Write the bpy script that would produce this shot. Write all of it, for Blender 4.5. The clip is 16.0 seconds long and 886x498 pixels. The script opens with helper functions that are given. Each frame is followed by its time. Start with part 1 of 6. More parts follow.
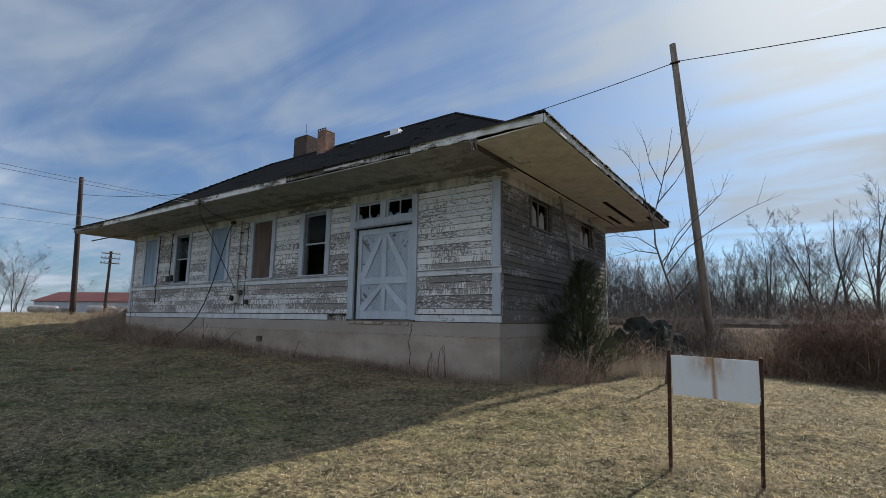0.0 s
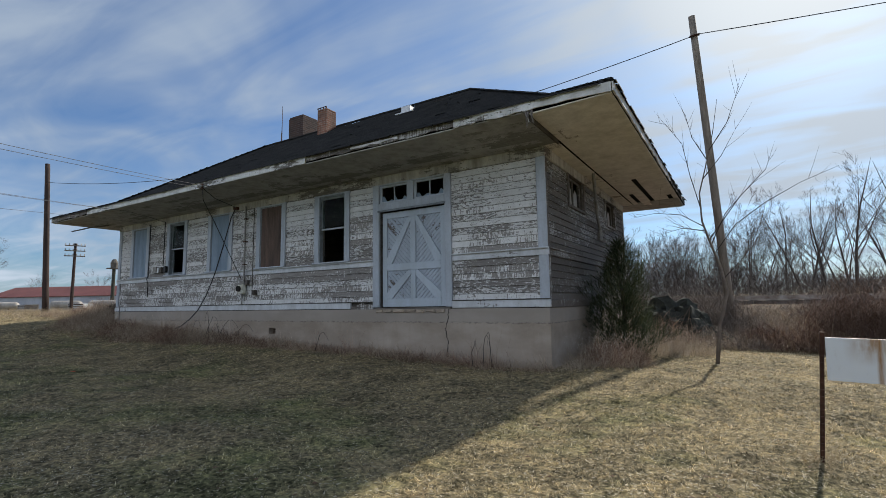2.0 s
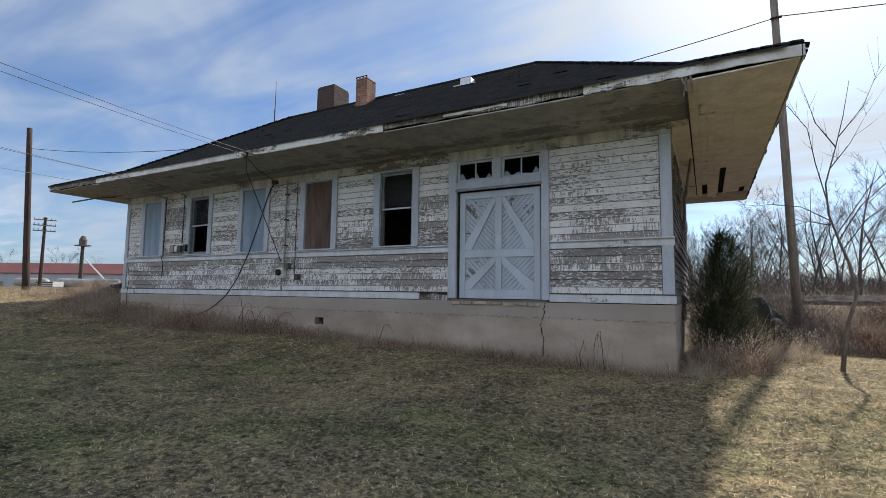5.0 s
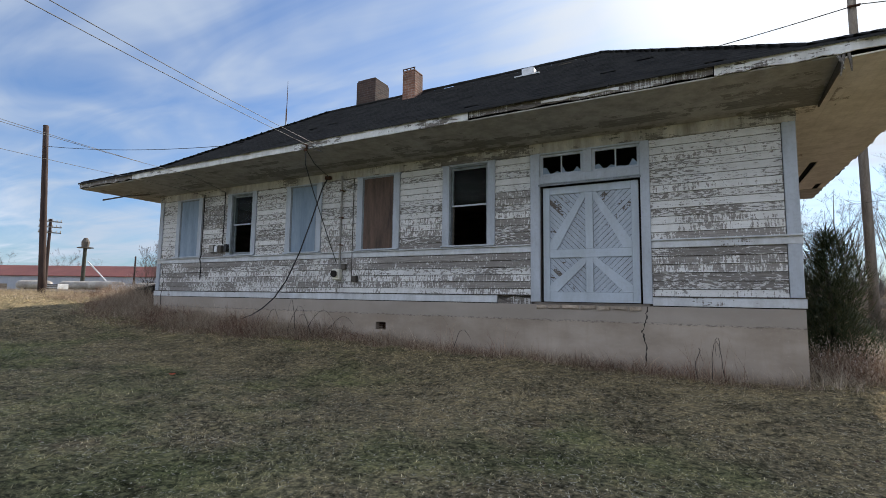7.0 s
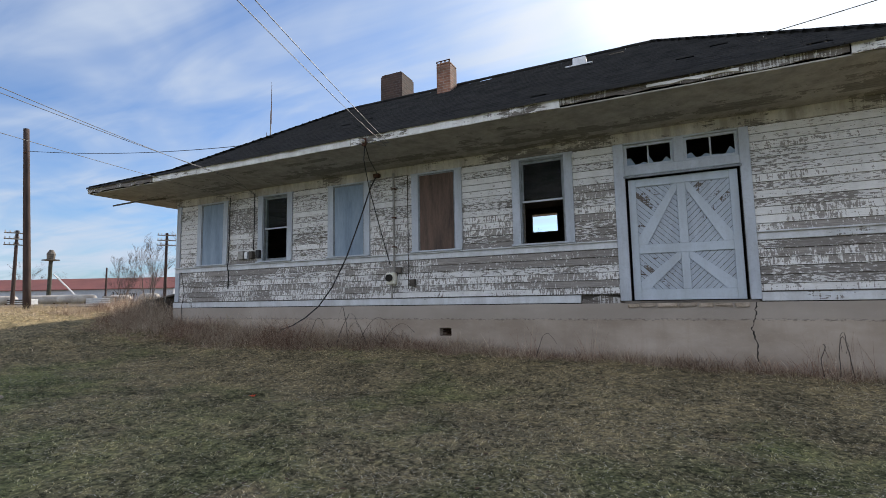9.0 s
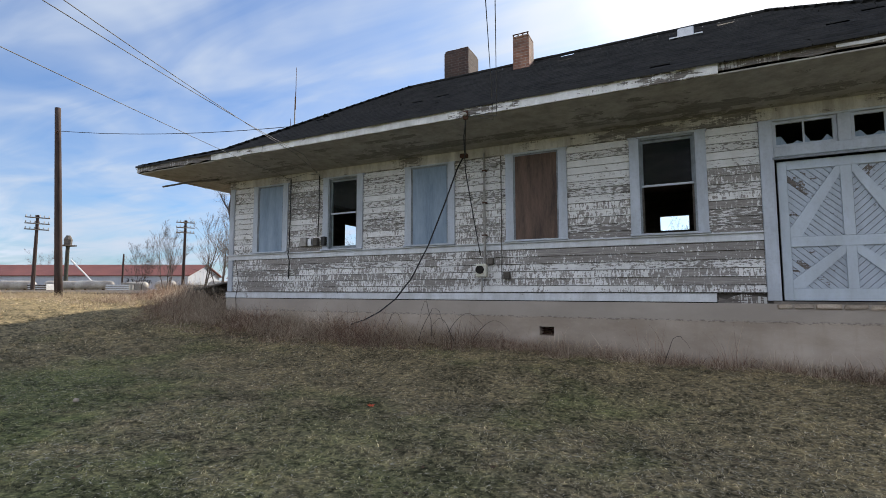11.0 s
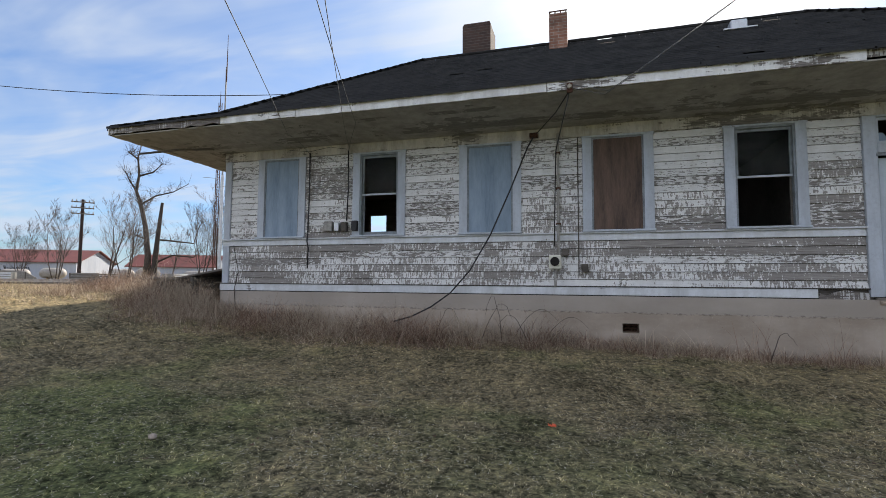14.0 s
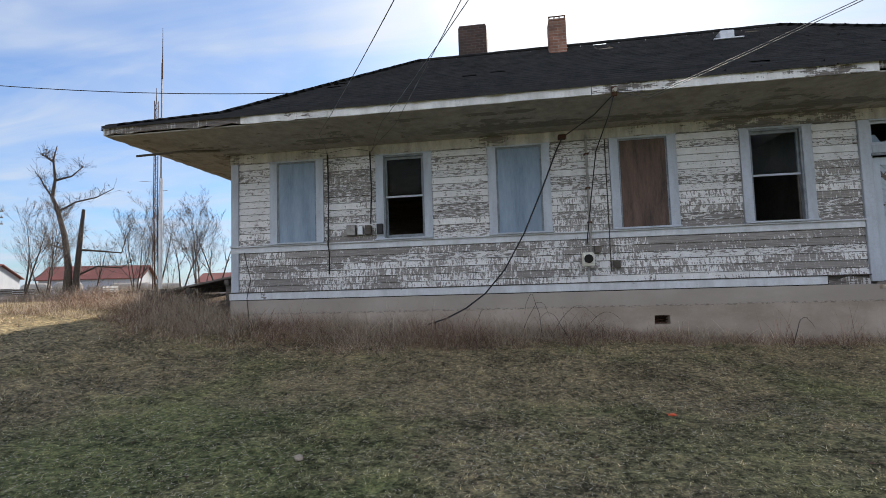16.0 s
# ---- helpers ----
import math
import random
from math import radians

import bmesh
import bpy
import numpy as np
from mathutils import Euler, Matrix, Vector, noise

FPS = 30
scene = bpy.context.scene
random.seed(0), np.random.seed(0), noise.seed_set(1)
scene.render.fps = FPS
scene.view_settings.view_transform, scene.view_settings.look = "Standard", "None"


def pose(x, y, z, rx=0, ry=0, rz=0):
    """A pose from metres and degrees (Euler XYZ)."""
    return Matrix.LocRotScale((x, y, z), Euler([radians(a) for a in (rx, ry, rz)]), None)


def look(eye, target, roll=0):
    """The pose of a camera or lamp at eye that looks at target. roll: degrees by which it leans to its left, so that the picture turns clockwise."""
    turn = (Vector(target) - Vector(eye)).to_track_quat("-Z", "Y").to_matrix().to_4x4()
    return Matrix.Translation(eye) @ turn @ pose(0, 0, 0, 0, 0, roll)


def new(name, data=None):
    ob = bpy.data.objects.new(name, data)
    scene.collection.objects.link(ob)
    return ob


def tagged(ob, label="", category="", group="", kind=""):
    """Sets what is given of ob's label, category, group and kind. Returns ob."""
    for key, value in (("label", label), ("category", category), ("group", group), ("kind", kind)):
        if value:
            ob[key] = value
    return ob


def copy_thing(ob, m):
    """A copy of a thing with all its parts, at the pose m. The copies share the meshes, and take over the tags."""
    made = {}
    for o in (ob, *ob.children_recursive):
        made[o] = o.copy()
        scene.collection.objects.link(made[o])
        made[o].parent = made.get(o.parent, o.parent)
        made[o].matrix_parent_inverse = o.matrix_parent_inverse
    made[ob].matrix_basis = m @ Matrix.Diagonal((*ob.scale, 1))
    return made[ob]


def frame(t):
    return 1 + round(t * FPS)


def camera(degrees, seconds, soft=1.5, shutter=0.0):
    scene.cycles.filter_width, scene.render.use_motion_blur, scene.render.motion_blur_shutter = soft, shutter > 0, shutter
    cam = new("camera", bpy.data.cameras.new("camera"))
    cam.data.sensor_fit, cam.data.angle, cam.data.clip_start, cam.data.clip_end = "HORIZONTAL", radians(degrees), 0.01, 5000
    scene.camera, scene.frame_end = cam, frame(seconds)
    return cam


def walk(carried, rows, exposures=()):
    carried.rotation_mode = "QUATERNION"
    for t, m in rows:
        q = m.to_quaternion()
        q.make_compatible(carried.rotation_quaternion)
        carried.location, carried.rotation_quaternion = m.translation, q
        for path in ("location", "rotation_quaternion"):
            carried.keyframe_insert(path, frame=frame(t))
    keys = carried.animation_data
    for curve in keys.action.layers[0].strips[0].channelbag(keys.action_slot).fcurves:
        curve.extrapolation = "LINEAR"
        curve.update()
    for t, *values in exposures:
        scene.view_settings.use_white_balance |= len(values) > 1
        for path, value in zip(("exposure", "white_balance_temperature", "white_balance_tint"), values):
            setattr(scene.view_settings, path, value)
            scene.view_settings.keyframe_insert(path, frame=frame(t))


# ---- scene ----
cam = camera(85.2, 16.0, soft=0.75)
PATH = [
    (0, (0.208, 0.218, 1.755), (-0.928, 1.838, 2.045), 0.8),
    (0.5, (-0.104, 0.156, 1.764), (-1.217, 1.796, 2.034), 0.7),
    (1, (-0.426, 0.142, 1.785), (-1.509, 1.804, 2.037), 0.8),
    (1.5, (-0.782, 0.044, 1.79), (-1.834, 1.727, 2.034), 0.2),
    (2, (-1.143, -0.018, 1.789), (-2.187, 1.673, 2.016), -0.9),
    (2.5, (-1.527, -0.01, 1.803), (-2.557, 1.69, 2.016), -0.6),
    (3, (-1.948, -0.114, 1.816), (-2.934, 1.615, 2.017), -0.2),
    (3.5, (-2.316, -0.131, 1.785), (-3.303, 1.599, 1.97), -0.3),
    (4, (-2.71, -0.118, 1.809), (-3.691, 1.615, 1.989), 0.6),
    (6.5, (-4.729, -0.189, 1.851), (-5.661, 1.571, 2.037), 0.3),
    (7, (-5.15, -0.232, 1.822), (-6.099, 1.518, 2.015), 0.8),
    (7.5, (-5.609, -0.374, 1.883), (-6.538, 1.386, 2.079), 0.4),
    (8, (-6.043, -0.399, 1.84), (-6.943, 1.373, 2.067), -1.5),
    (8.5, (-6.535, -0.507, 1.837), (-7.389, 1.289, 2.049), -1.3),
    (11, (-8.917, -0.297, 1.888), (-9.799, 1.49, 2.059), 0.0),
    (11.5, (-9.383, -0.254, 1.89), (-10.269, 1.529, 2.072), -1.5),
    (12, (-9.918, -0.221, 1.878), (-10.796, 1.566, 2.067), -0.9),
    (12.5, (-10.393, -0.203, 1.898), (-11.174, 1.631, 2.059), 0.0),
    (13, (-10.847, -0.197, 1.908), (-11.569, 1.661, 2.06), 0.7),
    (13.5, (-11.327, -0.297, 1.92), (-11.914, 1.61, 2.066), 0.7),
    (14, (-11.748, -0.325, 1.916), (-12.3, 1.592, 2.051), 0.4),
    (14.5, (-12.166, -0.418, 1.91), (-12.703, 1.504, 2.04), -0.0),
    (15, (-12.595, -0.522, 1.947), (-13.083, 1.414, 2.051), -1.9),
    (15.5, (-12.982, -0.542, 1.953), (-13.444, 1.401, 2.057), -1.9),
    (16, (-13.421, -0.676, 1.945), (-13.713, 1.298, 2.081), -1.8),
]
walk(cam, [(t, look(eye, target, roll)) for t, eye, target, roll in PATH], [(0.0, 0.30, 6350, 8), (1.5, 0.42, 6400, 8), (3.5, 0.64, 6500, 10), (7.0, 0.90, 6600, 11), (11.0, 1.06, 6750, 12), (16.0, 1.08, 6750, 12)])

# ---- light ----
SUN_ELEV, SUN_AZ = 34.5, 10.6
world = bpy.data.worlds.new("sky")
scene.world = world
world.use_nodes = True


def link_nodes(nt, kind, inputs=(), **props):
    """A node with its properties and inputs; a socket as value is linked."""
    nd = nt.nodes.new(kind)
    for key, value in props.items():
        setattr(nd, key, value)
    for key, value in dict(inputs).items():
        if isinstance(value, bpy.types.NodeSocket):
            nt.links.new(value, nd.inputs[key])
        else:
            nd.inputs[key].default_value = value
    return nd


def ramp(nt, fac, stops):
    nd = link_nodes(nt, "ShaderNodeValToRGB", {"Fac": fac})
    el = nd.color_ramp.elements
    while len(el) < len(stops):
        el.new(0.5)
    for e, (p, c) in zip(el, stops):
        e.position = p
        e.color = (c, c, c, 1) if isinstance(c, (int, float)) else (*c, 1)
    return nd.outputs["Color"]


def mixc(nt, fac, a, b, blend="MIX"):
    nd = nt.nodes.new("ShaderNodeMix")
    nd.data_type, nd.blend_type = "RGBA", blend
    for key, value in ((0, fac), (6, a), (7, b)):
        if isinstance(value, bpy.types.NodeSocket):
            nt.links.new(value, nd.inputs[key])
        elif key == 0:
            nd.inputs[key].default_value = value
        else:
            nd.inputs[key].default_value = (*value, 1)
    return nd.outputs[2]


def maths(nt, op, a, b=0.0, clamp=False):
    nd = nt.nodes.new("ShaderNodeMath")
    nd.operation, nd.use_clamp = op, clamp
    for k, value in ((0, a), (1, b)):
        if isinstance(value, bpy.types.NodeSocket):
            nt.links.new(value, nd.inputs[k])
        else:
            nd.inputs[k].default_value = value
    return nd.outputs[0]


def noise_tex(nt, vec, scale, detail=4.0, rough=0.55, distort=0.0):
    return link_nodes(nt, "ShaderNodeTexNoise", {"Vector": vec, "Scale": scale, "Detail": detail, "Roughness": rough, "Distortion": distort}).outputs["Fac"]


def mapped(nt, vec, scale, rot=(0, 0, 0), loc=(0, 0, 0)):
    return link_nodes(nt, "ShaderNodeMapping", {"Vector": vec, "Scale": scale, "Rotation": rot, "Location": loc}).outputs["Vector"]


def make_sky():
    nt = world.node_tree
    out = nt.nodes["World Output"]
    bg = nt.nodes["Background"]
    sky = link_nodes(nt, "ShaderNodeTexSky", sky_type="NISHITA", sun_disc=False, sun_elevation=radians(SUN_ELEV),
                     sun_rotation=radians(SUN_AZ), air_density=1.0, dust_density=1.0, ozone_density=1.5)
    way = link_nodes(nt, "ShaderNodeTexCoord").outputs["Generated"]
    sep = link_nodes(nt, "ShaderNodeSeparateXYZ", {"Vector": way})
    # thin cirrus on a flat layer: the way divided by its height
    up = maths(nt, "MAXIMUM", maths(nt, "ADD", sep.outputs["Z"], 0.10), 0.05)
    flat = link_nodes(nt, "ShaderNodeCombineXYZ", {"X": maths(nt, "DIVIDE", sep.outputs["X"], up), "Y": maths(nt, "DIVIDE", sep.outputs["Y"], up), "Z": 0.0}).outputs["Vector"]
    broad = noise_tex(nt, mapped(nt, flat, (0.9, 1.1, 1), (0, 0, 0.5), (3.1, 0.4, 0)), 0.9, 4.0, 0.55, 0.8)
    streak = noise_tex(nt, mapped(nt, flat, (0.7, 2.2, 1), (0, 0, 0.45), (1.0, 2.0, 0)), 1.3, 5.0, 0.52, 0.9)
    both = maths(nt, "ADD", maths(nt, "MULTIPLY", broad, 0.55), maths(nt, "MULTIPLY", streak, 0.47))
    cover = ramp(nt, both, [(0.38, 0.10), (0.49, 0.38), (0.60, 0.80), (0.72, 1.0)])
    sunway = (math.cos(radians(SUN_ELEV)) * math.sin(radians(SUN_AZ)), math.cos(radians(SUN_ELEV)) * math.cos(radians(SUN_AZ)), math.sin(radians(SUN_ELEV)))
    near = link_nodes(nt, "ShaderNodeVectorMath", {0: way, 1: sunway}, operation="DOT_PRODUCT").outputs["Value"]
    glow = ramp(nt, near, [(0.0, 0.0), (0.86, 0.05), (0.95, 0.30), (1.0, 0.8)])
    far = ramp(nt, maths(nt, "ADD", maths(nt, "MULTIPLY", near, 0.5), 0.5), [(0.36, (8.8, 9.3, 10.4)), (0.62, (2.85, 3.4, 4.2))])
    lit = mixc(nt, glow, far, (7.3, 7.5, 7.6))
    cover = maths(nt, "ADD", cover, maths(nt, "MULTIPLY", glow, 0.7), True)
    blue = mixc(nt, 1.0, sky.outputs["Color"], (0.39, 0.58, 0.81), "MULTIPLY")
    nt.links.new(mixc(nt, cover, blue, lit), bg.inputs["Color"])
    bg.inputs["Strength"].default_value = 0.10
    nt.links.new(bg.outputs[0], out.inputs["Surface"])


make_sky()
sun = new("sun", bpy.data.lights.new("sun", "SUN"))
sun.data.energy, sun.data.angle, sun.data.color = 4.1, radians(1.1), (1.0, 0.93, 0.82)
sun.rotation_euler = (radians(90 - SUN_ELEV), 0, radians(180 - SUN_AZ))

# ---- materials ----
def surface(name, rough=0.8, metal=0.0, spec=0.3):
    m = bpy.data.materials.new(name)
    m.use_nodes = True
    nt = m.node_tree
    b = nt.nodes["Principled BSDF"]
    b.inputs["Roughness"].default_value, b.inputs["Metallic"].default_value = rough, metal
    b.inputs["Specular IOR Level"].default_value = spec
    pos = link_nodes(nt, "ShaderNodeNewGeometry").outputs["Position"]
    return m, nt, b, pos


def bump(nt, b, height, strength=0.3, dist=0.01):
    nd = link_nodes(nt, "ShaderNodeBump", {"Height": height, "Strength": strength, "Distance": dist})
    nt.links.new(nd.outputs["Normal"], b.inputs["Normal"])


def simple(name, dark, light, scale=6.0, rough=0.8, metal=0.0, stretch=(1, 1, 1), bumps=0.25, random=0.0, spec=0.3):
    """Two colours mixed by noise at two scales, with fine relief; random: how far the tone varies from thing to thing."""
    m, nt, b, pos = surface(name, rough, metal, spec)
    v = mapped(nt, pos, stretch)
    big = noise_tex(nt, v, scale, 5.0, 0.6)
    fine = noise_tex(nt, v, scale * 9, 4.0, 0.65)
    f = ramp(nt, maths(nt, "ADD", maths(nt, "MULTIPLY", big, 0.65), maths(nt, "MULTIPLY", fine, 0.35)), [(0.34, 0.0), (0.66, 1.0)])
    col = mixc(nt, f, dark, light)
    if random:
        rnd = link_nodes(nt, "ShaderNodeObjectInfo").outputs["Random"]
        col = mixc(nt, 1.0, col, ramp(nt, rnd, [(0.0, 1 - random), (1.0, 1 + random)]), "MULTIPLY")
    nt.links.new(col, b.inputs["Base Color"])
    bump(nt, b, fine, bumps, 0.008)
    return m


def peeling(name, paint, paint2, wood, wood2, bare, along=(0.6, 1, 5), rnd_amount=0.16, grime=0.35, chips=0.30):
    """Flaking paint over weathered grey wood. bare: the share of wood that shows; along: how the flakes are drawn out."""
    m, nt, b, pos = surface(name, 0.75)
    rnd = link_nodes(nt, "ShaderNodeObjectInfo").outputs["Random"]
    jitter = link_nodes(nt, "ShaderNodeVectorMath", {0: pos, 1: link_nodes(nt, "ShaderNodeCombineXYZ", {"X": maths(nt, "MULTIPLY", rnd, 7.3), "Y": 0.0, "Z": maths(nt, "MULTIPLY", rnd, 3.1)}).outputs[0]}, operation="ADD").outputs[0]
    patch = noise_tex(nt, mapped(nt, pos, (0.6, 0.6, 1.1)), 1.5, 3.0, 0.55)
    flake = noise_tex(nt, mapped(nt, jitter, along), 6.0, 5.0, 0.62, 0.5)
    chip = noise_tex(nt, mapped(nt, jitter, (13, 13, 0.9)), 4.0, 1.5, 0.5)
    hair = noise_tex(nt, mapped(nt, jitter, (1.5, 1.5, 26)), 4.0, 3.0, 0.6)
    s = maths(nt, "ADD", maths(nt, "MULTIPLY", patch, 0.36), maths(nt, "MULTIPLY", flake, 0.26))
    s = maths(nt, "ADD", s, maths(nt, "MULTIPLY", chip, chips))
    s = maths(nt, "ADD", s, maths(nt, "MULTIPLY", hair, 0.14))
    s = maths(nt, "ADD", s, maths(nt, "MULTIPLY", maths(nt, "SUBTRACT", rnd, 0.5), rnd_amount))
    cut = 0.40 + 0.22 * bare + (chips - 0.30) * 0.5
    mask = ramp(nt, s, [(cut - 0.006, 0.0), (cut + 0.006, 1.0)])
    grain = noise_tex(nt, mapped(nt, jitter, (1.2, 20, 34)), 4.0, 4.0, 0.6)
    woodc = mixc(nt, ramp(nt, grain, [(0.35, 0.0), (0.65, 1.0)]), wood2, wood)
    dirt = ramp(nt, noise_tex(nt, mapped(nt, pos, (2.2, 2.2, 0.5)), 2.0, 5.0, 0.65), [(0.38, 0.0), (0.72, grime)])
    smear = ramp(nt, noise_tex(nt, pos, 22.0, 4.0, 0.7), [(0.48, 0.0), (0.75, 0.35)])
    paintc = mixc(nt, smear, mixc(nt, dirt, paint, paint2), paint2)
    nt.links.new(mixc(nt, mask, woodc, paintc), b.inputs["Base Color"])
    bump(nt, b, maths(nt, "ADD", maths(nt, "MULTIPLY", mask, 0.7), maths(nt, "MULTIPLY", grain, 0.4)), 0.5, 0.004)
    return m


def clapboard_paint(name, paint, grime, wood, wood2, loss, end_bay=0.0):
    """Old paint on lapped boards: sheltered boards under the eave keep it, those lower down lose it in upright chips, board by board. loss: how much more has gone; end_bay: more of it east of the freight door."""
    m, nt, b, pos = surface(name, 0.8, 0, 0.2)
    rnd = link_nodes(nt, "ShaderNodeObjectInfo").outputs["Random"]
    rnd2 = link_nodes(nt, "ShaderNodeTexWhiteNoise", {"W": maths(nt, "MULTIPLY", rnd, 91.7)}, noise_dimensions="1D").outputs["Value"]
    shift = link_nodes(nt, "ShaderNodeCombineXYZ", {"X": maths(nt, "MULTIPLY", rnd, 37.3), "Y": maths(nt, "MULTIPLY", rnd2, 23.0), "Z": 0.0}).outputs[0]
    own = link_nodes(nt, "ShaderNodeVectorMath", {0: pos, 1: shift}, operation="ADD").outputs[0]
    even = lambda v, lo=0.3, hi=0.7: ramp(nt, v, [(lo, 0.0), (hi, 1.0)])
    sep = link_nodes(nt, "ShaderNodeSeparateXYZ", {"Vector": pos})
    loc = link_nodes(nt, "ShaderNodeSeparateXYZ", {"Vector": link_nodes(nt, "ShaderNodeTexCoord").outputs["Object"]}).outputs["Z"]
    high = maths(nt, "DIVIDE", maths(nt, "SUBTRACT", sep.outputs["Z"], 1.7), 2.7, True)
    zone = ramp(nt, high, [(0.0, 0.42), (0.34, 0.43), (0.40, 0.42), (0.60, 0.55), (1.0, 0.66)])
    patch = even(noise_tex(nt, mapped(nt, pos, (0.55, 0.55, 1.0)), 1.5, 3.0, 0.55))
    chip = even(noise_tex(nt, mapped(nt, own, (1.0, 1.0, 0.16)), 36.0, 2.0, 0.6, 0.0), 0.32, 0.68)
    block = even(noise_tex(nt, mapped(nt, own, (1.0, 1.0, 0.6)), 8.0, 4.0, 0.65, 0.0))
    streak = even(noise_tex(nt, mapped(nt, own, (0.27, 0.27, 1.0)), 42.0, 3.0, 0.62, 0.1))
    fine = even(noise_tex(nt, mapped(nt, own, (1, 1, 0.6)), 75.0, 3.0, 0.7))
    kind = ramp(nt, maths(nt, "ADD", maths(nt, "MULTIPLY", rnd2, 0.7), maths(nt, "MULTIPLY", high, -0.5)), [(-0.0, 0.15), (0.22, 0.85)])
    shape = mixc(nt, kind, streak, maths(nt, "ADD", maths(nt, "MULTIPLY", chip, 0.58), maths(nt, "ADD", maths(nt, "MULTIPLY", block, 0.27), maths(nt, "MULTIPLY", streak, 0.15))))
    lev = maths(nt, "ADD", maths(nt, "MULTIPLY", patch, 0.60), maths(nt, "MULTIPLY", rnd, 0.40))
    lev = maths(nt, "ADD", maths(nt, "ADD", lev, zone), -0.97 - loss)
    if end_bay:
        lev = maths(nt, "ADD", lev, maths(nt, "MULTIPLY", ramp(nt, maths(nt, "ADD", sep.outputs["X"], 6.5), [(0.2, 0.0), (0.6, 1.0)]), ramp(nt, high, [(0.0, -end_bay * 0.5), (0.5, -end_bay), (0.84, -end_bay), (0.98, -end_bay * 0.4)])))
    # paint clings to the butt edge and under the lap above
    edge = ramp(nt, maths(nt, "MULTIPLY", loc, 7.5), [(0.05, 0.20), (0.09, 0.0), (0.84, 0.0), (0.88, 0.10)])
    s = maths(nt, "ADD", maths(nt, "ADD", lev, edge), maths(nt, "ADD", maths(nt, "MULTIPLY", maths(nt, "SUBTRACT", shape, 0.5), 1.30), maths(nt, "MULTIPLY", maths(nt, "SUBTRACT", fine, 0.5), 0.26)))
    mask = ramp(nt, maths(nt, "ADD", s, 0.5), [(0.485, 0.0), (0.515, 1.0)])
    grain = noise_tex(nt, mapped(nt, own, (1.0, 14, 30)), 4.0, 4.0, 0.6)
    woodc = mixc(nt, even(grain), wood2, wood)
    woodc = mixc(nt, 1.0, woodc, ramp(nt, rnd2, [(0.0, 0.78), (1.0, 1.18)]), "MULTIPLY")
    dirt = ramp(nt, noise_tex(nt, mapped(nt, pos, (2.2, 2.2, 0.6)), 2.0, 5.0, 0.65), [(0.42, 0.0), (0.74, 0.55)])
    smear = ramp(nt, noise_tex(nt, mapped(nt, own, (0.5, 0.5, 3)), 14.0, 4.0, 0.7), [(0.48, 0.0), (0.76, 0.45)])
    paintc = mixc(nt, smear, mixc(nt, dirt, paint, grime), grime)
    paintc = mixc(nt, 1.0, paintc, ramp(nt, rnd2, [(0.0, 0.90), (1.0, 1.05)]), "MULTIPLY")
    # thin wash of paint left on half of the bare wood
    wash = maths(nt, "MULTIPLY", ramp(nt, maths(nt, "ADD", s, 0.5), [(0.30, 0.0), (0.48, 0.30)]), 1.0)
    nt.links.new(mixc(nt, mask, mixc(nt, wash, woodc, grime), paintc), b.inputs["Base Color"])
    bump(nt, b, maths(nt, "ADD", maths(nt, "MULTIPLY", mask, 0.8), maths(nt, "MULTIPLY", grain, 0.4)), 0.6, 0.004)
    return m


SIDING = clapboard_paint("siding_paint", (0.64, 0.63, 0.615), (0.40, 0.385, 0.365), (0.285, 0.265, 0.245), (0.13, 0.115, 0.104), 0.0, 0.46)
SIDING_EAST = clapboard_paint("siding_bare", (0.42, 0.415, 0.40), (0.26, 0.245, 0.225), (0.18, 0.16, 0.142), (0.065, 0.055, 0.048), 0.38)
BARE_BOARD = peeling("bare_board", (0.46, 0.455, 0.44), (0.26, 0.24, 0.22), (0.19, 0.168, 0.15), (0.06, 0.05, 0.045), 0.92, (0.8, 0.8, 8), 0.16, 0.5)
WHITE_TRIM = peeling("white_trim_paint", (0.57, 0.585, 0.605), (0.33, 0.325, 0.32), (0.25, 0.23, 0.21), (0.11, 0.095, 0.085), 0.20, (1.2, 3, 3), 0.12, 0.7, chips=0.12)
TRIM = peeling("trim_paint", (0.43, 0.465, 0.515), (0.235, 0.245, 0.26), (0.27, 0.25, 0.23), (0.12, 0.10, 0.09), 0.06, (3, 3, 3), 0.05, 0.6, chips=0.07)
DOOR = peeling("door_paint", (0.43, 0.48, 0.535), (0.30, 0.325, 0.345), (0.19, 0.15, 0.12), (0.07, 0.055, 0.045), -0.10, (3, 3, 3), 0.05, 0.6, chips=0.07)
# door paint darkened on the recessed planks, for shade the braces barely cast
PLANK = peeling("door_plank_paint_shaded", (0.385, 0.43, 0.485), (0.24, 0.26, 0.285), (0.17, 0.145, 0.125), (0.06, 0.05, 0.043), -0.02, (2, 3, 2), 0.22, 0.6, chips=0.07)
SASH = simple("sash_paint", (0.11, 0.125, 0.135), (0.26, 0.285, 0.305), 6, 0.7)
FASCIA = peeling("fascia_paint", (0.66, 0.655, 0.645), (0.33, 0.315, 0.295), (0.20, 0.18, 0.16), (0.06, 0.05, 0.045), 0.28, (0.8, 1, 3), 0.10, 0.7, chips=0.07)
# stained soffit paint, with the shade of the front eave put into its colour
SOFFIT = peeling("shaded_soffit", (0.36, 0.345, 0.32), (0.20, 0.19, 0.173), (0.23, 0.217, 0.196), (0.12, 0.112, 0.10), 0.30, (0.5, 0.5, 2), 0.14, 0.9, chips=0.07)
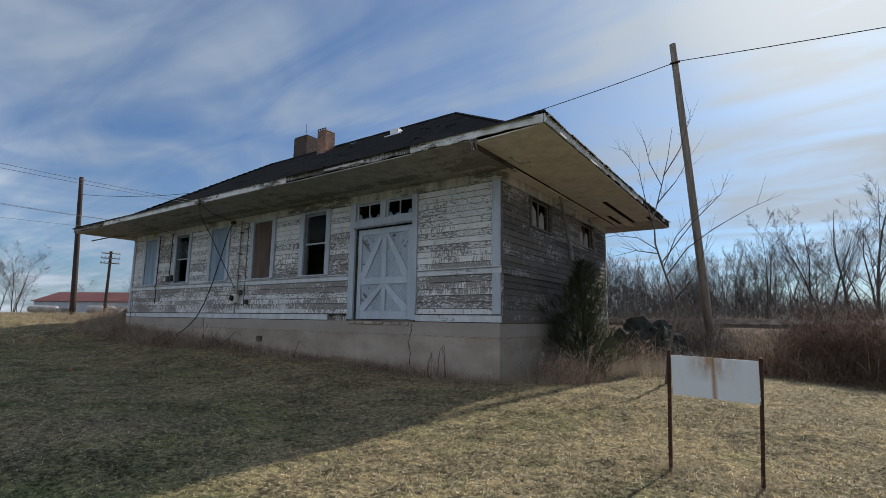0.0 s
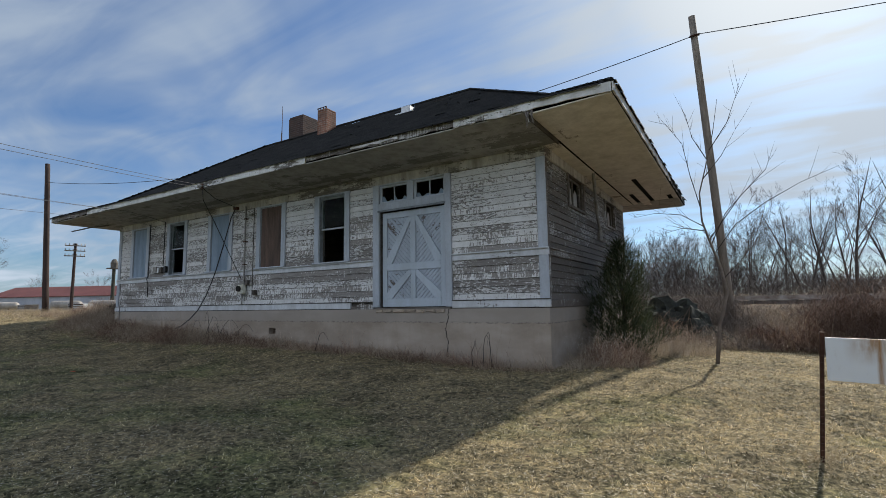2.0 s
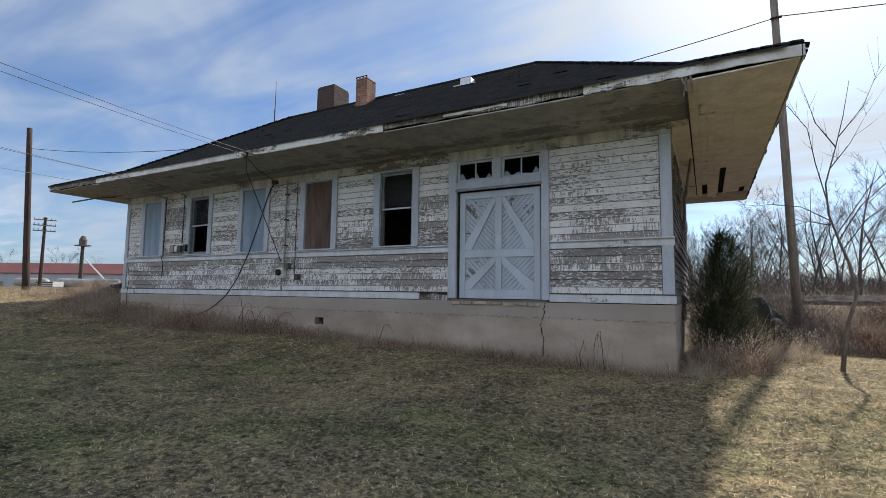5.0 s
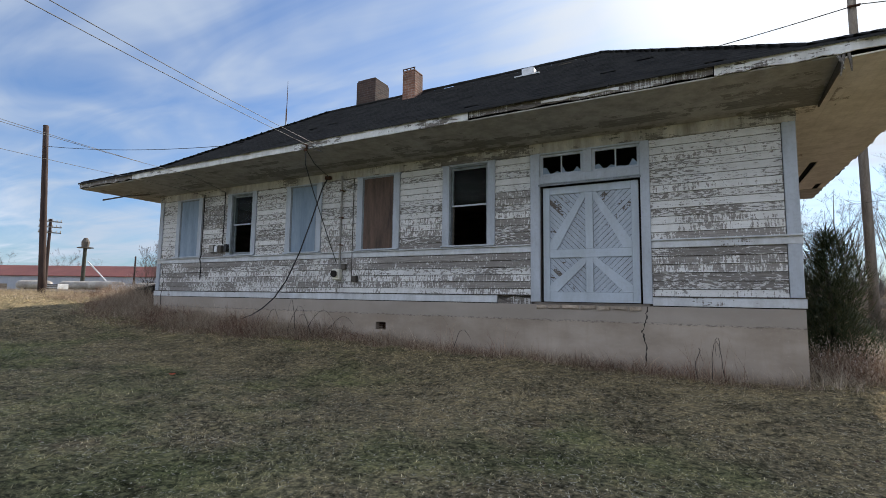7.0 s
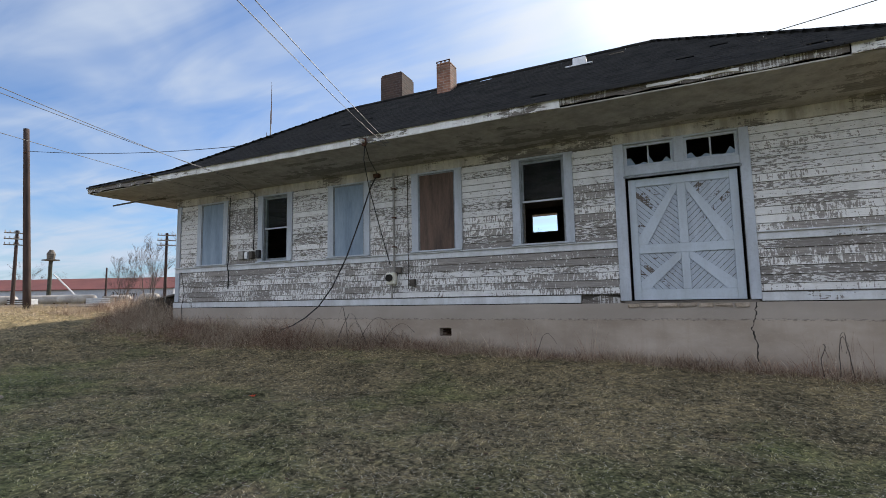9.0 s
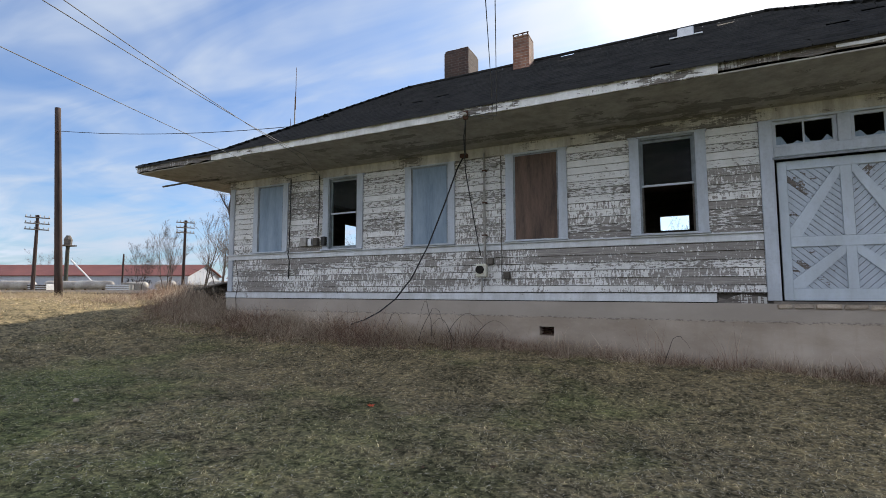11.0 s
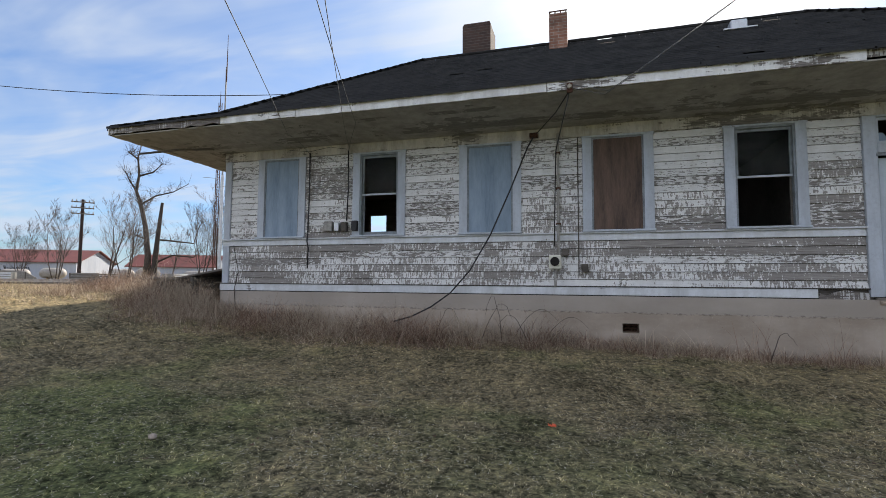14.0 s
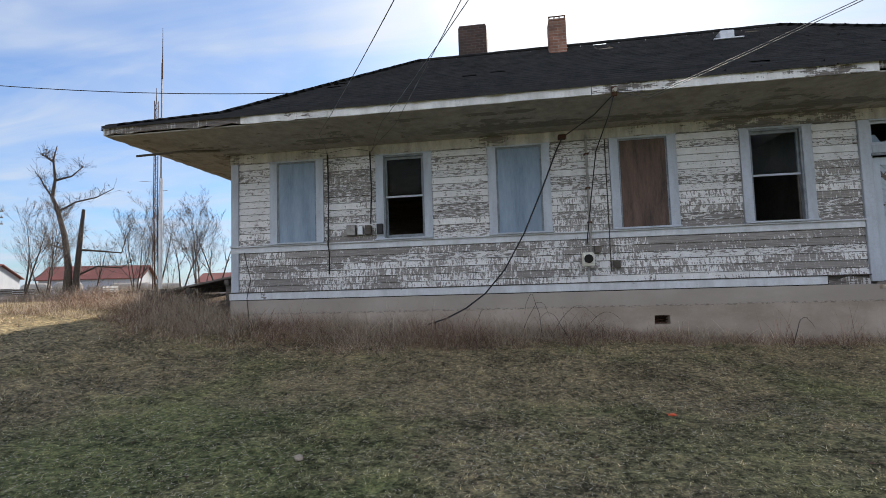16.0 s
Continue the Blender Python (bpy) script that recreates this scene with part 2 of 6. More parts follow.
# same boards, lightened in colour for the bounce off the sunlit lawn
SOFFIT_EAST = peeling("bounce_lit_soffit", (0.72, 0.675, 0.62), (0.45, 0.41, 0.365), (0.40, 0.355, 0.305), (0.22, 0.19, 0.16), 0.16, (0.8, 0.8, 2), 0.10, 0.75, chips=0.07)
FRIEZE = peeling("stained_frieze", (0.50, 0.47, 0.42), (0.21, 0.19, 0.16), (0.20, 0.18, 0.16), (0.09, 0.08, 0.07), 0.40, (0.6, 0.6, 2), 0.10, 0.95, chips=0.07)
BLUE_PLY = simple("blue_plywood", (0.145, 0.195, 0.25), (0.25, 0.315, 0.385), 1.6, 0.8, 0, (3, 1, 0.5), 0.2)
BROWN_PLY = simple("brown_plywood", (0.046, 0.033, 0.028), (0.140, 0.092, 0.070), 3.2, 0.85, 0, (2.6, 1, 0.35), 0.4)
SHINGLE = simple("shingles", (0.014, 0.014, 0.015), (0.040, 0.039, 0.038), 3.0, 0.92, 0, (1, 1, 1), 0.6, 0.0, 0.15)
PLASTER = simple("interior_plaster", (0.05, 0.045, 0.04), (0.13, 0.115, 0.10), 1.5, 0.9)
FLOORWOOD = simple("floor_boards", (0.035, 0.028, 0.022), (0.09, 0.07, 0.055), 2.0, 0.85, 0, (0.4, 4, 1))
POLE = simple("pole_wood", (0.12, 0.10, 0.082), (0.27, 0.23, 0.19), 3.0, 0.9, 0, (3, 3, 0.4), 0.6, 0.15)
DARK_POLE = simple("creosoted_wood", (0.025, 0.017, 0.015), (0.075, 0.05, 0.042), 3.0, 0.9, 0, (3, 3, 0.4), 0.6)
OLDWOOD = simple("old_timber", (0.05, 0.043, 0.037), (0.16, 0.14, 0.12), 2.5, 0.9, 0, (0.6, 0.6, 3), 0.6, 0.3)
WIRE = simple("black_cable", (0.012, 0.012, 0.013), (0.03, 0.03, 0.032), 10, 0.6)
PALEWIRE = simple("weathered_wire", (0.06, 0.06, 0.062), (0.14, 0.14, 0.14), 10, 0.6)
PIPE = simple("weathered_conduit", (0.16, 0.15, 0.135), (0.34, 0.325, 0.30), 9, 0.6, 0.3)
METER = simple("meter_enamel", (0.52, 0.50, 0.42), (0.68, 0.66, 0.57), 10, 0.5)
RUST = simple("rusted_steel", (0.03, 0.015, 0.010), (0.11, 0.05, 0.03), 14, 0.85, 0.2, (1, 1, 1), 0.5)
TIN = simple("galvanised_tin", (0.40, 0.41, 0.42), (0.62, 0.63, 0.64), 5, 0.45, 0.5)
NEAR_BLACK = simple("dark_void", (0.008, 0.007, 0.006), (0.02, 0.018, 0.016), 5, 0.95)
BARK = simple("bark", (0.032, 0.026, 0.022), (0.105, 0.086, 0.072), 5, 0.95, 0, (3, 3, 0.8), 0.5, 0.2)
TWIG = simple("twigs", (0.11, 0.088, 0.074), (0.22, 0.18, 0.15), 5, 0.95, 0, (1, 1, 1), 0.2, 0.2)
FARTWIG = simple("far_twigs", (0.075, 0.062, 0.055), (0.155, 0.13, 0.115), 1, 0.95, 0, (1, 1, 1), 0.1, 0.25)
STONE = simple("rubble_stone", (0.22, 0.17, 0.125), (0.50, 0.42, 0.34), 6, 0.9, 0, (1, 1, 1), 0.7, 0.25)
MOSSROCK = simple("mossy_rubble", (0.018, 0.020, 0.016), (0.075, 0.075, 0.060), 3.5, 0.95, 0, (1, 1, 1), 0.9, 0.2)
REDROOF = simple("red_metal_roof", (0.12, 0.040, 0.034), (0.19, 0.065, 0.052), 0.3, 0.6, 0, (1, 1, 1), 0.05)
WHITEWALL = simple("white_metal_siding", (0.30, 0.325, 0.37), (0.42, 0.44, 0.48), 0.4, 0.6, 0, (1, 1, 0.2), 0.05)
TANKWHITE = simple("white_tank_paint", (0.24, 0.215, 0.185), (0.46, 0.43, 0.385), 1.2, 0.5)
BALLAST = simple("ballast", (0.045, 0.038, 0.032), (0.17, 0.145, 0.125), 9, 0.95, 0, (1, 1, 1), 1.0)
RAIL = simple("rail_steel", (0.16, 0.11, 0.085), (0.42, 0.38, 0.34), 4, 0.4, 0.7)
TAPE = simple("orange_paint", (0.75, 0.12, 0.05), (0.85, 0.20, 0.10), 30, 0.7)


def leaf_mat(name, stops, rough=0.85, translucent=0.0):
    """Tone from clump to clump by Random Per Island."""
    m, nt, b, pos = surface(name, rough, 0, 0.2)
    isl = link_nodes(nt, "ShaderNodeNewGeometry").outputs["Random Per Island"]
    patch = noise_tex(nt, pos, 0.55, 3.0, 0.6)
    f = maths(nt, "ADD", maths(nt, "MULTIPLY", isl, 0.6), maths(nt, "MULTIPLY", patch, 0.55))
    nt.links.new(ramp(nt, f, stops), b.inputs["Base Color"])
    if translucent:
        tr = link_nodes(nt, "ShaderNodeBsdfTranslucent", {"Color": ramp(nt, f, stops)})
        mx = link_nodes(nt, "ShaderNodeMixShader", {"Fac": translucent, 1: b.outputs[0], 2: tr.outputs[0]})
        nt.links.new(mx.outputs[0], nt.nodes["Material Output"].inputs["Surface"])
    return m


THATCH = leaf_mat("pale_thatch", [(0.1, (0.22, 0.185, 0.13)), (0.5, (0.42, 0.37, 0.28)), (0.95, (0.66, 0.60, 0.48))], 0.85, 0.2)
DEADLEAF = leaf_mat("dead_leaf", [(0.1, (0.05, 0.03, 0.02)), (0.9, (0.16, 0.095, 0.06))], 0.85, 0.1)
WEED = leaf_mat("dry_weed", [(0.1, (0.05, 0.034, 0.025)), (0.5, (0.24, 0.17, 0.12)), (0.95, (0.78, 0.65, 0.50))], 0.85, 0.25)
STRAW = leaf_mat("straw_grass", [(0.1, (0.20, 0.15, 0.09)), (0.5, (0.35, 0.275, 0.17)), (0.95, (0.54, 0.45, 0.31))], 0.85, 0.3)
RUSSET = leaf_mat("russet_bramble", [(0.1, (0.035, 0.020, 0.016)), (0.5, (0.11, 0.064, 0.047)), (0.95, (0.30, 0.205, 0.155))], 0.9, 0.15)
TANWEED = leaf_mat("tan_weed", [(0.1, (0.13, 0.095, 0.07)), (0.5, (0.34, 0.265, 0.19)), (0.95, (0.62, 0.52, 0.40))], 0.85, 0.25)
FLUFF = leaf_mat("seed_fluff", [(0.1, (0.34, 0.28, 0.23)), (0.9, (0.68, 0.60, 0.52))], 0.9, 0.4)
BRUSH = leaf_mat("brush_stems", [(0.1, (0.045, 0.026, 0.019)), (0.5, (0.19, 0.112, 0.077)), (0.95, (0.56, 0.42, 0.31))], 0.9, 0.1)
CEDAR = leaf_mat("cedar_foliage", [(0.1, (0.018, 0.027, 0.013)), (0.5, (0.038, 0.052, 0.024)), (0.95, (0.09, 0.095, 0.048))], 0.9, 0.15)


def lawn_tones(nt, pos):
    """How green the dormant turf is: in patches, more towards the west of the hollow, none on the dry rise."""
    sep = link_nodes(nt, "ShaderNodeSeparateXYZ", {"Vector": pos})
    big = noise_tex(nt, pos, 0.42, 4.0, 0.62)
    mid = noise_tex(nt, pos, 2.1, 4.0, 0.6)
    west = maths(nt, "MULTIPLY", maths(nt, "ADD", sep.outputs["X"], 4.0), -0.013)
    near = maths(nt, "MULTIPLY", maths(nt, "SUBTRACT", 4.3, sep.outputs["Y"]), 0.036)
    rise = maths(nt, "MULTIPLY", maths(nt, "MAXIMUM", maths(nt, "ADD", maths(nt, "MULTIPLY", sep.outputs["X"], -1.0), -17.0), 0.0), -0.07)
    east = ramp(nt, maths(nt, "MULTIPLY", maths(nt, "ADD", sep.outputs["X"], 5.0), 0.1), [(0.0, 0.0), (0.4, 0.14)])
    near = maths(nt, "ADD", near, east)
    g = maths(nt, "ADD", maths(nt, "ADD", maths(nt, "MULTIPLY", big, 0.8), maths(nt, "MULTIPLY", mid, 0.25)), maths(nt, "ADD", west, maths(nt, "ADD", near, rise)))
    return ramp(nt, g, [(0.57, 0.0), (0.76, 0.82)])


def mottle(nt, pos, col):
    """Thin and thick places of the turf, half a metre to a hand across."""
    a = noise_tex(nt, pos, 1.1, 3.0, 0.6)
    b = noise_tex(nt, pos, 5.5, 4.0, 0.65)
    c = noise_tex(nt, pos, 20.0, 3.0, 0.65)
    f = maths(nt, "ADD", maths(nt, "MULTIPLY", a, 0.20), maths(nt, "ADD", maths(nt, "MULTIPLY", b, 0.28), maths(nt, "MULTIPLY", c, 0.52)))
    return mixc(nt, 1.0, col, ramp(nt, f, [(0.405, (0.27, 0.28, 0.25)), (0.50, (0.95, 0.95, 0.95)), (0.59, (1.75, 1.67, 1.5))]), "MULTIPLY")


def ground_mat():
    m, nt, b, pos = surface("turf", 0.95, 0, 0.1)
    fine = noise_tex(nt, mapped(nt, pos, (1, 1, 1)), 26.0, 6.0, 0.75, 1.2)
    tuft = noise_tex(nt, pos, 7.0, 4.0, 0.65)
    straw = mixc(nt, ramp(nt, fine, [(0.32, 0.0), (0.68, 1.0)]), (0.052, 0.0415, 0.025), (0.35, 0.288, 0.172))
    green = mixc(nt, ramp(nt, fine, [(0.32, 0.0), (0.68, 1.0)]), (0.030, 0.041, 0.014), (0.19, 0.228, 0.085))
    col = mixc(nt, maths(nt, "MULTIPLY", lawn_tones(nt, pos), 0.9), straw, green)
    dirt = ramp(nt, noise_tex(nt, pos, 1.3, 5.0, 0.7), [(0.60, 0.0), (0.72, 0.6)])
    col = mixc(nt, dirt, col, (0.19, 0.135, 0.085))
    # leaf mould under the brush of the bank
    sep = link_nodes(nt, "ShaderNodeSeparateXYZ", {"Vector": pos})
    bank = maths(nt, "ADD", maths(nt, "SUBTRACT", sep.outputs["Y"], 13.6), maths(nt, "MULTIPLY", maths(nt, "SUBTRACT", noise_tex(nt, pos, 0.9, 4.0, 0.6), 0.5), 3.0), True)
    col = mixc(nt, maths(nt, "MULTIPLY", bank, ramp(nt, maths(nt, "ADD", maths(nt, "MULTIPLY", sep.outputs["X"], 0.1), 2.2), [(0.0, 0.0), (0.3, 0.9)])), col, mixc(nt, fine, (0.05, 0.034, 0.025), (0.20, 0.145, 0.105)))
    nt.links.new(mottle(nt, pos, col), b.inputs["Base Color"])
    bump(nt, b, maths(nt, "ADD", maths(nt, "MULTIPLY", fine, 0.6), tuft), 0.8, 0.03)
    return m


def blade_mat():
    m, nt, b, pos = surface("grass_blades", 0.85, 0, 0.2)
    isl = link_nodes(nt, "ShaderNodeNewGeometry").outputs["Random Per Island"]
    straw = ramp(nt, isl, [(0.0, (0.09, 0.069, 0.04)), (0.4, (0.300, 0.243, 0.140)), (0.8, (0.49, 0.405, 0.245)), (1.0, (0.86, 0.75, 0.54))])
    green = ramp(nt, isl, [(0.0, (0.055, 0.06, 0.02)), (0.5, (0.175, 0.195, 0.07)), (0.85, (0.31, 0.315, 0.14)), (1.0, (0.62, 0.58, 0.36))])
    col = mottle(nt, pos, mixc(nt, lawn_tones(nt, pos), straw, green))
    nt.links.new(col, b.inputs["Base Color"])
    tr = link_nodes(nt, "ShaderNodeBsdfTranslucent", {"Color": col})
    mx = link_nodes(nt, "ShaderNodeMixShader", {"Fac": 0.3, 1: b.outputs[0], 2: tr.outputs[0]})
    nt.links.new(mx.outputs[0], nt.nodes["Material Output"].inputs["Surface"])
    return m


def concrete_mat():
    m, nt, b, pos = surface("buff_concrete", 0.9, 0, 0.2)
    big = noise_tex(nt, mapped(nt, pos, (0.6, 0.6, 1.2)), 1.6, 5.0, 0.6)
    streak = noise_tex(nt, mapped(nt, pos, (5, 5, 0.5)), 2.0, 4.0, 0.6)
    fine = noise_tex(nt, pos, 40.0, 4.0, 0.7)
    col = mixc(nt, ramp(nt, big, [(0.35, 0.0), (0.68, 1.0)]), (0.265, 0.215, 0.17), (0.41, 0.345, 0.285))
    col = mixc(nt, ramp(nt, streak, [(0.5, 0.0), (0.8, 0.35)]), col, (0.27, 0.215, 0.165))
    col = mixc(nt, ramp(nt, fine, [(0.60, 0.0), (0.80, 0.4)]), col, (0.55, 0.50, 0.44))
    # the last pour is greyer, and its joint crumbles
    z = link_nodes(nt, "ShaderNodeSeparateXYZ", {"Vector": pos}).outputs["Z"]
    wave = maths(nt, "ADD", z, maths(nt, "MULTIPLY", noise_tex(nt, mapped(nt, pos, (1, 1, 0.2)), 5.0, 4.0, 0.7), 0.05))
    col = mixc(nt, ramp(nt, maths(nt, "MULTIPLY", wave, 0.5), [(0.728, 0.0), (0.734, 0.55)]), col, (0.30, 0.27, 0.24))
    pit = noise_tex(nt, mapped(nt, pos, (1, 1, 2)), 18.0, 4.0, 0.7)
    joint = maths(nt, "MULTIPLY", ramp(nt, maths(nt, "MULTIPLY", wave, 0.5), [(0.718, 0.0), (0.731, 1.0), (0.744, 0.0)]), ramp(nt, pit, [(0.47, 0.0), (0.58, 0.85)]))
    col = mixc(nt, joint, col, (0.12, 0.10, 0.085))
    nt.links.new(col, b.inputs["Base Color"])
    bump(nt, b, maths(nt, "ADD", fine, big), 0.4, 0.012)
    return m


def brick_mat(name, a, b2, mortar):
    m, nt, b, pos = surface(name, 0.9)
    sep = link_nodes(nt, "ShaderNodeSeparateXYZ", {"Vector": pos})
    v = link_nodes(nt, "ShaderNodeCombineXYZ", {"X": maths(nt, "ADD", sep.outputs["X"], sep.outputs["Y"]), "Y": sep.outputs["Z"], "Z": 0.0}).outputs[0]
    t = link_nodes(nt, "ShaderNodeTexBrick", {"Vector": v, "Color1": (*a, 1), "Color2": (*b2, 1), "Mortar": (*mortar, 1), "Scale": 1.0, "Mortar Size": 0.006, "Brick Width": 0.21, "Row Height": 0.072, "Bias": 0.0})
    soot = ramp(nt, noise_tex(nt, pos, 2.5, 4.0, 0.6), [(0.4, 0.0), (0.75, 0.8)])
    nt.links.new(mixc(nt, soot, t.outputs["Color"], (0.05, 0.04, 0.035)), b.inputs["Base Color"])
    bump(nt, b, maths(nt, "SUBTRACT", 1.0, t.outputs["Fac"]), 0.7, 0.01)
    return m


def sign_mat():
    m, nt, b, pos = surface("rust_stained_white_panel", 0.5)
    drip = noise_tex(nt, mapped(nt, pos, (7, 7, 0.8)), 2.4, 4.0, 0.6)
    spot = noise_tex(nt, pos, 6.0, 5.0, 0.65)
    s = maths(nt, "ADD", maths(nt, "MULTIPLY", drip, 0.6), maths(nt, "MULTIPLY", spot, 0.5))
    sep = link_nodes(nt, "ShaderNodeSeparateXYZ", {"Vector": pos})
    # rust from the seam and from the bolts along the top edge
    off = maths(nt, "ABSOLUTE", maths(nt, "ADD", sep.outputs["X"], 0.295), 0.0)
    seam = maths(nt, "MULTIPLY", ramp(nt, off, [(0.0, 1.0), (0.010, 0.75), (0.028, 0.0)]), ramp(nt, drip, [(0.30, 0.25), (0.55, 1.0)]))
    top = maths(nt, "MULTIPLY", ramp(nt, maths(nt, "ADD", sep.outputs["Z"], -1.0), [(0.26, 0.0), (0.43, 1.0)]), ramp(nt, off, [(0.06, 1.0), (0.22, 0.0)]))
    smear = maths(nt, "MULTIPLY", top, ramp(nt, s, [(0.46, 0.0), (0.64, 0.85)]))
    faint = ramp(nt, s, [(0.62, 0.0), (0.80, 0.35)])
    stain = maths(nt, "MAXIMUM", maths(nt, "MAXIMUM", seam, smear), faint)
    nt.links.new(mixc(nt, stain, (0.62, 0.63, 0.64), (0.30, 0.16, 0.06)), b.inputs["Base Color"])
    bump(nt, b, spot, 0.1, 0.004)
    return m


def glass_mat():
    m, nt, b, pos = surface("dusty_glass", 0.08, 0, 0.5)
    dust = ramp(nt, noise_tex(nt, pos, 3.0, 5.0, 0.65), [(0.40, 0.0), (0.85, 0.07)])
    b.inputs["Base Color"].default_value = (0.42, 0.42, 0.40, 1)
    b.inputs["Roughness"].default_value = 0.25
    gl = link_nodes(nt, "ShaderNodeBsdfGlass", {"Roughness": 0.0, "IOR": 1.05, "Color": (0.92, 0.95, 0.94, 1)})
    mx = link_nodes(nt, "ShaderNodeMixShader", {"Fac": dust, 1: gl.outputs[0], 2: b.outputs[0]})
    nt.links.new(mx.outputs[0], nt.nodes["Material Output"].inputs["Surface"])
    return m


TURF, BLADES, CONCRETE, SIGN, GLASS = ground_mat(), blade_mat(), concrete_mat(), sign_mat(), glass_mat()
BRICK_DARK = brick_mat("dark_brick", (0.055, 0.036, 0.032), (0.095, 0.055, 0.045), (0.11, 0.095, 0.088))
BRICK_RED = brick_mat("weathered_red_brick", (0.26, 0.115, 0.075), (0.33, 0.17, 0.12), (0.34, 0.29, 0.25))

# ---- mesh helpers ----
def box(bm, x0, x1, y0, y1, z0, z1):
    v = [bm.verts.new(p) for p in ((x0, y0, z0), (x1, y0, z0), (x1, y1, z0), (x0, y1, z0), (x0, y0, z1), (x1, y0, z1), (x1, y1, z1), (x0, y1, z1))]
    for f in ((3, 2, 1, 0), (4, 5, 6, 7), (0, 1, 5, 4), (1, 2, 6, 5), (2, 3, 7, 6), (3, 0, 4, 7)):
        bm.faces.new([v[i] for i in f])
    return bm


def boxes(*rows):
    bm = bmesh.new()
    for r in rows:
        box(bm, *r)
    return bm


def bevelled(bm, width):
    bmesh.ops.bevel(bm, geom=list(bm.edges), offset=width, segments=1, affect="EDGES", clamp_overlap=True)
    return bm


def plate_xz(bm, pts, y0, y1):
    """A flat board: the outline pts in x and z, between y0 (front) and y1."""
    a = [bm.verts.new((x, y0, z)) for x, z in pts]
    c = [bm.verts.new((x, y1, z)) for x, z in pts]
    bm.faces.new(a), bm.faces.new(c[::-1])
    for i in range(len(pts)):
        j = (i + 1) % len(pts)
        bm.faces.new((a[j], a[i], c[i], c[j]))
    return bm


def tube(bm, pts, radii, sides=6, cap=True):
    """A tapered tube along pts."""
    pts = [Vector(p) for p in pts]
    if isinstance(radii, (int, float)):
        radii = [radii] * len(pts)
    rings, side = [], None
    for i, p in enumerate(pts):
        d = (pts[min(i + 1, len(pts) - 1)] - pts[max(i - 1, 0)]).normalized()
        if side is None:
            side = d.orthogonal().normalized()
        side = (side - d * side.dot(d)).normalized()
        other = d.cross(side)
        rings.append([bm.verts.new(p + (side * math.cos(a) + other * math.sin(a)) * radii[i]) for a in (2 * math.pi * k / sides for k in range(sides))])
    for a, c in zip(rings, rings[1:]):
        for k in range(sides):
            bm.faces.new((a[k], a[(k + 1) % sides], c[(k + 1) % sides], c[k]))
    if cap:
        bm.faces.new(rings[0][::-1]), bm.faces.new(rings[-1])
    return bm


def tubes(*rows, sides=6):
    bm = bmesh.new()
    for pts, r in rows:
        tube(bm, pts, r, sides)
    return bm


def sag(a, b, drop, n=24):
    a, b = Vector(a), Vector(b)
    return [a.lerp(b, i / n) - Vector((0, 0, 4 * drop * (i / n) * (1 - i / n))) for i in range(n + 1)]


def mesh_of(name, bm, material, smooth=False):
    bmesh.ops.recalc_face_normals(bm, faces=list(bm.faces))
    me = bpy.data.meshes.new(name)
    bm.to_mesh(me)
    bm.free()
    me.materials.append(material)
    if smooth:
        me.shade_smooth()
    return me


def part(name, bm, material, parent=None, label="", smooth=False):
    ob = new(name, mesh_of(name, bm, material, smooth))
    if parent:
        ob.parent = parent
    if label:
        tagged(ob, label)
    return ob


def thing(name, label, category, group="", kind="", at=None):
    """An Empty at a thing's base, for its parts."""
    ob = new(name)
    ob.empty_display_size = 0.2
    if at:
        ob.matrix_basis = at
    return tagged(ob, label, category, group, kind)


def raw_mesh(name, verts, faces, material):
    """A mesh out of arrays: faces all with the same number of corners."""
    verts, faces = np.asarray(verts, np.float32), np.asarray(faces, np.int32)
    me = bpy.data.meshes.new(name)
    n, k = faces.shape
    me.vertices.add(len(verts))
    me.vertices.foreach_set("co", verts.ravel())
    me.loops.add(n * k)
    me.loops.foreach_set("vertex_index", faces.ravel())
    me.polygons.add(n)
    me.polygons.foreach_set("loop_start", np.arange(0, n * k, k, dtype=np.int32))
    me.polygons.foreach_set("loop_total", np.full(n, k, np.int32))
    me.update(calc_edges=True)
    me.materials.append(material)
    return me


# ---- ground ----
def smooth01(t):
    t = np.clip(t, 0.0, 1.0)
    return t * t * (3 - 2 * t)


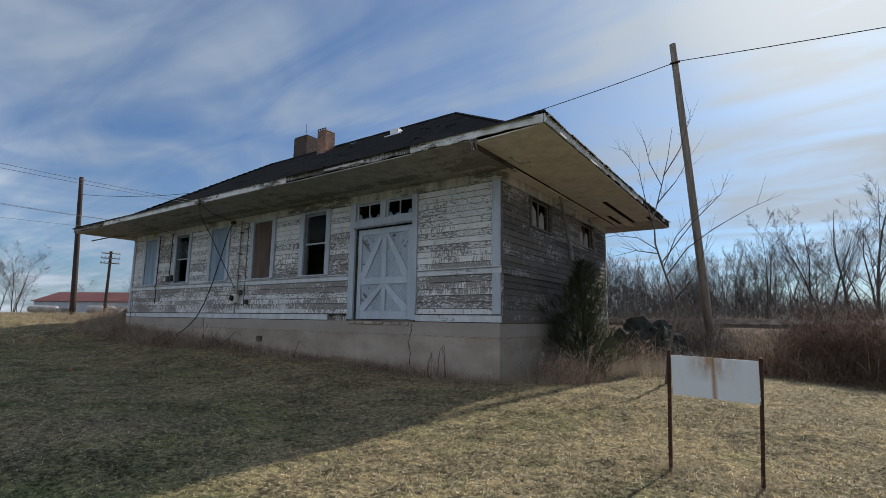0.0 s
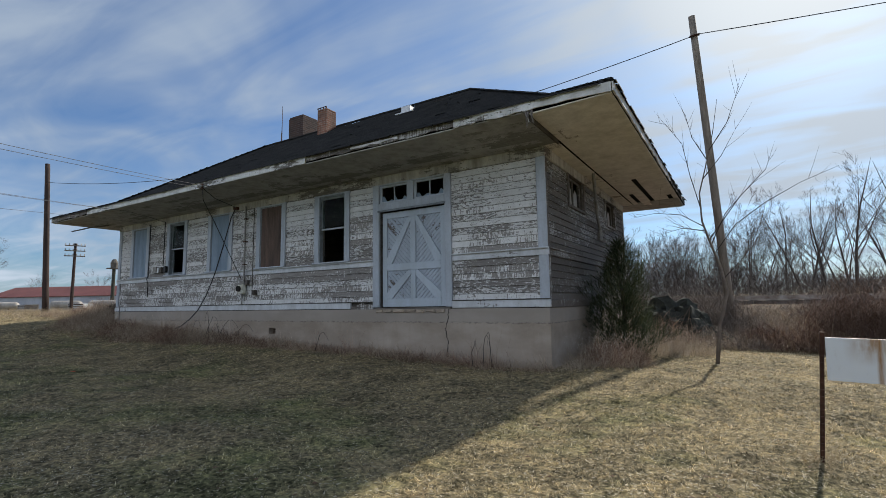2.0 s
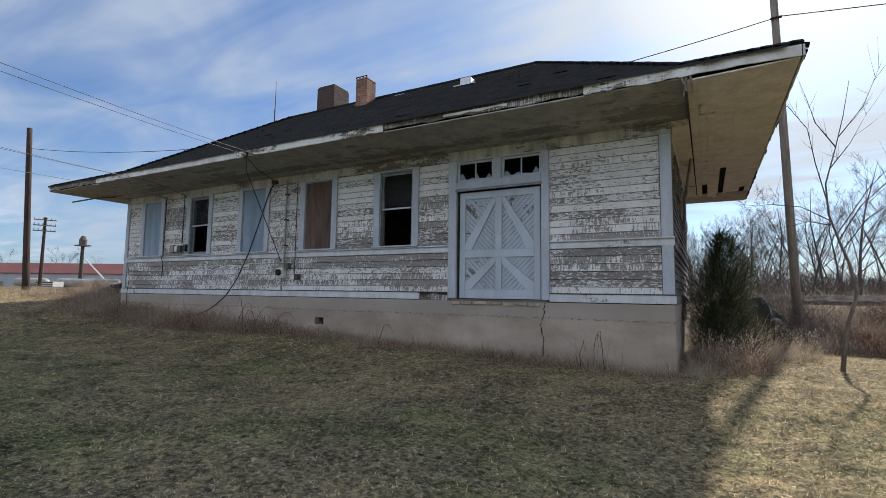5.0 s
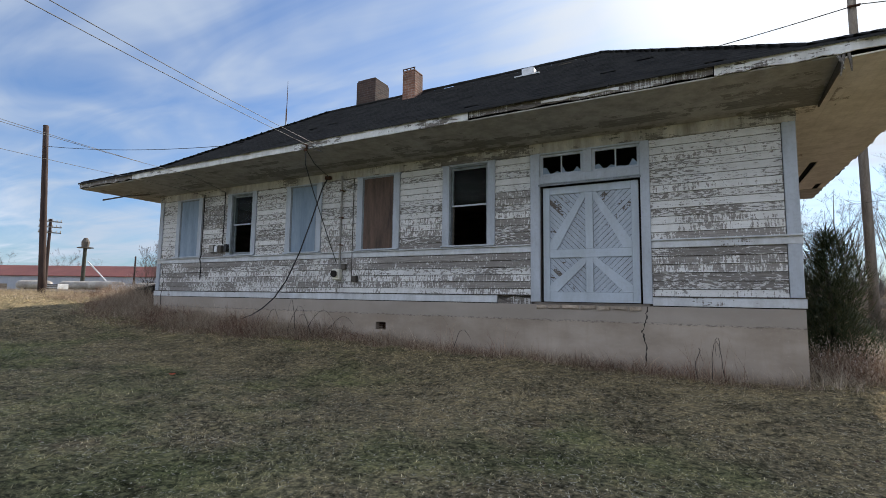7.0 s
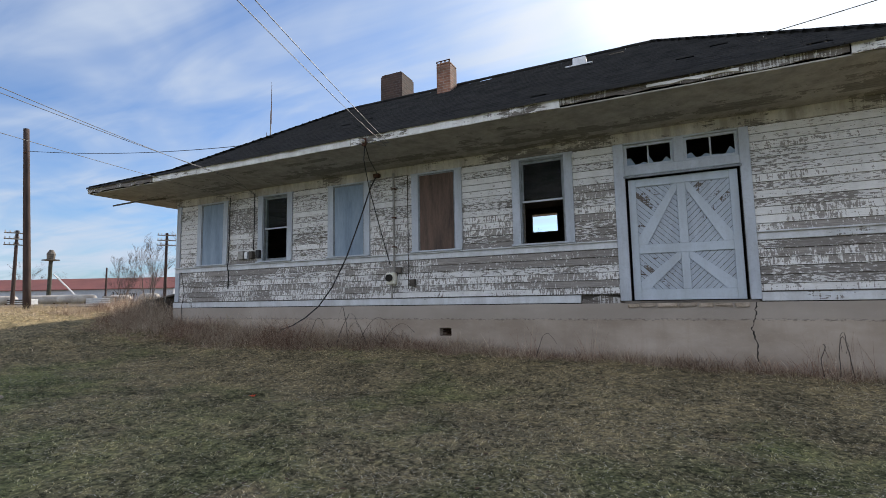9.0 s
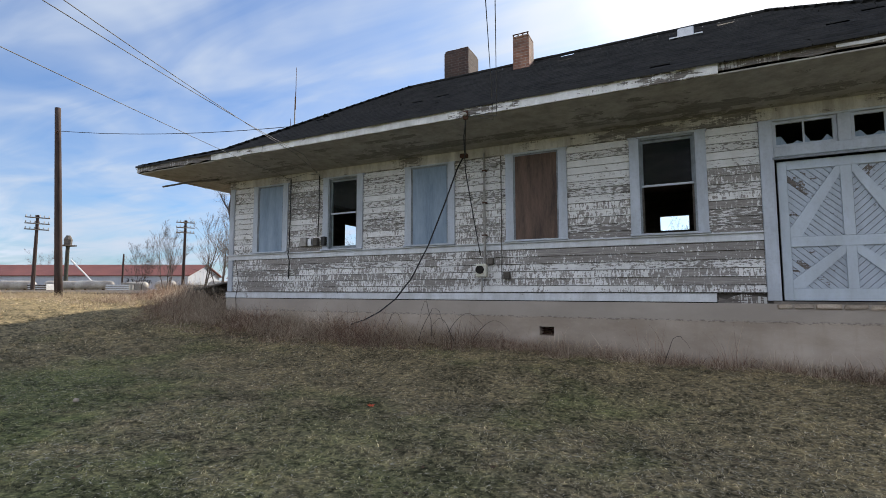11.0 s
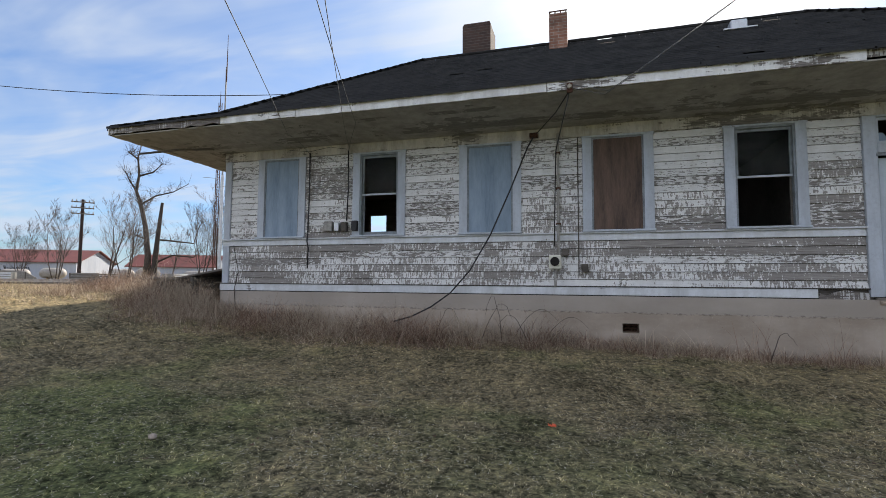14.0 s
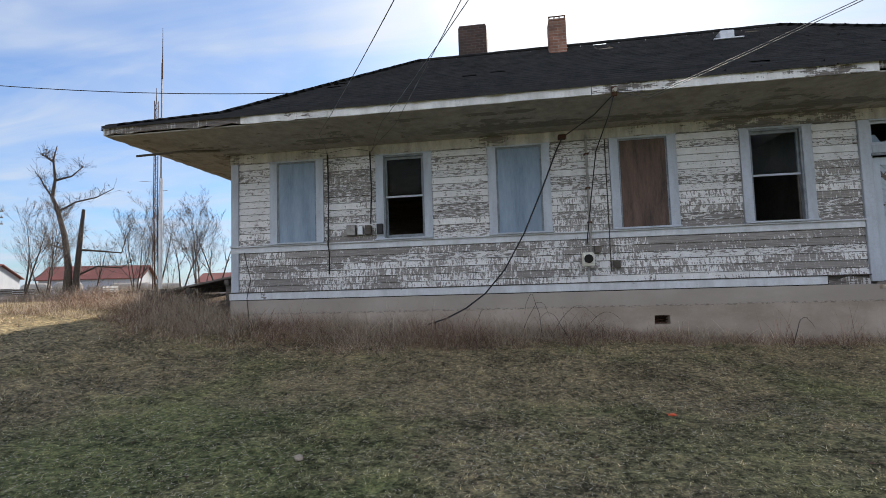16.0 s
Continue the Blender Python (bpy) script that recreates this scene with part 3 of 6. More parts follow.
def ground_z(x, y):
    """The height of the ground: a hollow lawn before the building, rising to the level of the railway behind and to the west."""
    x, y = np.asarray(x, float), np.asarray(y, float)
    lawn = 0.45 + 0.012 * np.clip(-x, -5, 30)
    lawn = lawn + smooth01((y - 4.5) / 3.4) * np.interp(-x, [-6, 0, 4, 10, 15, 20], [0.0, 0.08, 0.15, 0.28, 0.30, 0.20])
    lawn = lawn + smooth01((y - 7.5) / 3.5) * np.interp(x, [-6, -4, 1, 8], [0.0, 0.10, 0.12, 0.0])
    start = 14.5 + np.clip((8.0 - y) * 0.6, 0, 5)
    west = smooth01((-x - start) / 9.0)
    north = smooth01((y - np.interp(x, [-8, -3, 4, 20], [9.5, 13.2, 14.5, 15.0])) / 4.2)
    up = 1 - (1 - west) * (1 - north)
    z = lawn + (1.62 - lawn) * up
    near = np.exp(-(np.hypot(x + 8, y - 4) / 30) ** 2)
    z = z + near * (0.030 * np.sin(0.9 * x + 1.3 * y) * np.sin(0.7 * y - 0.5 * x) + 0.012 * np.sin(3.1 * x + 0.7) * np.sin(2.7 * y) + 0.011 * np.sin(7.3 * x + 2 * np.sin(3.1 * y)) * np.sin(8.1 * y + 1.7 * np.sin(2.9 * x)))
    inside = (x > -18.6) & (x < -4.2) & (y > 8.25) & (y < 14.2)
    return np.where(inside, 0.3, z)


def gz(x, y):
    return float(ground_z(x, y))


def axis_steps(lo, hi, step, far):
    mid = np.arange(lo, hi + step / 2, step)
    out, s, p = [], step, 0.0
    while p < far:
        s *= 1.35
        p += s
        out.append(p)
    return np.concatenate([lo - np.array(out[::-1]), mid, hi + np.array(out)])


gx, gy = axis_steps(-30, 8, 0.1, 1500), axis_steps(-4, 20, 0.1, 1500)
GX, GY = np.meshgrid(gx, gy)
verts = np.stack([GX, GY, ground_z(GX, GY)], -1).reshape(-1, 3)
ii = np.arange(len(gy) - 1)[:, None] * len(gx) + np.arange(len(gx) - 1)[None]
faces = np.stack([ii, ii + 1, ii + 1 + len(gx), ii + len(gx)], -1).reshape(-1, 4)
me = raw_mesh("ground", verts, faces, TURF)
me.shade_smooth()
tagged(new("ground", me), "dormant straw-coloured lawn with green patches", "ground", kind="structure")

# ---- the old depot ----
X0, X1, Y0, Y1 = -18.85, -3.95, 7.95, 14.55
FLOOR, SILL, BAND, HEAD, SOFF = 1.72, 1.70, 2.73, 4.33, 4.50
WINDOWS = [(-17.89, -17.10), (-15.78, -15.01), (-13.69, -12.88), (-11.57, -10.76), (-9.46, -8.65)]
DOOR_X = (-7.65, -6.00)
depot = thing("depot_building", "abandoned wooden railway depot with peeling white clapboards on concrete foundation", "building")

# foundation with a small vent opening
VENT = (-11.13, -10.88, 1.12, 1.27)
foundation = part("foundation", boxes((X0 - 0.01, VENT[0], Y0 - 0.02, Y0 + 0.25, 0.0, SILL), (VENT[1], X1 + 0.01, Y0 - 0.02, Y0 + 0.25, 0.0, SILL),
                                      (VENT[0], VENT[1], Y0 - 0.02, Y0 + 0.25, 0.0, VENT[2]), (VENT[0], VENT[1], Y0 - 0.02, Y0 + 0.25, VENT[3], SILL)), CONCRETE, depot, "buff painted concrete foundation, cracked and stained")
for r in ((X0 - 0.01, X0 + 0.24, Y0 + 0.25, Y1 + 0.01), (X1 - 0.24, X1 + 0.01, Y0 + 0.25, Y1 + 0.01), (X0 + 0.24, X1 - 0.24, Y1 - 0.24, Y1 + 0.01)):
    part("foundation_side", boxes((*r, 0.0, SILL)), CONCRETE, foundation)
part("vent_grille", boxes(*[(VENT[0] + 0.01, VENT[1] - 0.01, Y0 + 0.10, Y0 + 0.115, VENT[2] + 0.015 + 0.045 * k, VENT[2] + 0.03 + 0.045 * k) for k in range(3)]), RUST, foundation, "rusted foundation vent grille")


def crack(pts, w):
    """A dark crack: a ragged thin strip a little proud of the face."""
    bm = bmesh.new()
    rnd = random.Random(len(pts))
    dense = []
    for (xa, za), (xb, zb) in zip(pts, pts[1:]):
        for k in range(7):
            f = k / 7
            dense.append((xa + (xb - xa) * f + rnd.uniform(-0.012, 0.012), za + (zb - za) * f + rnd.uniform(-0.006, 0.006)))
    a = [bm.verts.new((x, Y0 - 0.0225, z)) for x, z in dense]
    horizontal = abs(pts[-1][0] - pts[0][0]) > abs(pts[-1][1] - pts[0][1])
    c = []
    for x, z in dense:
        d = w * rnd.uniform(0.3, 1.2)
        c.append(bm.verts.new((x, Y0 - 0.0225, z - d) if horizontal else (x + d, Y0 - 0.0225, z)))
    for i in range(len(a) - 1):
        bm.faces.new((a[i], a[i + 1], c[i + 1], c[i]))
    return bm


part("crack", crack([(-5.95, 1.69), (-5.98, 1.45), (-6.03, 1.3), (-5.97, 1.05), (-5.99, 0.75)], 0.02), NEAR_BLACK, foundation, "crack running down the concrete")

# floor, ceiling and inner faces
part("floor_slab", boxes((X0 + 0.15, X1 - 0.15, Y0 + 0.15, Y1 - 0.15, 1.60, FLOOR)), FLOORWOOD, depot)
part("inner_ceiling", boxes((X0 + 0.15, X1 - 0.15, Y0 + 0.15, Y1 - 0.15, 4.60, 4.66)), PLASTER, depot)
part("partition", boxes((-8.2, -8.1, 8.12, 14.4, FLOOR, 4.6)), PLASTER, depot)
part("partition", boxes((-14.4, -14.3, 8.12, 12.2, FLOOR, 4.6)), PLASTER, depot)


def wall_with(openings, lo, hi, z0, z1):
    """Rectangles (a0, a1, z0, z1) that leave the openings free."""
    rows, a = [], lo
    for o0, o1, p0, p1 in sorted(openings):
        rows.append((a, o0, z0, z1))
        if p0 > z0:
            rows.append((o0, o1, z0, p0))
        if p1 < z1:
            rows.append((o0, o1, p1, z1))
        a = o1
    rows.append((a, hi, z0, z1))
    return rows


front_open = [(a, b, BAND + 0.03, HEAD) for a, b in WINDOWS] + [(DOOR_X[0], DOOR_X[1], FLOOR, HEAD)]
wall_front = part("wall", boxes(*[(a, b, Y0 + 0.03, Y0 + 0.15, c, d) for a, b, c, d in wall_with(front_open, X0 + 0.03, X1 - 0.03, SILL, 4.66)]), OLDWOOD, depot, "front wall clad in peeling white clapboards")
EAST_WIN = [(9.36, 10.38, 3.72, 4.34), (12.38, 13.36, 3.72, 4.34)]
wall_east = part("wall", boxes(*[(X1 - 0.15, X1 - 0.03, a, b, c, d) for a, b, c, d in wall_with(EAST_WIN, Y0 + 0.15, Y1 - 0.15, SILL, 4.66)]), OLDWOOD, depot, "end wall clad in bare grey clapboards")
WEST_WIN = [(12.3, 13.3, 2.8, 4.05)]
wall_west = part("wall", boxes(*[(X0 + 0.03, X0 + 0.15, a, b, c, d) for a, b, c, d in wall_with(WEST_WIN, Y0 + 0.15, Y1 - 0.15, SILL, 4.66)]), OLDWOOD, depot)
BACK_WIN = [(-18.55, -17.95, 2.8, 4.1), (-10.95, -10.15, 3.85, 4.42), (-9.38, -8.66, 2.8, 3.95)]
wall_back = part("wall", boxes(*[(a, b, Y1 - 0.15, Y1 - 0.03, c, d) for a, b, c, d in wall_with(BACK_WIN, X0 + 0.03, X1 - 0.03, SILL, 4.66)]), OLDWOOD, depot)
part("muntin", boxes((-9.38, -8.66, Y1 - 0.11, Y1 - 0.07, 3.50, 3.55)), OLDWOOD, wall_back)

# clapboards, each a wedge lapping the next
board_cache = {}


def clapboard(length, h=0.119):
    key = round(length, 3)
    if key not in board_cache:
        bm = bmesh.new()
        prof = [(-0.027, 0.0), (-0.006, h), (0.0, h), (0.0, 0.0)]
        a = [bm.verts.new((0, y, z)) for y, z in prof]
        c = [bm.verts.new((key, y, z)) for y, z in prof]
        bm.faces.new(a), bm.faces.new(c[::-1])
        for i in range(4):
            j = (i + 1) % 4
            bm.faces.new((a[j], a[i], c[i], c[j]))
        board_cache[key] = bm
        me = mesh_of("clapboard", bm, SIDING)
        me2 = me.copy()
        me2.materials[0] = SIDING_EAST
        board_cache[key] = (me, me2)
    return board_cache[key]


def lay_boards(parent, runs, z0, z1, place, east=0, seed=1):
    """Courses of boards over each run (a0, a1), broken at random joints in long runs."""
    rnd = random.Random(seed)
    n = max(1, round((z1 - z0) / 0.129))
    pitch = (z1 - z0) / n
    for k in range(n):
        z = z0 + k * pitch
        for a0, a1 in runs:
            cuts = [a0]
            while a1 - cuts[-1] > 3.6:
                cuts.append(round(cuts[-1] + rnd.choice([2.1, 2.7, 3.2]), 2))
                if a1 - cuts[-1] < 0.5:
                    cuts.pop()
                    break
            cuts.append(a1)
            for p, q in zip(cuts, cuts[1:]):
                ob = new("clapboard", clapboard(q - p - 0.004)[east])
                ob.parent = parent
                ob.matrix_basis = place(p, z) @ pose(0, rnd.uniform(-0.002, 0.001), 0, rnd.uniform(-0.6, 0.6), rnd.uniform(-0.06, 0.06), 0)


front = lambda a, z: pose(a, Y0 + 0.03, z)
CAS = 0.145
edges = [X0 + 0.16]
for a, b in WINDOWS:
    edges += [a - CAS, b + CAS]
edges += [DOOR_X[0] - 0.17, DOOR_X[1] + 0.14, X1 - 0.16]
runs = list(zip(edges[::2], edges[1::2]))
lay_boards(wall_front, runs, BAND + 0.005, 4.36, front, 0, 3)
lay_boards(wall_front, [(X0 + 0.16, DOOR_X[0] - 0.17), (DOOR_X[1] + 0.14, X1 - 0.16)], 1.845, 2.61, front, 0, 5)
east = lambda a, z: Matrix.Translation((X1 - 0.03, a, z)) @ pose(0, 0, 0, 0, 0, 90)
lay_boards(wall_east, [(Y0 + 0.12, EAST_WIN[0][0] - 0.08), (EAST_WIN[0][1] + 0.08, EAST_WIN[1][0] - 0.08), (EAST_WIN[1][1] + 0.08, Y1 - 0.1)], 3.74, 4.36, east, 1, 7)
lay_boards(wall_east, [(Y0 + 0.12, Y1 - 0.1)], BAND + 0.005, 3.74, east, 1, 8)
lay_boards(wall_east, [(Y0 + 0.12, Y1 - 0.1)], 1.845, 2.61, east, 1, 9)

# trim boards
fx0, fx1 = X0, X1
trim = lambda *r, n="trim_board", m=TRIM, lab="": part(n, bevelled(boxes(r), 0.006), m, depot, lab)
trim(fx0, fx0 + 0.155, Y0 - 0.012, Y0 + 0.03, BAND, 4.36, n="corner_board")
trim(fx1 - 0.155, fx1 + 0.012, Y0 - 0.012, Y0 + 0.03, BAND, 4.36, n="corner_board")
trim(fx0, fx0 + 0.155, Y0 - 0.012, Y0 + 0.03, 1.845, 2.61, n="corner_board")
trim(fx1 - 0.155, fx1 + 0.012, Y0 - 0.012, Y0 + 0.03, 1.845, 2.61, n="corner_board")
trim(fx1 - 0.03, fx1 + 0.012, Y0 + 0.03, Y0 + 0.13, BAND, 4.36, n="corner_board", m=BARE_BOARD)
trim(fx1 - 0.03, fx1 + 0.012, Y0 + 0.03, Y0 + 0.13, 1.845, 2.61, n="corner_board", m=BARE_BOARD)
trim(fx1 - 0.03, fx1 + 0.006, Y1 - 0.11, Y1, 1.845, 4.36, n="corner_board", m=BARE_BOARD)
for a, b in ((fx0 - 0.01, DOOR_X[0] - 0.17), (DOOR_X[1] + 0.14, fx1 + 0.03)):
    trim(a, b, Y0 - 0.005, Y0 + 0.03, 2.61, 2.72, n="belt_course", m=WHITE_TRIM, lab="bluish white painted belt board")
    trim(a, b, Y0 - 0.045, Y0 + 0.03, 2.72, 2.745, n="drip_cap", m=WHITE_TRIM)
    trim(a - (0.02 if a < -10 else 0), b, Y0 - 0.028, Y0 + 0.03, 1.713, 1.845, n="base_board", m=WHITE_TRIM, lab="white painted base board, rotted in places") if a > -10 else trim(a - 0.02, -8.45, Y0 - 0.028, Y0 + 0.03, 1.713, 1.845, n="base_board", m=WHITE_TRIM, lab="white painted base board, rotted in places")
    # dark wood on this cap stands in for the shadow line under it
    trim(a - (0.02 if a < -10 else 0), b, Y0 - 0.045, Y0 + 0.03, 1.845, 1.862, n="drip_cap", m=OLDWOOD)
    # black strip painting the shadow line below the base board
    trim(a, b, Y0 - 0.008, Y0 + 0.03, 1.701, 1.712, n="open_joint", m=NEAR_BLACK)
bm = bmesh.new()
plate_xz(bm, [(-8.445, 1.70), (-8.2, 1.70), (-7.82, 1.70), (-7.825, 1.79), (-8.0, 1.81), (-8.12, 1.842), (-8.26, 1.79), (-8.33, 1.75), (-8.42, 1.78)], Y0 - 0.015, Y0 + 0.03)
part("base_board", bm, BARE_BOARD, depot, "splintered rotten end of the base board")
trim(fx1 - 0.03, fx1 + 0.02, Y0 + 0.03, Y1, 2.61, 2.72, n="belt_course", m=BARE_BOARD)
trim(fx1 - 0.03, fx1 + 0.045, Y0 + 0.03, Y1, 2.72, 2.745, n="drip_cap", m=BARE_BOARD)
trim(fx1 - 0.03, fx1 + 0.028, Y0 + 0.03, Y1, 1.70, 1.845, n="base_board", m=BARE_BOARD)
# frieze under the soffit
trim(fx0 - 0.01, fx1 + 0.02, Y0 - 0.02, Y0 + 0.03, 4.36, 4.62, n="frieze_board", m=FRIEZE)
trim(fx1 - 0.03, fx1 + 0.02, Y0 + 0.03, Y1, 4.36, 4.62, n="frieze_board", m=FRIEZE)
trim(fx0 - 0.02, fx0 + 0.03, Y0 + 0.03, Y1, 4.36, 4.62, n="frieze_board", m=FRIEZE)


def window(i, a, b):
    w = part("window", boxes((a - CAS, a, Y0 - 0.02, Y0 + 0.03, BAND + 0.02, HEAD), (b, b + CAS, Y0 - 0.02, Y0 + 0.03, BAND + 0.02, HEAD),
                             (a - CAS - 0.015, b + CAS + 0.015, Y0 - 0.028, Y0 + 0.03, HEAD, 4.357)), TRIM, depot)
    part("sill", bevelled(boxes((a - CAS - 0.01, b + CAS + 0.01, Y0 - 0.075, Y0 + 0.12, BAND + 0.016, BAND + 0.05)), 0.006), TRIM, w)
    part("jamb", boxes((a, a + 0.03, Y0 + 0.0, Y0 + 0.15, BAND + 0.05, HEAD), (b - 0.03, b, Y0, Y0 + 0.15, BAND + 0.05, HEAD), (a + 0.03, b - 0.03, Y0, Y0 + 0.15, HEAD - 0.03, HEAD)), SASH, w)
    if i in (1, 4):
        tagged(w, "double-hung window with dark interior and missing panes")
        mid = 3.555
        part("upper_sash", boxes((a + 0.03, a + 0.06, Y0 + 0.05, Y0 + 0.08, mid, HEAD - 0.03), (b - 0.06, b - 0.03, Y0 + 0.05, Y0 + 0.08, mid, HEAD - 0.03),
                                 (a + 0.06, b - 0.06, Y0 + 0.05, Y0 + 0.08, HEAD - 0.075, HEAD - 0.03)), SASH, w)
        part("meeting_rail", boxes((a + 0.03, b - 0.03, Y0 + 0.044, Y0 + 0.084, mid - 0.016, mid + 0.016)), TRIM, w)
        part("lower_sash", boxes((a + 0.03, a + 0.058, Y0 + 0.09, Y0 + 0.115, BAND + 0.05, mid), (b - 0.058, b - 0.03, Y0 + 0.09, Y0 + 0.115, BAND + 0.05, mid),
                                 (a + 0.058, b - 0.058, Y0 + 0.09, Y0 + 0.115, BAND + 0.05, BAND + (0.12 if i == 1 else 0.07))), OLDWOOD if i == 4 else SASH, w)
        p = part("pane", boxes((a + 0.055, b - 0.055, Y0 + 0.062, Y0 + 0.066, mid + 0.014, HEAD - 0.07)), GLASS, w, "dusty upper window pane")
        p.visible_shadow = False
    elif i == 3:
        tagged(w, "window boarded over with a brown weathered plywood sheet")
        bm = bevelled(boxes((a + 0.030, b - 0.020, Y0 + 0.004, Y0 + 0.02, BAND + 0.045, HEAD - 0.028)), 0.003)
        part("plywood_sheet", bm, BROWN_PLY, w, "brown delaminating plywood sheet")
    else:
        tagged(w, "window boarded over with blue-grey painted plywood")
        part("plywood_sheet", bevelled(boxes((a + 0.032, b - 0.032, Y0 + 0.005, Y0 + 0.02, BAND + 0.055, HEAD - 0.032)), 0.003), BLUE_PLY, w, "blue-grey painted plywood sheet")
    return w


for i, (a, b) in enumerate(WINDOWS):
    window(i, a, b)


def small_window(a, b, c, d):
    w = part("window", boxes((X1 - 0.03, X1 + 0.02, a - 0.08, a, c - 0.05, min(d + 0.08, 4.357)), (X1 - 0.03, X1 + 0.02, b, b + 0.08, c - 0.05, min(d + 0.08, 4.357)),
                             (X1 - 0.03, X1 + 0.02, a, b, d, d + 0.005), (X1 - 0.03, X1 + 0.04, a, b, c - 0.05, c)), BARE_BOARD, depot, "small high end window with broken panes")
    m = (a + b) / 2
    part("sash", boxes((X1 - 0.10, X1 - 0.07, m - 0.02, m + 0.02, c, d), (X1 - 0.10, X1 - 0.07, a, a + 0.04, c, d), (X1 - 0.10, X1 - 0.07, b - 0.04, b, c, d), (X1 - 0.10, X1 - 0.07, a + 0.04, b - 0.04, d - 0.04, d), (X1 - 0.10, X1 - 0.07, a + 0.04, b - 0.04, c, c + 0.04)), BARE_BOARD, w)
    bm = bmesh.new()
    for q, r, t in ((a + 0.05, m - 0.06, 0.50), (m + 0.04, m + 0.34, 0.44)):
        v = [bm.verts.new(p) for p in ((X1 - 0.09, q, c + 0.03), (X1 - 0.09, r, c + 0.03), (X1 - 0.09, r - 0.03, c + t * 0.8), (X1 - 0.09, (q + r) / 2, c + t), (X1 - 0.09, q, c + t * 0.6))]
        f = bm.faces.new(v)
        k = bmesh.ops.extrude_face_region(bm, geom=[f])
        bmesh.ops.translate(bm, verts=[g for g in k["geom"] if isinstance(g, bmesh.types.BMVert)], vec=(0.004, 0, 0))
    part("pane_shard", bm, TANKWHITE, w, "opaque white broken glass shard")


for r in EAST_WIN:
    small_window(*r)


# freight door
def clip(poly, inside, cut):
    out = []
    for p, q in zip(poly, poly[1:] + poly[:1]):
        if inside(p):
            out.append(p)
        if inside(p) != inside(q):
            out.append(cut(p, q))
    return out


def diagonal_strips(x0, x1, z0, z1, w, slope):
    """Outlines of boards at 45 degrees inside the rectangle; slope +1 rises to the east."""
    res = []
    n = int((x1 - x0 + z1 - z0) / (w * 1.414)) + 2
    for k in range(-n, n + 1):
        c0, c1 = k * w * 1.414 + 0.0048, (k + 1) * w * 1.414 - 0.0048
        f = lambda p: p[1] - z0 - slope * (p[0] - (x0 if slope > 0 else x1))
        poly = [(x0, z0), (x1, z0), (x1, z1), (x0, z1)]
        for bound, sgn in ((c0, 1), (c1, -1)):
            if not poly:
                break
            def cut(p, q, bound=bound):
                a, b = f(p) - bound, f(q) - bound
                t = a / (a - b)
                return (p[0] + (q[0] - p[0]) * t, p[1] + (q[1] - p[1]) * t)
            poly = clip(poly, lambda p: sgn * (f(p) - bound) >= 0, cut)
        if len(poly) >= 3:
            area = abs(sum(p[0] * q[1] - q[0] * p[1] for p, q in zip(poly, poly[1:] + poly[:1]))) / 2
            if area > 2e-4:
                res.append(poly)
    return res


L0, L1, B0, B1 = -7.612, -6.036, 1.745, 3.742
DY = Y0 + 0.055
door = part("freight_door", boxes((L0, L1, DY + 0.045, DY + 0.07, B0, B1)), OLDWOOD, depot, "light blue-white braced freight door with diagonal planks")
MIDX, RAIL_Z = (L0 + L1) / 2, (2.50, 2.645)
S = 0.115
for n, r in (("stile", (L0, L0 + S, B0, B1)), ("stile", (L1 - S, L1, B0, B1)), ("stile", (MIDX - 0.065, MIDX + 0.065, RAIL_Z[1], B1 - 0.13)), ("stile", (MIDX - 0.06, MIDX + 0.06, B0 + 0.17, RAIL_Z[0])),
             ("rail", (L0 + S, L1 - S, B1 - 0.13, B1)), ("rail", (L0 + S, L1 - S, RAIL_Z[0], RAIL_Z[1])), ("rail", (L0 + S, L1 - S, B0, B0 + 0.17))):
    part(n, bevelled(boxes((r[0], r[1], DY + 0.0, DY + 0.045, r[2], r[3])), 0.005), DOOR, door)
panels = [(L0 + S, MIDX - 0.065, RAIL_Z[1], B1 - 0.13, -1), (MIDX + 0.065, L1 - S, RAIL_Z[1], B1 - 0.13, 1), (L0 + S, MIDX - 0.06, B0 + 0.17, RAIL_Z[0], -1), (MIDX + 0.06, L1 - S, B0 + 0.17, RAIL_Z[0], 1)]
for x0, x1, z0, z1, sl in panels:
    for poly in diagonal_strips(x0, x1, z0, z1, 0.068, sl):
        bm = bmesh.new()
        plate_xz(bm, poly, DY + 0.030, DY + 0.045)
        part("plank", bm, PLANK, door)
    # the brace runs from the outer foot up to the middle
    xo, xi = (x0, x1) if sl < 0 else (x1, x0)
    sg = 1 if xi > xo else -1
    bm = bmesh.new()
    hw = 0.13
    plate_xz(bm, [(xo, z0), (xo + sg * hw, z0), (xi, z1 - 0.10), (xi, z1), (xi - sg * 0.05, z1), (xo, z0 + 0.12)], DY + 0.002, DY + 0.030)
    part("brace", bm, DOOR, door)
# frame round the door, transom bar and lights
df = part("door_frame", bevelled(boxes((DOOR_X[0] - 0.17, DOOR_X[0], Y0 - 0.03, Y0 + 0.03, 1.74, HEAD + 0.025)), 0.006), TRIM, depot, "bluish painted door casing with transom lights")
part("casing", bevelled(boxes((DOOR_X[1], DOOR_X[1] + 0.14, Y0 - 0.03, Y0 + 0.03, 1.74, HEAD + 0.025)), 0.006), TRIM, df)
part("head", boxes((DOOR_X[0], DOOR_X[1], Y0 - 0.028, Y0 + 0.03, HEAD, HEAD + 0.027)), TRIM, df)
part("transom_bar", bevelled(boxes((DOOR_X[0], DOOR_X[1], Y0 - 0.035, Y0 + 0.10, 3.80, 3.94)), 0.006), TRIM, df)
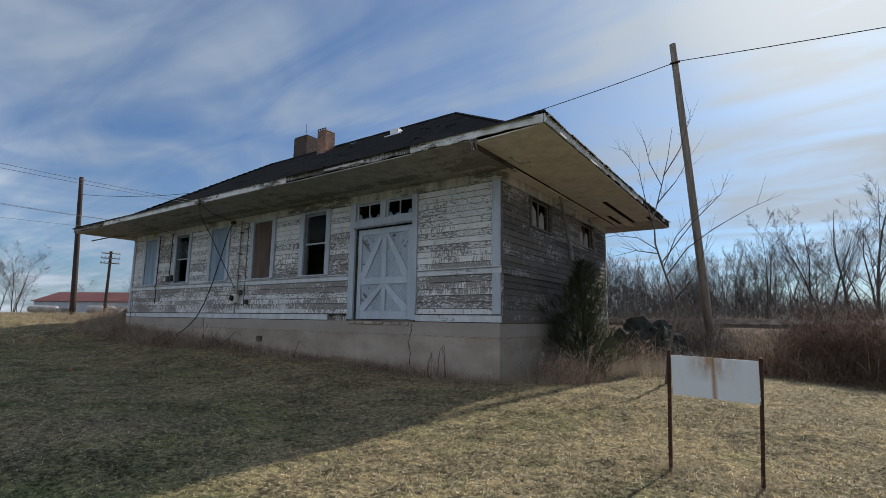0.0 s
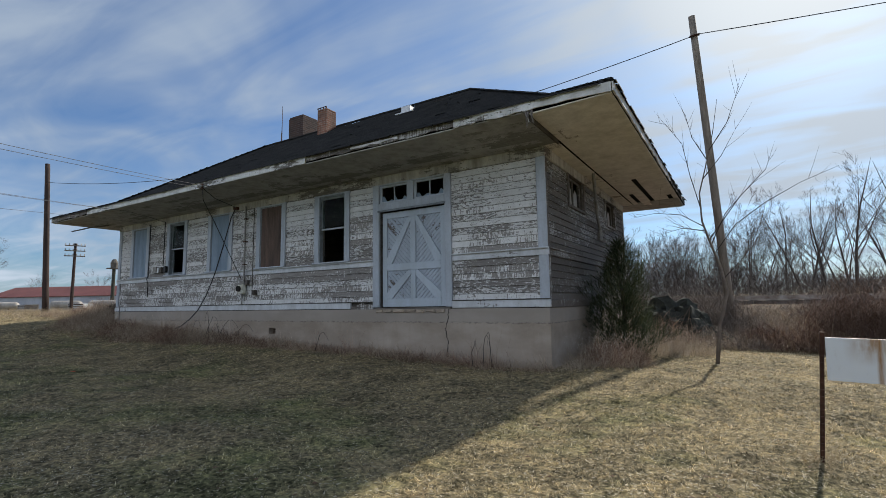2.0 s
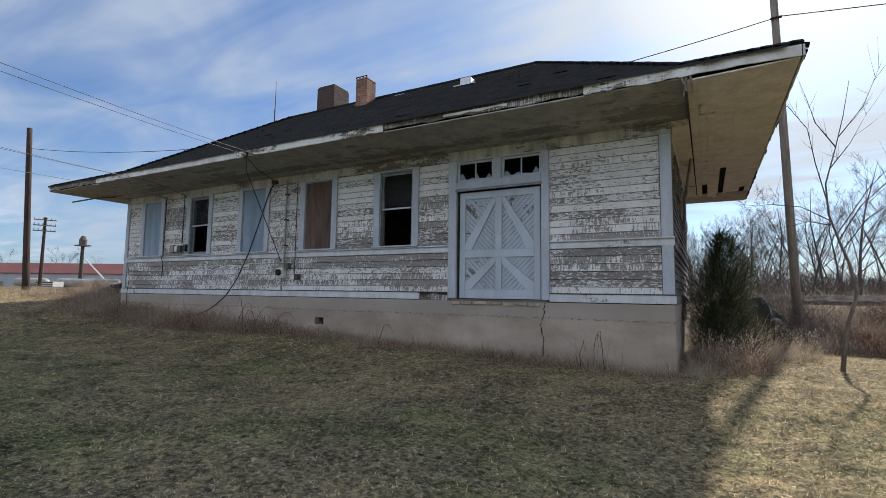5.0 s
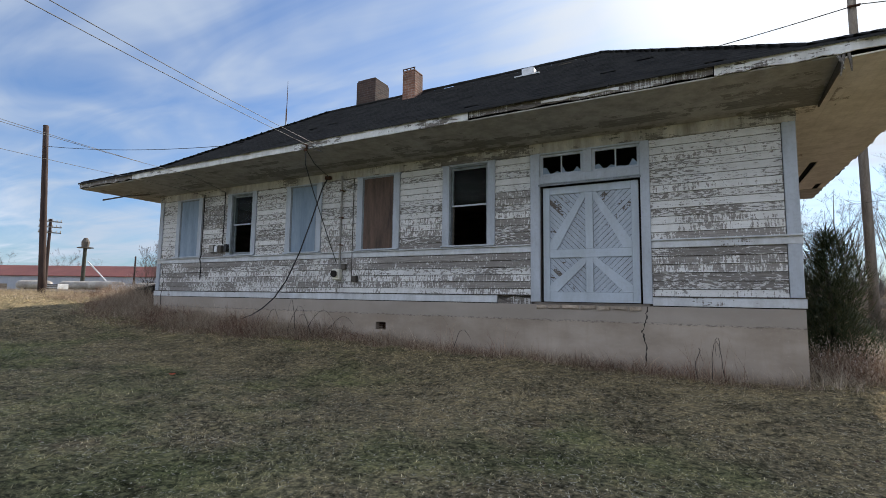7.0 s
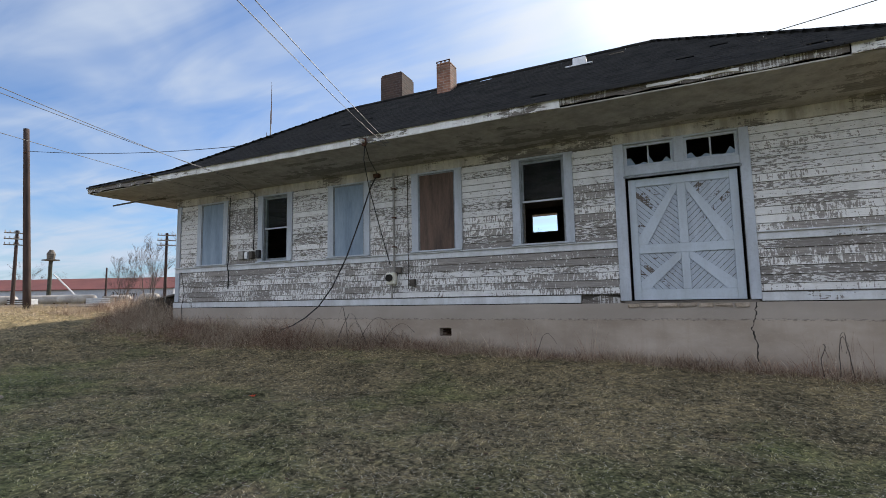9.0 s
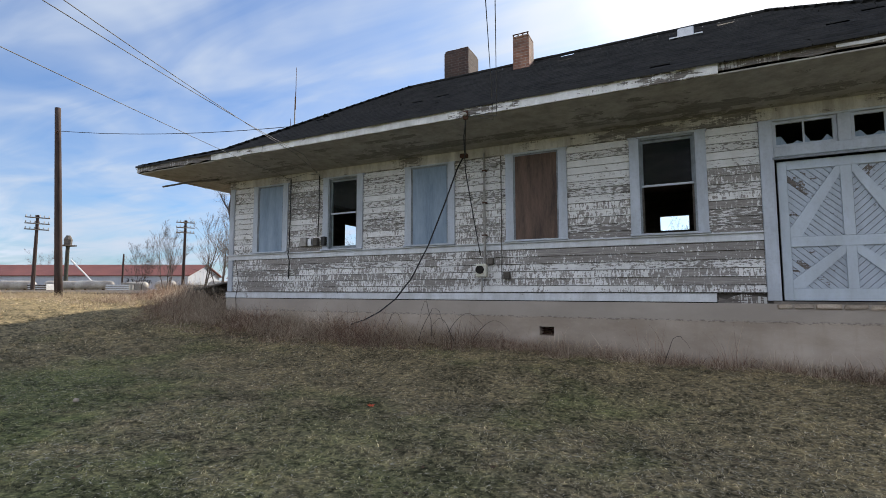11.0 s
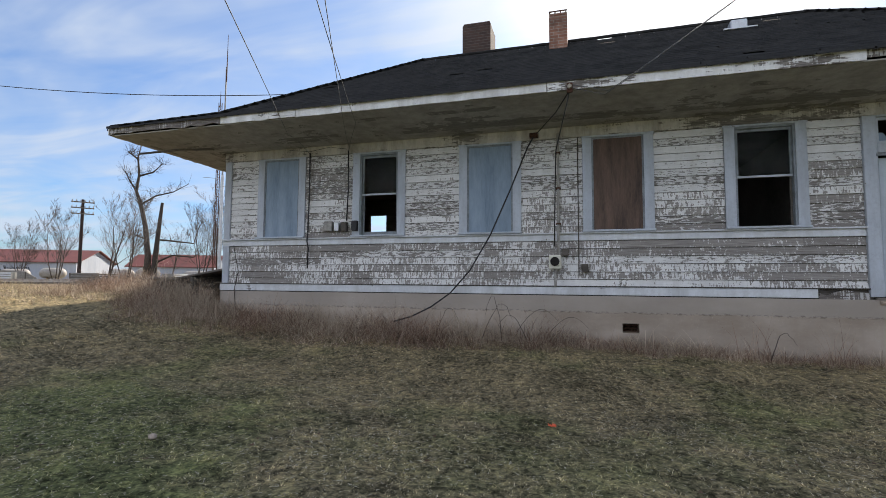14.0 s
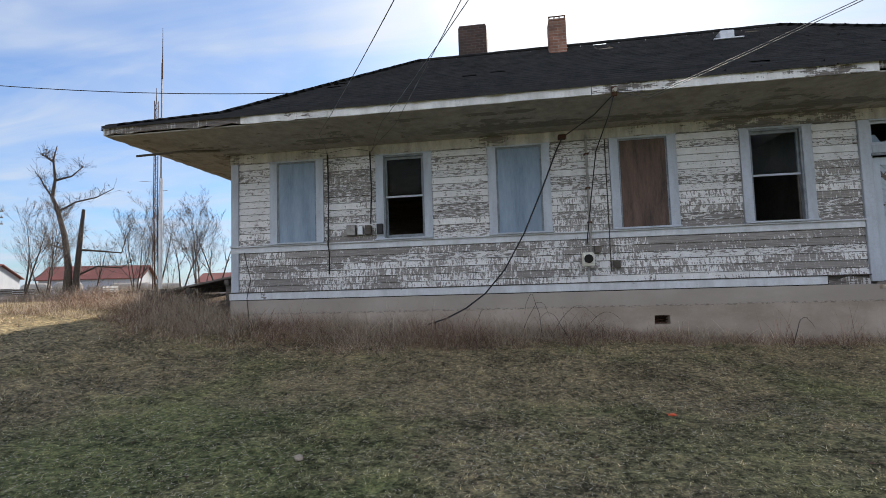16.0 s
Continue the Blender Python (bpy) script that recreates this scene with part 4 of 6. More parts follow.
part("door_track", boxes((DOOR_X[0] - 0.02, DOOR_X[1] + 0.02, Y0 - 0.05, Y0 - 0.02, 3.755, 3.79)), SASH, df, "grey sliding door track")
part("mullion", bevelled(boxes((-6.90, -6.75, Y0 - 0.025, Y0 + 0.10, 3.94, HEAD)), 0.006), TRIM, df)
for a, b in ((DOOR_X[0], -6.90), (-6.75, DOOR_X[1])):
    m = (a + b) / 2
    t = part("transom_light", boxes((a, a + 0.045, Y0 + 0.02, Y0 + 0.06, 3.94, HEAD), (b - 0.045, b, Y0 + 0.02, Y0 + 0.06, 3.94, HEAD), (a + 0.045, b - 0.045, Y0 + 0.02, Y0 + 0.06, 3.94, 3.985), (a + 0.045, b - 0.045, Y0 + 0.02, Y0 + 0.06, HEAD - 0.04, HEAD), (m - 0.012, m + 0.012, Y0 + 0.03, Y0 + 0.05, 3.985, HEAD - 0.04)), TRIM, df)
    rnd = random.Random(int(a * 100))
    for q0, q1 in ((a + 0.045, m - 0.012), (m + 0.012, b - 0.045)):
        bm = bmesh.new()
        top = [(q1 - (q1 - q0) * k / 5, 3.985 + rnd.uniform(0.0, 0.13) * (k in (0, 1, 4, 5)) + 0.008) for k in range(6)]
        plate_xz(bm, [(q0, 3.985), (q1, 3.985)] + top, Y0 + 0.038, Y0 + 0.042)
        part("glass_shard", bm, BLUE_PLY, t, "broken pane remains along the sash")
part("threshold", boxes((DOOR_X[0] - 0.1, DOOR_X[1] + 0.1, Y0 - 0.03, Y0 + 0.12, 1.70, 1.732)), OLDWOOD, df)


# broken masonry under the door
def stone(name, x0, x1, z0, z1, seed, parent):
    rnd = random.Random(seed)
    bm = boxes((x0, x1, Y0 - 0.05, Y0 + 0.05, z0, z1))
    bevelled(bm, 0.015)
    for v in bm.verts:
        v.co += Vector((rnd.uniform(-1, 1) * 0.012, rnd.uniform(-1, 1) * 0.012, rnd.uniform(-1, 1) * 0.010))
    return part(name, bm, STONE, parent)


x = -7.72
for k in range(7):
    wd = (0.20, 0.24, 0.31, 0.28, 0.22, 0.26, 0.2)[k]
    stone("sill_stone", x, x + wd - 0.02, 1.625 + 0.008 * (k % 2), 1.692, k, foundation)
    x += wd

# ---- roof ----
EX0, EX1, EY0, EY1 = -20.32, -2.45, 6.55, 15.95
EZ, KZ, RZ, IN = 4.78, 5.36, 7.66, 1.30
RY, RX0, RX1 = 11.25, -15.62, -7.15


def roof_shell(drop):
    bm = bmesh.new()
    e = [bm.verts.new(p) for p in ((EX0, EY0, EZ - drop), (EX1, EY0, EZ - drop), (EX1, EY1, EZ - drop), (EX0, EY1, EZ - drop))]
    k = [bm.verts.new(p) for p in ((EX0 + IN, EY0 + IN, KZ - drop), (EX1 - IN, EY0 + IN, KZ - drop), (EX1 - IN, EY1 - IN, KZ - drop), (EX0 + IN, EY1 - IN, KZ - drop))]
    r = [bm.verts.new((RX0, RY, RZ - drop)), bm.verts.new((RX1, RY, RZ - drop))]
    for i in range(4):
        bm.faces.new((e[i], e[(i + 1) % 4], k[(i + 1) % 4], k[i]))
    bm.faces.new((k[0], k[1], r[1], r[0])), bm.faces.new((k[2], k[3], r[0], r[1]))
    bm.faces.new((k[1], k[2], r[1])), bm.faces.new((k[3], k[0], r[0]))
    return bm


roof = part("roof", roof_shell(0.03), SHINGLE, depot, "dark weathered asphalt-shingle hip roof with flared eaves")


def slope_z(s):
    return np.where(s < IN, EZ + (KZ - EZ) * s / IN, KZ + (RZ - KZ) * (s - IN) / (RY - EY0 - IN))


def shingles():
    """Courses of tabs on the slopes, each tab a thin lapped piece."""
    rnd = np.random.RandomState(4)
    V, F = [], []
    for side in ("front", "west", "east"):
        s = -0.05
        while s < RY - EY0 - 0.08:
            s1 = s + 0.135
            top = s1 + 0.03
            lo, hi = (EX0, EX1) if side == "front" else (EY0, EY1)
            inset = max(s, 0.0)
            a, b = lo + inset * (RX0 - EX0) / (RY - EY0) - 0.03 * (s < 0), hi - inset * (EX1 - RX1) / (RY - EY0) + 0.03 * (s < 0)
            p = a - rnd.uniform(0, 0.3)
            while p < b:
                q = min(p + 0.30 + rnd.uniform(-0.01, 0.01), b)
                pa = max(p, a)
                if q - pa > 0.05 and rnd.rand() > (0.012 if s > 0.05 else 0.04):
                    sl = s + rnd.uniform(-0.012, 0.008) - (0.02 if s < 0 and rnd.rand() < 0.3 else 0)
                    lift = 0.016 + rnd.uniform(0, 0.008) + (0.02 if rnd.rand() < 0.02 else 0)
                    zl, zt = float(slope_z(max(sl, 0))) + (sl if sl < 0 else 0) * 0.45, float(slope_z(top))
                    quad = [(pa + 0.003, sl, zl + lift), (q - 0.003, sl, zl + lift), (q - 0.003, top, zt - 0.005), (pa + 0.003, top, zt - 0.005),
                            (pa + 0.003, sl, zl - 0.004), (q - 0.003, sl, zl - 0.004)]
                    n = len(V)
                    for u, d, z in quad:
                        V.append((u, EY0 + d, z) if side == "front" else ((EX0 + d, u, z) if side == "west" else (EX1 - d, u, z)))
                    F.append((n, n + 1, n + 2, n + 3) if side != "west" else (n + 3, n + 2, n + 1, n))
                    F.append((n + 4, n + 5, n + 1, n) if side != "west" else (n, n + 1, n + 5, n + 4))
                p = q
            s = s1
    return raw_mesh("shingles", V, F, SHINGLE)


sh = new("shingles", shingles())
sh.parent = roof
tagged(sh, "dark curled asphalt shingles in courses", kind="stuff")
bm = bmesh.new()
for pts in ([(EX0 + IN, EY0 + IN, KZ + 0.03), (RX0, RY, RZ + 0.03)], [(EX1 - IN, EY0 + IN, KZ + 0.03), (RX1, RY, RZ + 0.03)], [(EX0, EY0, EZ + 0.02), (EX0 + IN, EY0 + IN, KZ + 0.03)], [(EX1, EY0, EZ + 0.02), (EX1 - IN, EY0 + IN, KZ + 0.03)], [(RX0, RY, RZ + 0.02), (RX1, RY, RZ + 0.02)]):
    tube(bm, [Vector(pts[0]).lerp(Vector(pts[1]), k / 20) + Vector((0, 0, 0.006 * (k % 2))) for k in range(21)], 0.035, 6)
part("ridge_cap", bm, SHINGLE, roof)

# soffit: boards under the eaves, flat, meeting the frieze
ES = 4.625
bm = bmesh.new()


def soffit_plank(bm, a, b, axis, u0, u1, za, zb):
    pts = []
    for u, z in ((u0, za), (u1, zb)):
        for w in (a, b):
            pts.append((w, u, z) if axis == "x" else (u, w, z))
    lo = [bm.verts.new(p) for p in (pts[0], pts[1], pts[3], pts[2])]
    hi = [bm.verts.new((p[0], p[1], p[2] + 0.02)) for p in (pts[0], pts[1], pts[3], pts[2])]
    bm.faces.new(lo), bm.faces.new(hi[::-1])
    for i in range(4):
        j = (i + 1) % 4
        bm.faces.new((lo[i], hi[i], hi[j], lo[j]))


OV = Y0 - EY0 - 0.02
SEAM = -3.66
soffits = []
for k in range(10):
    f0, f1 = k / 10, (k + 1) / 10 - 0.0012
    z0, z1 = ES + (SOFF + 0.04 - ES) * f0, ES + (SOFF + 0.04 - ES) * f1
    bm = bmesh.new()
    d0, d1 = 0.02 + (OV - 0.02) * f0, 0.02 + (OV - 0.02) * f1
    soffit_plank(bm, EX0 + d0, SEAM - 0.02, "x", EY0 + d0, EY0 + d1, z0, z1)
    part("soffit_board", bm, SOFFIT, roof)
    bm = bmesh.new()
    end = EY1 - d0 - (3.6 if k == 5 else 0) - (1.6 if k == 8 else 0) - (1.8 if k == 1 else 0)
    w0, w1 = (EX1 - 0.02 - SEAM) * f0, (EX1 - 0.02 - SEAM) * f1
    # east boards take the soffit paint with lawn bounce painted in
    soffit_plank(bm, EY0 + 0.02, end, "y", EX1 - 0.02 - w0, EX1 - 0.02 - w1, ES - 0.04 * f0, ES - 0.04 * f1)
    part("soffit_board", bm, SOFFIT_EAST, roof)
    bm = bmesh.new()
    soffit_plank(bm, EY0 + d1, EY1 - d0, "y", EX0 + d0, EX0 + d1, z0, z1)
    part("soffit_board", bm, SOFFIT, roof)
part("seam_board", bevelled(boxes((SEAM - 0.018, SEAM, EY0 + 0.03, Y0 - 0.02, 4.50, 4.66)), 0.004), OLDWOOD, roof, "dark seam board across the soffit")
soffit_plank_end = boxes((X1 + 0.02, SEAM - 0.02, Y0 - 0.02, Y1, 4.545, 4.565))
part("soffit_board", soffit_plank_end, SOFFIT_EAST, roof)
# broken strips hanging from the seam
for k, (dx, l, tw) in enumerate(((-0.05, 0.17, 0.05), (0.0, 0.24, -0.04), (0.045, 0.20, 0.02))):
    strip = bmesh.new()
    tube(strip, [(SEAM + dx, EY0 + 0.01, 4.64), (SEAM + dx + tw * 0.4, EY0 - 0.02, 4.60 - l * 0.3), (SEAM + dx + tw, EY0 + 0.01, 4.62 - l)], [0.02, 0.016, 0.006], 5)
    part("hanging_splinter", strip, BARE_BOARD, roof, "splintered strip hanging from the eave")
# added black sheets that paint the eave hollow dark behind the soffit gaps
for a, b in ((X1, EX1 - 0.05), (EX0 + 0.05, X0)):
    part("eave_void", boxes((a, b, EY0 + 0.05, EY1 - 0.05, 4.70, 4.71)), NEAR_BLACK, roof)


# fascia boards in lengths: sound, rotten and missing
def ragged_board(x0, x1, z0, z1, y0, y1, seed, rag=0.0):
    rnd = random.Random(seed)
    n = max(2, int((x1 - x0) / 0.15))
    low = [(x0 + (x1 - x0) * k / n, z0 + rnd.uniform(0, rag)) for k in range(n + 1)]
    bm = bmesh.new()
    for (xa, za), (xb, zb) in zip(low, low[1:]):
        plate_xz(bm, [(xa, za), (xb, zb), (xb, z1), (xa, z1)], y0, y1)
    bmesh.ops.remove_doubles(bm, verts=list(bm.verts), dist=0.0004)
    return bm


for a, b, m, r in ((-20.30, -17.8, BARE_BOARD, 0.05), (-17.79, -16.3, FASCIA, 0.02), (-16.29, -12.2, FASCIA, 0.008), (-12.19, -8.40, FASCIA, 0.006), (-4.95, -2.46, FASCIA, 0.035)):
    part("fascia_board", ragged_board(a, b, EZ - 0.155, EZ - 0.01, EY0 - 0.022, EY0, int(a * 10), r), m, roof, "white painted fascia board, weathered")
part("fascia_board", ragged_board(-8.39, -4.96, EZ - 0.13, EZ - 0.01, EY0 + 0.005, EY0 + 0.025, 5, 0.03), BARE_BOARD, roof, "bare rotten fascia behind the lost board")
bm = ragged_board(-7.2, -6.1, EZ - 0.10, EZ - 0.05, EY0 - 0.012, EY0 + 0.004, 9, 0.03)
part("fascia_board", bm, FASCIA, roof, "splintered remnant of white fascia")
for a, b, m, r in ((EY0 - 0.02, 9.6, FASCIA, 0.03), (9.62, 12.6, FASCIA, 0.06), (12.7, EY1, NEAR_BLACK, 0.05)):
    bm = ragged_board(a, b, EZ - 0.155, EZ - 0.01, -0.022, 0, int(a * 10), r)
    bmesh.ops.transform(bm, matrix=Matrix.Translation((EX1, 0, 0)) @ pose(0, 0, 0, 0, 0, 90), verts=list(bm.verts))
    part("fascia_board", bm, m, roof)
bm = ragged_board(EY0 - 0.02, EY1, EZ - 0.155, EZ - 0.01, 0, 0.022, 77, 0.02)
bmesh.ops.transform(bm, matrix=Matrix.Translation((EX0, 0, 0)) @ pose(0, 0, 0, 0, 0, 90), verts=list(bm.verts))
part("fascia_board", bm, FASCIA, roof)
part("back_fascia", boxes((EX0, EX1, EY1 - 0.02, EY1, EZ - 0.16, EZ - 0.01)), OLDWOOD, roof)
part("back_soffit", boxes((EX0 + 0.03, EX1 - 0.03, Y1 + 0.02, EY1 - 0.02, 4.60, 4.62)), SOFFIT, roof)

# chimneys and roof vent
def chimney(x0, x1, y0, y1, z0, z1, m, cap, label):
    c = part("chimney", bevelled(boxes((x0, x1, y0, y1, z0, z1)), 0.012), m, depot, label)
    part("chimney_cap", bevelled(boxes((x0 - cap, x1 + cap, y0 - cap, y1 + cap, z1, z1 + 0.06)), 0.015), m, c)
    return c


chimney(-14.63, -13.90, 11.36, 12.10, 7.2, 8.50, BRICK_DARK, -0.02, "squat dark brick chimney, sooty")
c = chimney(-12.40, -12.00, 10.62, 11.06, 6.9, 8.02, BRICK_RED, 0.0, "slender red brick chimney, spalled and patched")
part("cap_rods", boxes(*[(-12.40 + 0.12 * k, -12.37 + 0.12 * k, 10.62, 10.65, 8.08, 8.12) for k in range(4)], (-12.40, -12.0, 10.62, 10.65, 8.12, 8.135)), RUST, c)
v = part("roof_vent", bevelled(boxes((-8.80, -8.50, 10.28, 10.52, 7.02, 7.22)), 0.02), TIN, depot, "small galvanised roof vent")
part("flashing", boxes((-8.95, -8.35, 10.20, 10.26, 6.99, 7.015)), TIN, v)

# ---- grass, weeds and brush ----
def ribbon_mesh(name, base, azim, lean, length, width, curl, segs, material, twist=None):
    """Many thin blades or stems: each a tapering ribbon that leans and curls over."""
    n = len(base)
    dirs = np.stack([np.cos(azim), np.sin(azim)], -1)
    tw = azim + np.pi / 2 if twist is None else twist
    across = np.stack([np.cos(tw), np.sin(tw), np.zeros(n)], -1)
    pts, p, th = [], base.copy(), lean.copy()
    for k in range(segs + 1):
        w = width * (1 - 0.85 * k / segs) / 2
        pts += [p - across * w[:, None], p + across * w[:, None]]
        step = length / segs
        p = p + np.concatenate([dirs * (np.sin(th) * step)[:, None], (np.cos(th) * step)[:, None]], -1)
        th = th + curl / segs
    V = np.stack(pts, 1).reshape(-1, 3)
    m = 2 * (segs + 1)
    o = np.arange(n)[:, None] * m
    F = np.concatenate([o + np.array([[2 * k, 2 * k + 1, 2 * k + 3, 2 * k + 2]]) for k in range(segs)], 0)
    return raw_mesh(name, V, F, material)


def scatter(rng, n, x0, x1, y0, y1):
    x, y = rng.uniform(x0, x1, n), rng.uniform(y0, y1, n)
    free = ~((x > X0 - 0.02) & (x < X1 + 0.03) & (y > Y0 - 0.03) & (y < Y1 + 0.03))
    return x[free], y[free]


def on_ground(x, y, lift=0.0):
    return np.stack([x, y, ground_z(x, y) + lift], -1)


def turf(name, label, n, x0, x1, y0, y1, seed, lo, hi, wide, flat=50, per=13, spread=0.026):
    """Mown turf in small tufts: each tuft a knot of blades that lean out from it, with thin thatch between."""
    rng = np.random.RandomState(seed)
    cx, cy = scatter(rng, n // per, x0, x1, y0, y1)
    k = len(cx) * per
    big = np.repeat(rng.gamma(3.0, 0.33, len(cx)), per)
    a = rng.uniform(0, 2 * np.pi, k)
    r = np.abs(rng.normal(0, spread, k)) * (0.6 + 0.5 * big)
    x, y = np.repeat(cx, per) + r * np.cos(a), np.repeat(cy, per) + r * np.sin(a)
    ln = rng.uniform(lo, hi, k) * np.clip(0.55 + 0.5 * big, 0.5, 1.6)
    me = ribbon_mesh(name, on_ground(x, y, 0.010 * rng.rand(k)), a + rng.normal(0, 0.8, k), np.radians(88 - flat * rng.rand(k) ** 1.4), ln, rng.uniform(0.6, 1.3, k) * wide, np.radians(rng.uniform(-12, 12, k)), 1, BLADES)
    tagged(new(name, me), label, "grass", kind="stuff")


turf("lawn_grass", "short dormant lawn grass, straw with green", 440000, -20, 4.0, 1.2, 8.0, 11, 0.008, 0.026, 0.0068, 48, 9, 0.020)
turf("lawn_grass", "short sunlit dormant lawn grass, straw coloured", 240000, -3.6, 9.0, 3.0, 15.0, 12, 0.010, 0.034, 0.0074, 66, 9, 0.022)
turf("lawn_grass", "rough grass on the rise beside the building", 60000, -32, -18.5, 0.5, 14, 13, 0.03, 0.085, 0.008)


def litter(name, label, n, x0, x1, y0, y1, seed, lo, hi, wide, material):
    """Loose dead blades and scraps lying on the turf."""
    rng = np.random.RandomState(seed)
    x, y = scatter(rng, n, x0, x1, y0, y1)
    dense = np.sin(x * 1.7 + 2 * np.sin(y * 1.1)) * np.sin(y * 2.3 + 1.4 * np.sin(x * 0.9))
    keep = rng.rand(len(x)) < 0.55 + 0.45 * dense
    x, y = x[keep], y[keep]
    k = len(x)
    me = ribbon_mesh(name, on_ground(x, y, 0.012 + 0.02 * rng.rand(k)), rng.uniform(0, 2 * np.pi, k), np.radians(rng.uniform(80, 98, k)), rng.uniform(lo, hi, k), rng.uniform(0.6, 1.4, k) * wide, np.radians(rng.uniform(-30, 30, k)), 2, material)
    tagged(new(name, me), label, "litter", kind="stuff")


litter("thatch", "pale loose thatch lying on the lawn", 80000, -19, 8, 1.4, 8.0, 15, 0.010, 0.042, 0.009, THATCH)
litter("thatch", "pale loose thatch on the sunlit lawn", 24000, -3.5, 8, 8.0, 14.0, 16, 0.014, 0.05, 0.010, THATCH)
litter("dead_leaves", "small brown dead leaves in the grass", 1500, -18, 8, 1.6, 12.0, 17, 0.025, 0.05, 0.035, DEADLEAF)


def weeds(name, label, x, y, seed, hi, material=None, wide=0.006, lean=(3, 40), curl=(10, 95), segs=4, lo=0.35):
    rng = np.random.RandomState(seed)
    k = len(x)
    ln = hi * rng.uniform(lo, 1.0, k) if np.isscalar(hi) else hi * rng.uniform(lo, 1.0, k)
    me = ribbon_mesh(name, on_ground(x, y, -0.01), rng.uniform(0, 2 * np.pi, k), np.radians(rng.uniform(*lean, k)), ln, rng.uniform(0.6, 1.3, k) * wide, np.radians(rng.uniform(*curl, k)), segs, material or WEED, rng.uniform(0, 2 * np.pi, k))
    tagged(new(name, me), label, "weeds", kind="stuff")


TANGLES = []
rng = np.random.RandomState(21)
# along the front wall: tall and thick in the west, thin to the east, in clumps
cx = rng.uniform(-20.6, -3.9, 1350)
cx = cx[rng.rand(1350) < np.interp(-cx, [4, 8, 12, 13.5, 16, 20], [0.40, 0.55, 0.65, 0.9, 1.0, 1.0])]
depth = np.interp(-cx, [4, 9, 13, 17, 20], [0.30, 0.45, 0.85, 1.25, 1.5])
cy = Y0 - 0.06 - depth * rng.rand(len(cx)) ** 1.4
ch = np.interp(-cx, [4, 8, 12, 15, 18, 20], [0.30, 0.34, 0.34, 0.42, 0.48, 0.52]) * np.interp(Y0 - cy, [0, 1.0, 2.2], [1.0, 0.6, 0.45]) * rng.uniform(0.45, 1.25, len(cx))
ch *= np.clip(0.75 + 0.75 * np.sin(cx * 2.3 + 1.3 * np.sin(cx * 0.7)) * np.sin(cx * 5.1 + 2.0) + 0.25 * np.sin(cx * 11.0), 0.22, 1.5)
per = rng.randint(14, 52, len(cx))
x, y, tall = np.repeat(cx, per) + rng.normal(0, 0.07, per.sum()), np.repeat(cy, per) + rng.normal(0, 0.06, per.sum()), np.repeat(ch, per)
y = np.minimum(y, Y0 - 0.04)
pick = rng.rand(len(x)) < 0.58
weeds("foundation_weeds", "dead straw-brown weeds in clumps along the foundation", x[pick], y[pick], 22, tall[pick], WEED, 0.0075, (25, 105), (-110, 150), 6, 0.3)
weeds("foundation_weeds", "dead reddish weeds in clumps along the foundation", x[~pick], y[~pick], 122, tall[~pick], BRUSH, 0.008, (25, 105), (-110, 150), 6, 0.3)
x, y = rng.uniform(-20, -3.9, 9000), Y0 - 0.04 - 0.7 * rng.rand(9000) ** 1.6
weeds("leaf_litter", "flat straw litter at the foot of the wall", x, y, 29, 0.16, STRAW, 0.008, (60, 92), (-10, 20), 2)
rw = random.Random(77)
for k in range(17):
    u = -20.2 + 0.98 * k + rw.uniform(-0.3, 0.3)
    far_west = smooth01((-u - 9.0) / 7.0)
    h = float(0.20 + 0.26 * far_west) * rw.uniform(0.5, 1.35)
    tangle = ("wall_tangle", "matted tangle of dead stems along the foundation", u, Y0 - 0.12 - 0.30 * float(far_west), 0.95, 0.22 + 0.45 * float(far_west), h, int(420 + 900 * float(far_west)), 401 + k, (BRUSH, TANWEED, WEED)[k % 3], 0.0075)
    TANGLES.append(tangle)
# a few tall stalks against the wall
x = np.concatenate([rng.normal(c, 0.14, 26) for c in (-13.1, -5.3, -4.9, -8.3, -9.3, -12.2)])
y = Y0 - 0.06 - 0.25 * rng.rand(len(x))
weeds("dry_stalks", "thin dry stalks against the foundation", x, y, 23, 0.75, BRUSH, 0.006, (0, 12), (0, 70), 6)
# the west rise
x, y = scatter(rng, 34000, -23.5, -18.9, 7.2, 13.5)
keep = rng.rand(len(x)) < 0.35 + 0.65 * (np.sin(x * 1.3 + y) * np.sin(y * 1.7 - 0.6 * x) > -0.2)
weeds("rank_weeds", "rank brown weeds on the rise beside the building", x[keep], y[keep], 24, 0.28 + 0.18 * np.sin(x[keep] * 2.1) * np.sin(y[keep] * 2.6), WEED, 0.0075, (10, 95), (-90, 140), 5)
x, y = scatter(rng, 15000, -33, -21.5, 6.2, 14.5)
keep = np.sin(x * 0.9 + 1.2 * np.sin(y)) * np.sin(y * 1.3 - 0.4 * x) > -0.35
weeds("rank_weeds", "rank brown weeds on the rise beyond the building", x[keep], y[keep], 124, 0.15 + 0.08 * np.sin(x[keep] * 1.6) * np.sin(y[keep] * 2.1), WEED, 0.009, (10, 80), (-60, 120), 4)
x, y = scatter(rng, 36000, -52, -22.0, 3.0, 30)
weeds("straw_grass", "tall pale straw grass on the sunlit rise", x, y, 25, np.interp(y, [3, 6, 10, 30], [0.06, 0.09, 0.10, 0.15]), STRAW, 0.011, (15, 85), (-20, 60), 3)
x, y = scatter(rng, 2600, -35, -29.5, 7.8, 12.0)
weeds("straw_grass", "tall pale straw grass round the pole foot", x, y, 125, 0.42, STRAW, 0.010, (3, 40), (10, 80), 4)
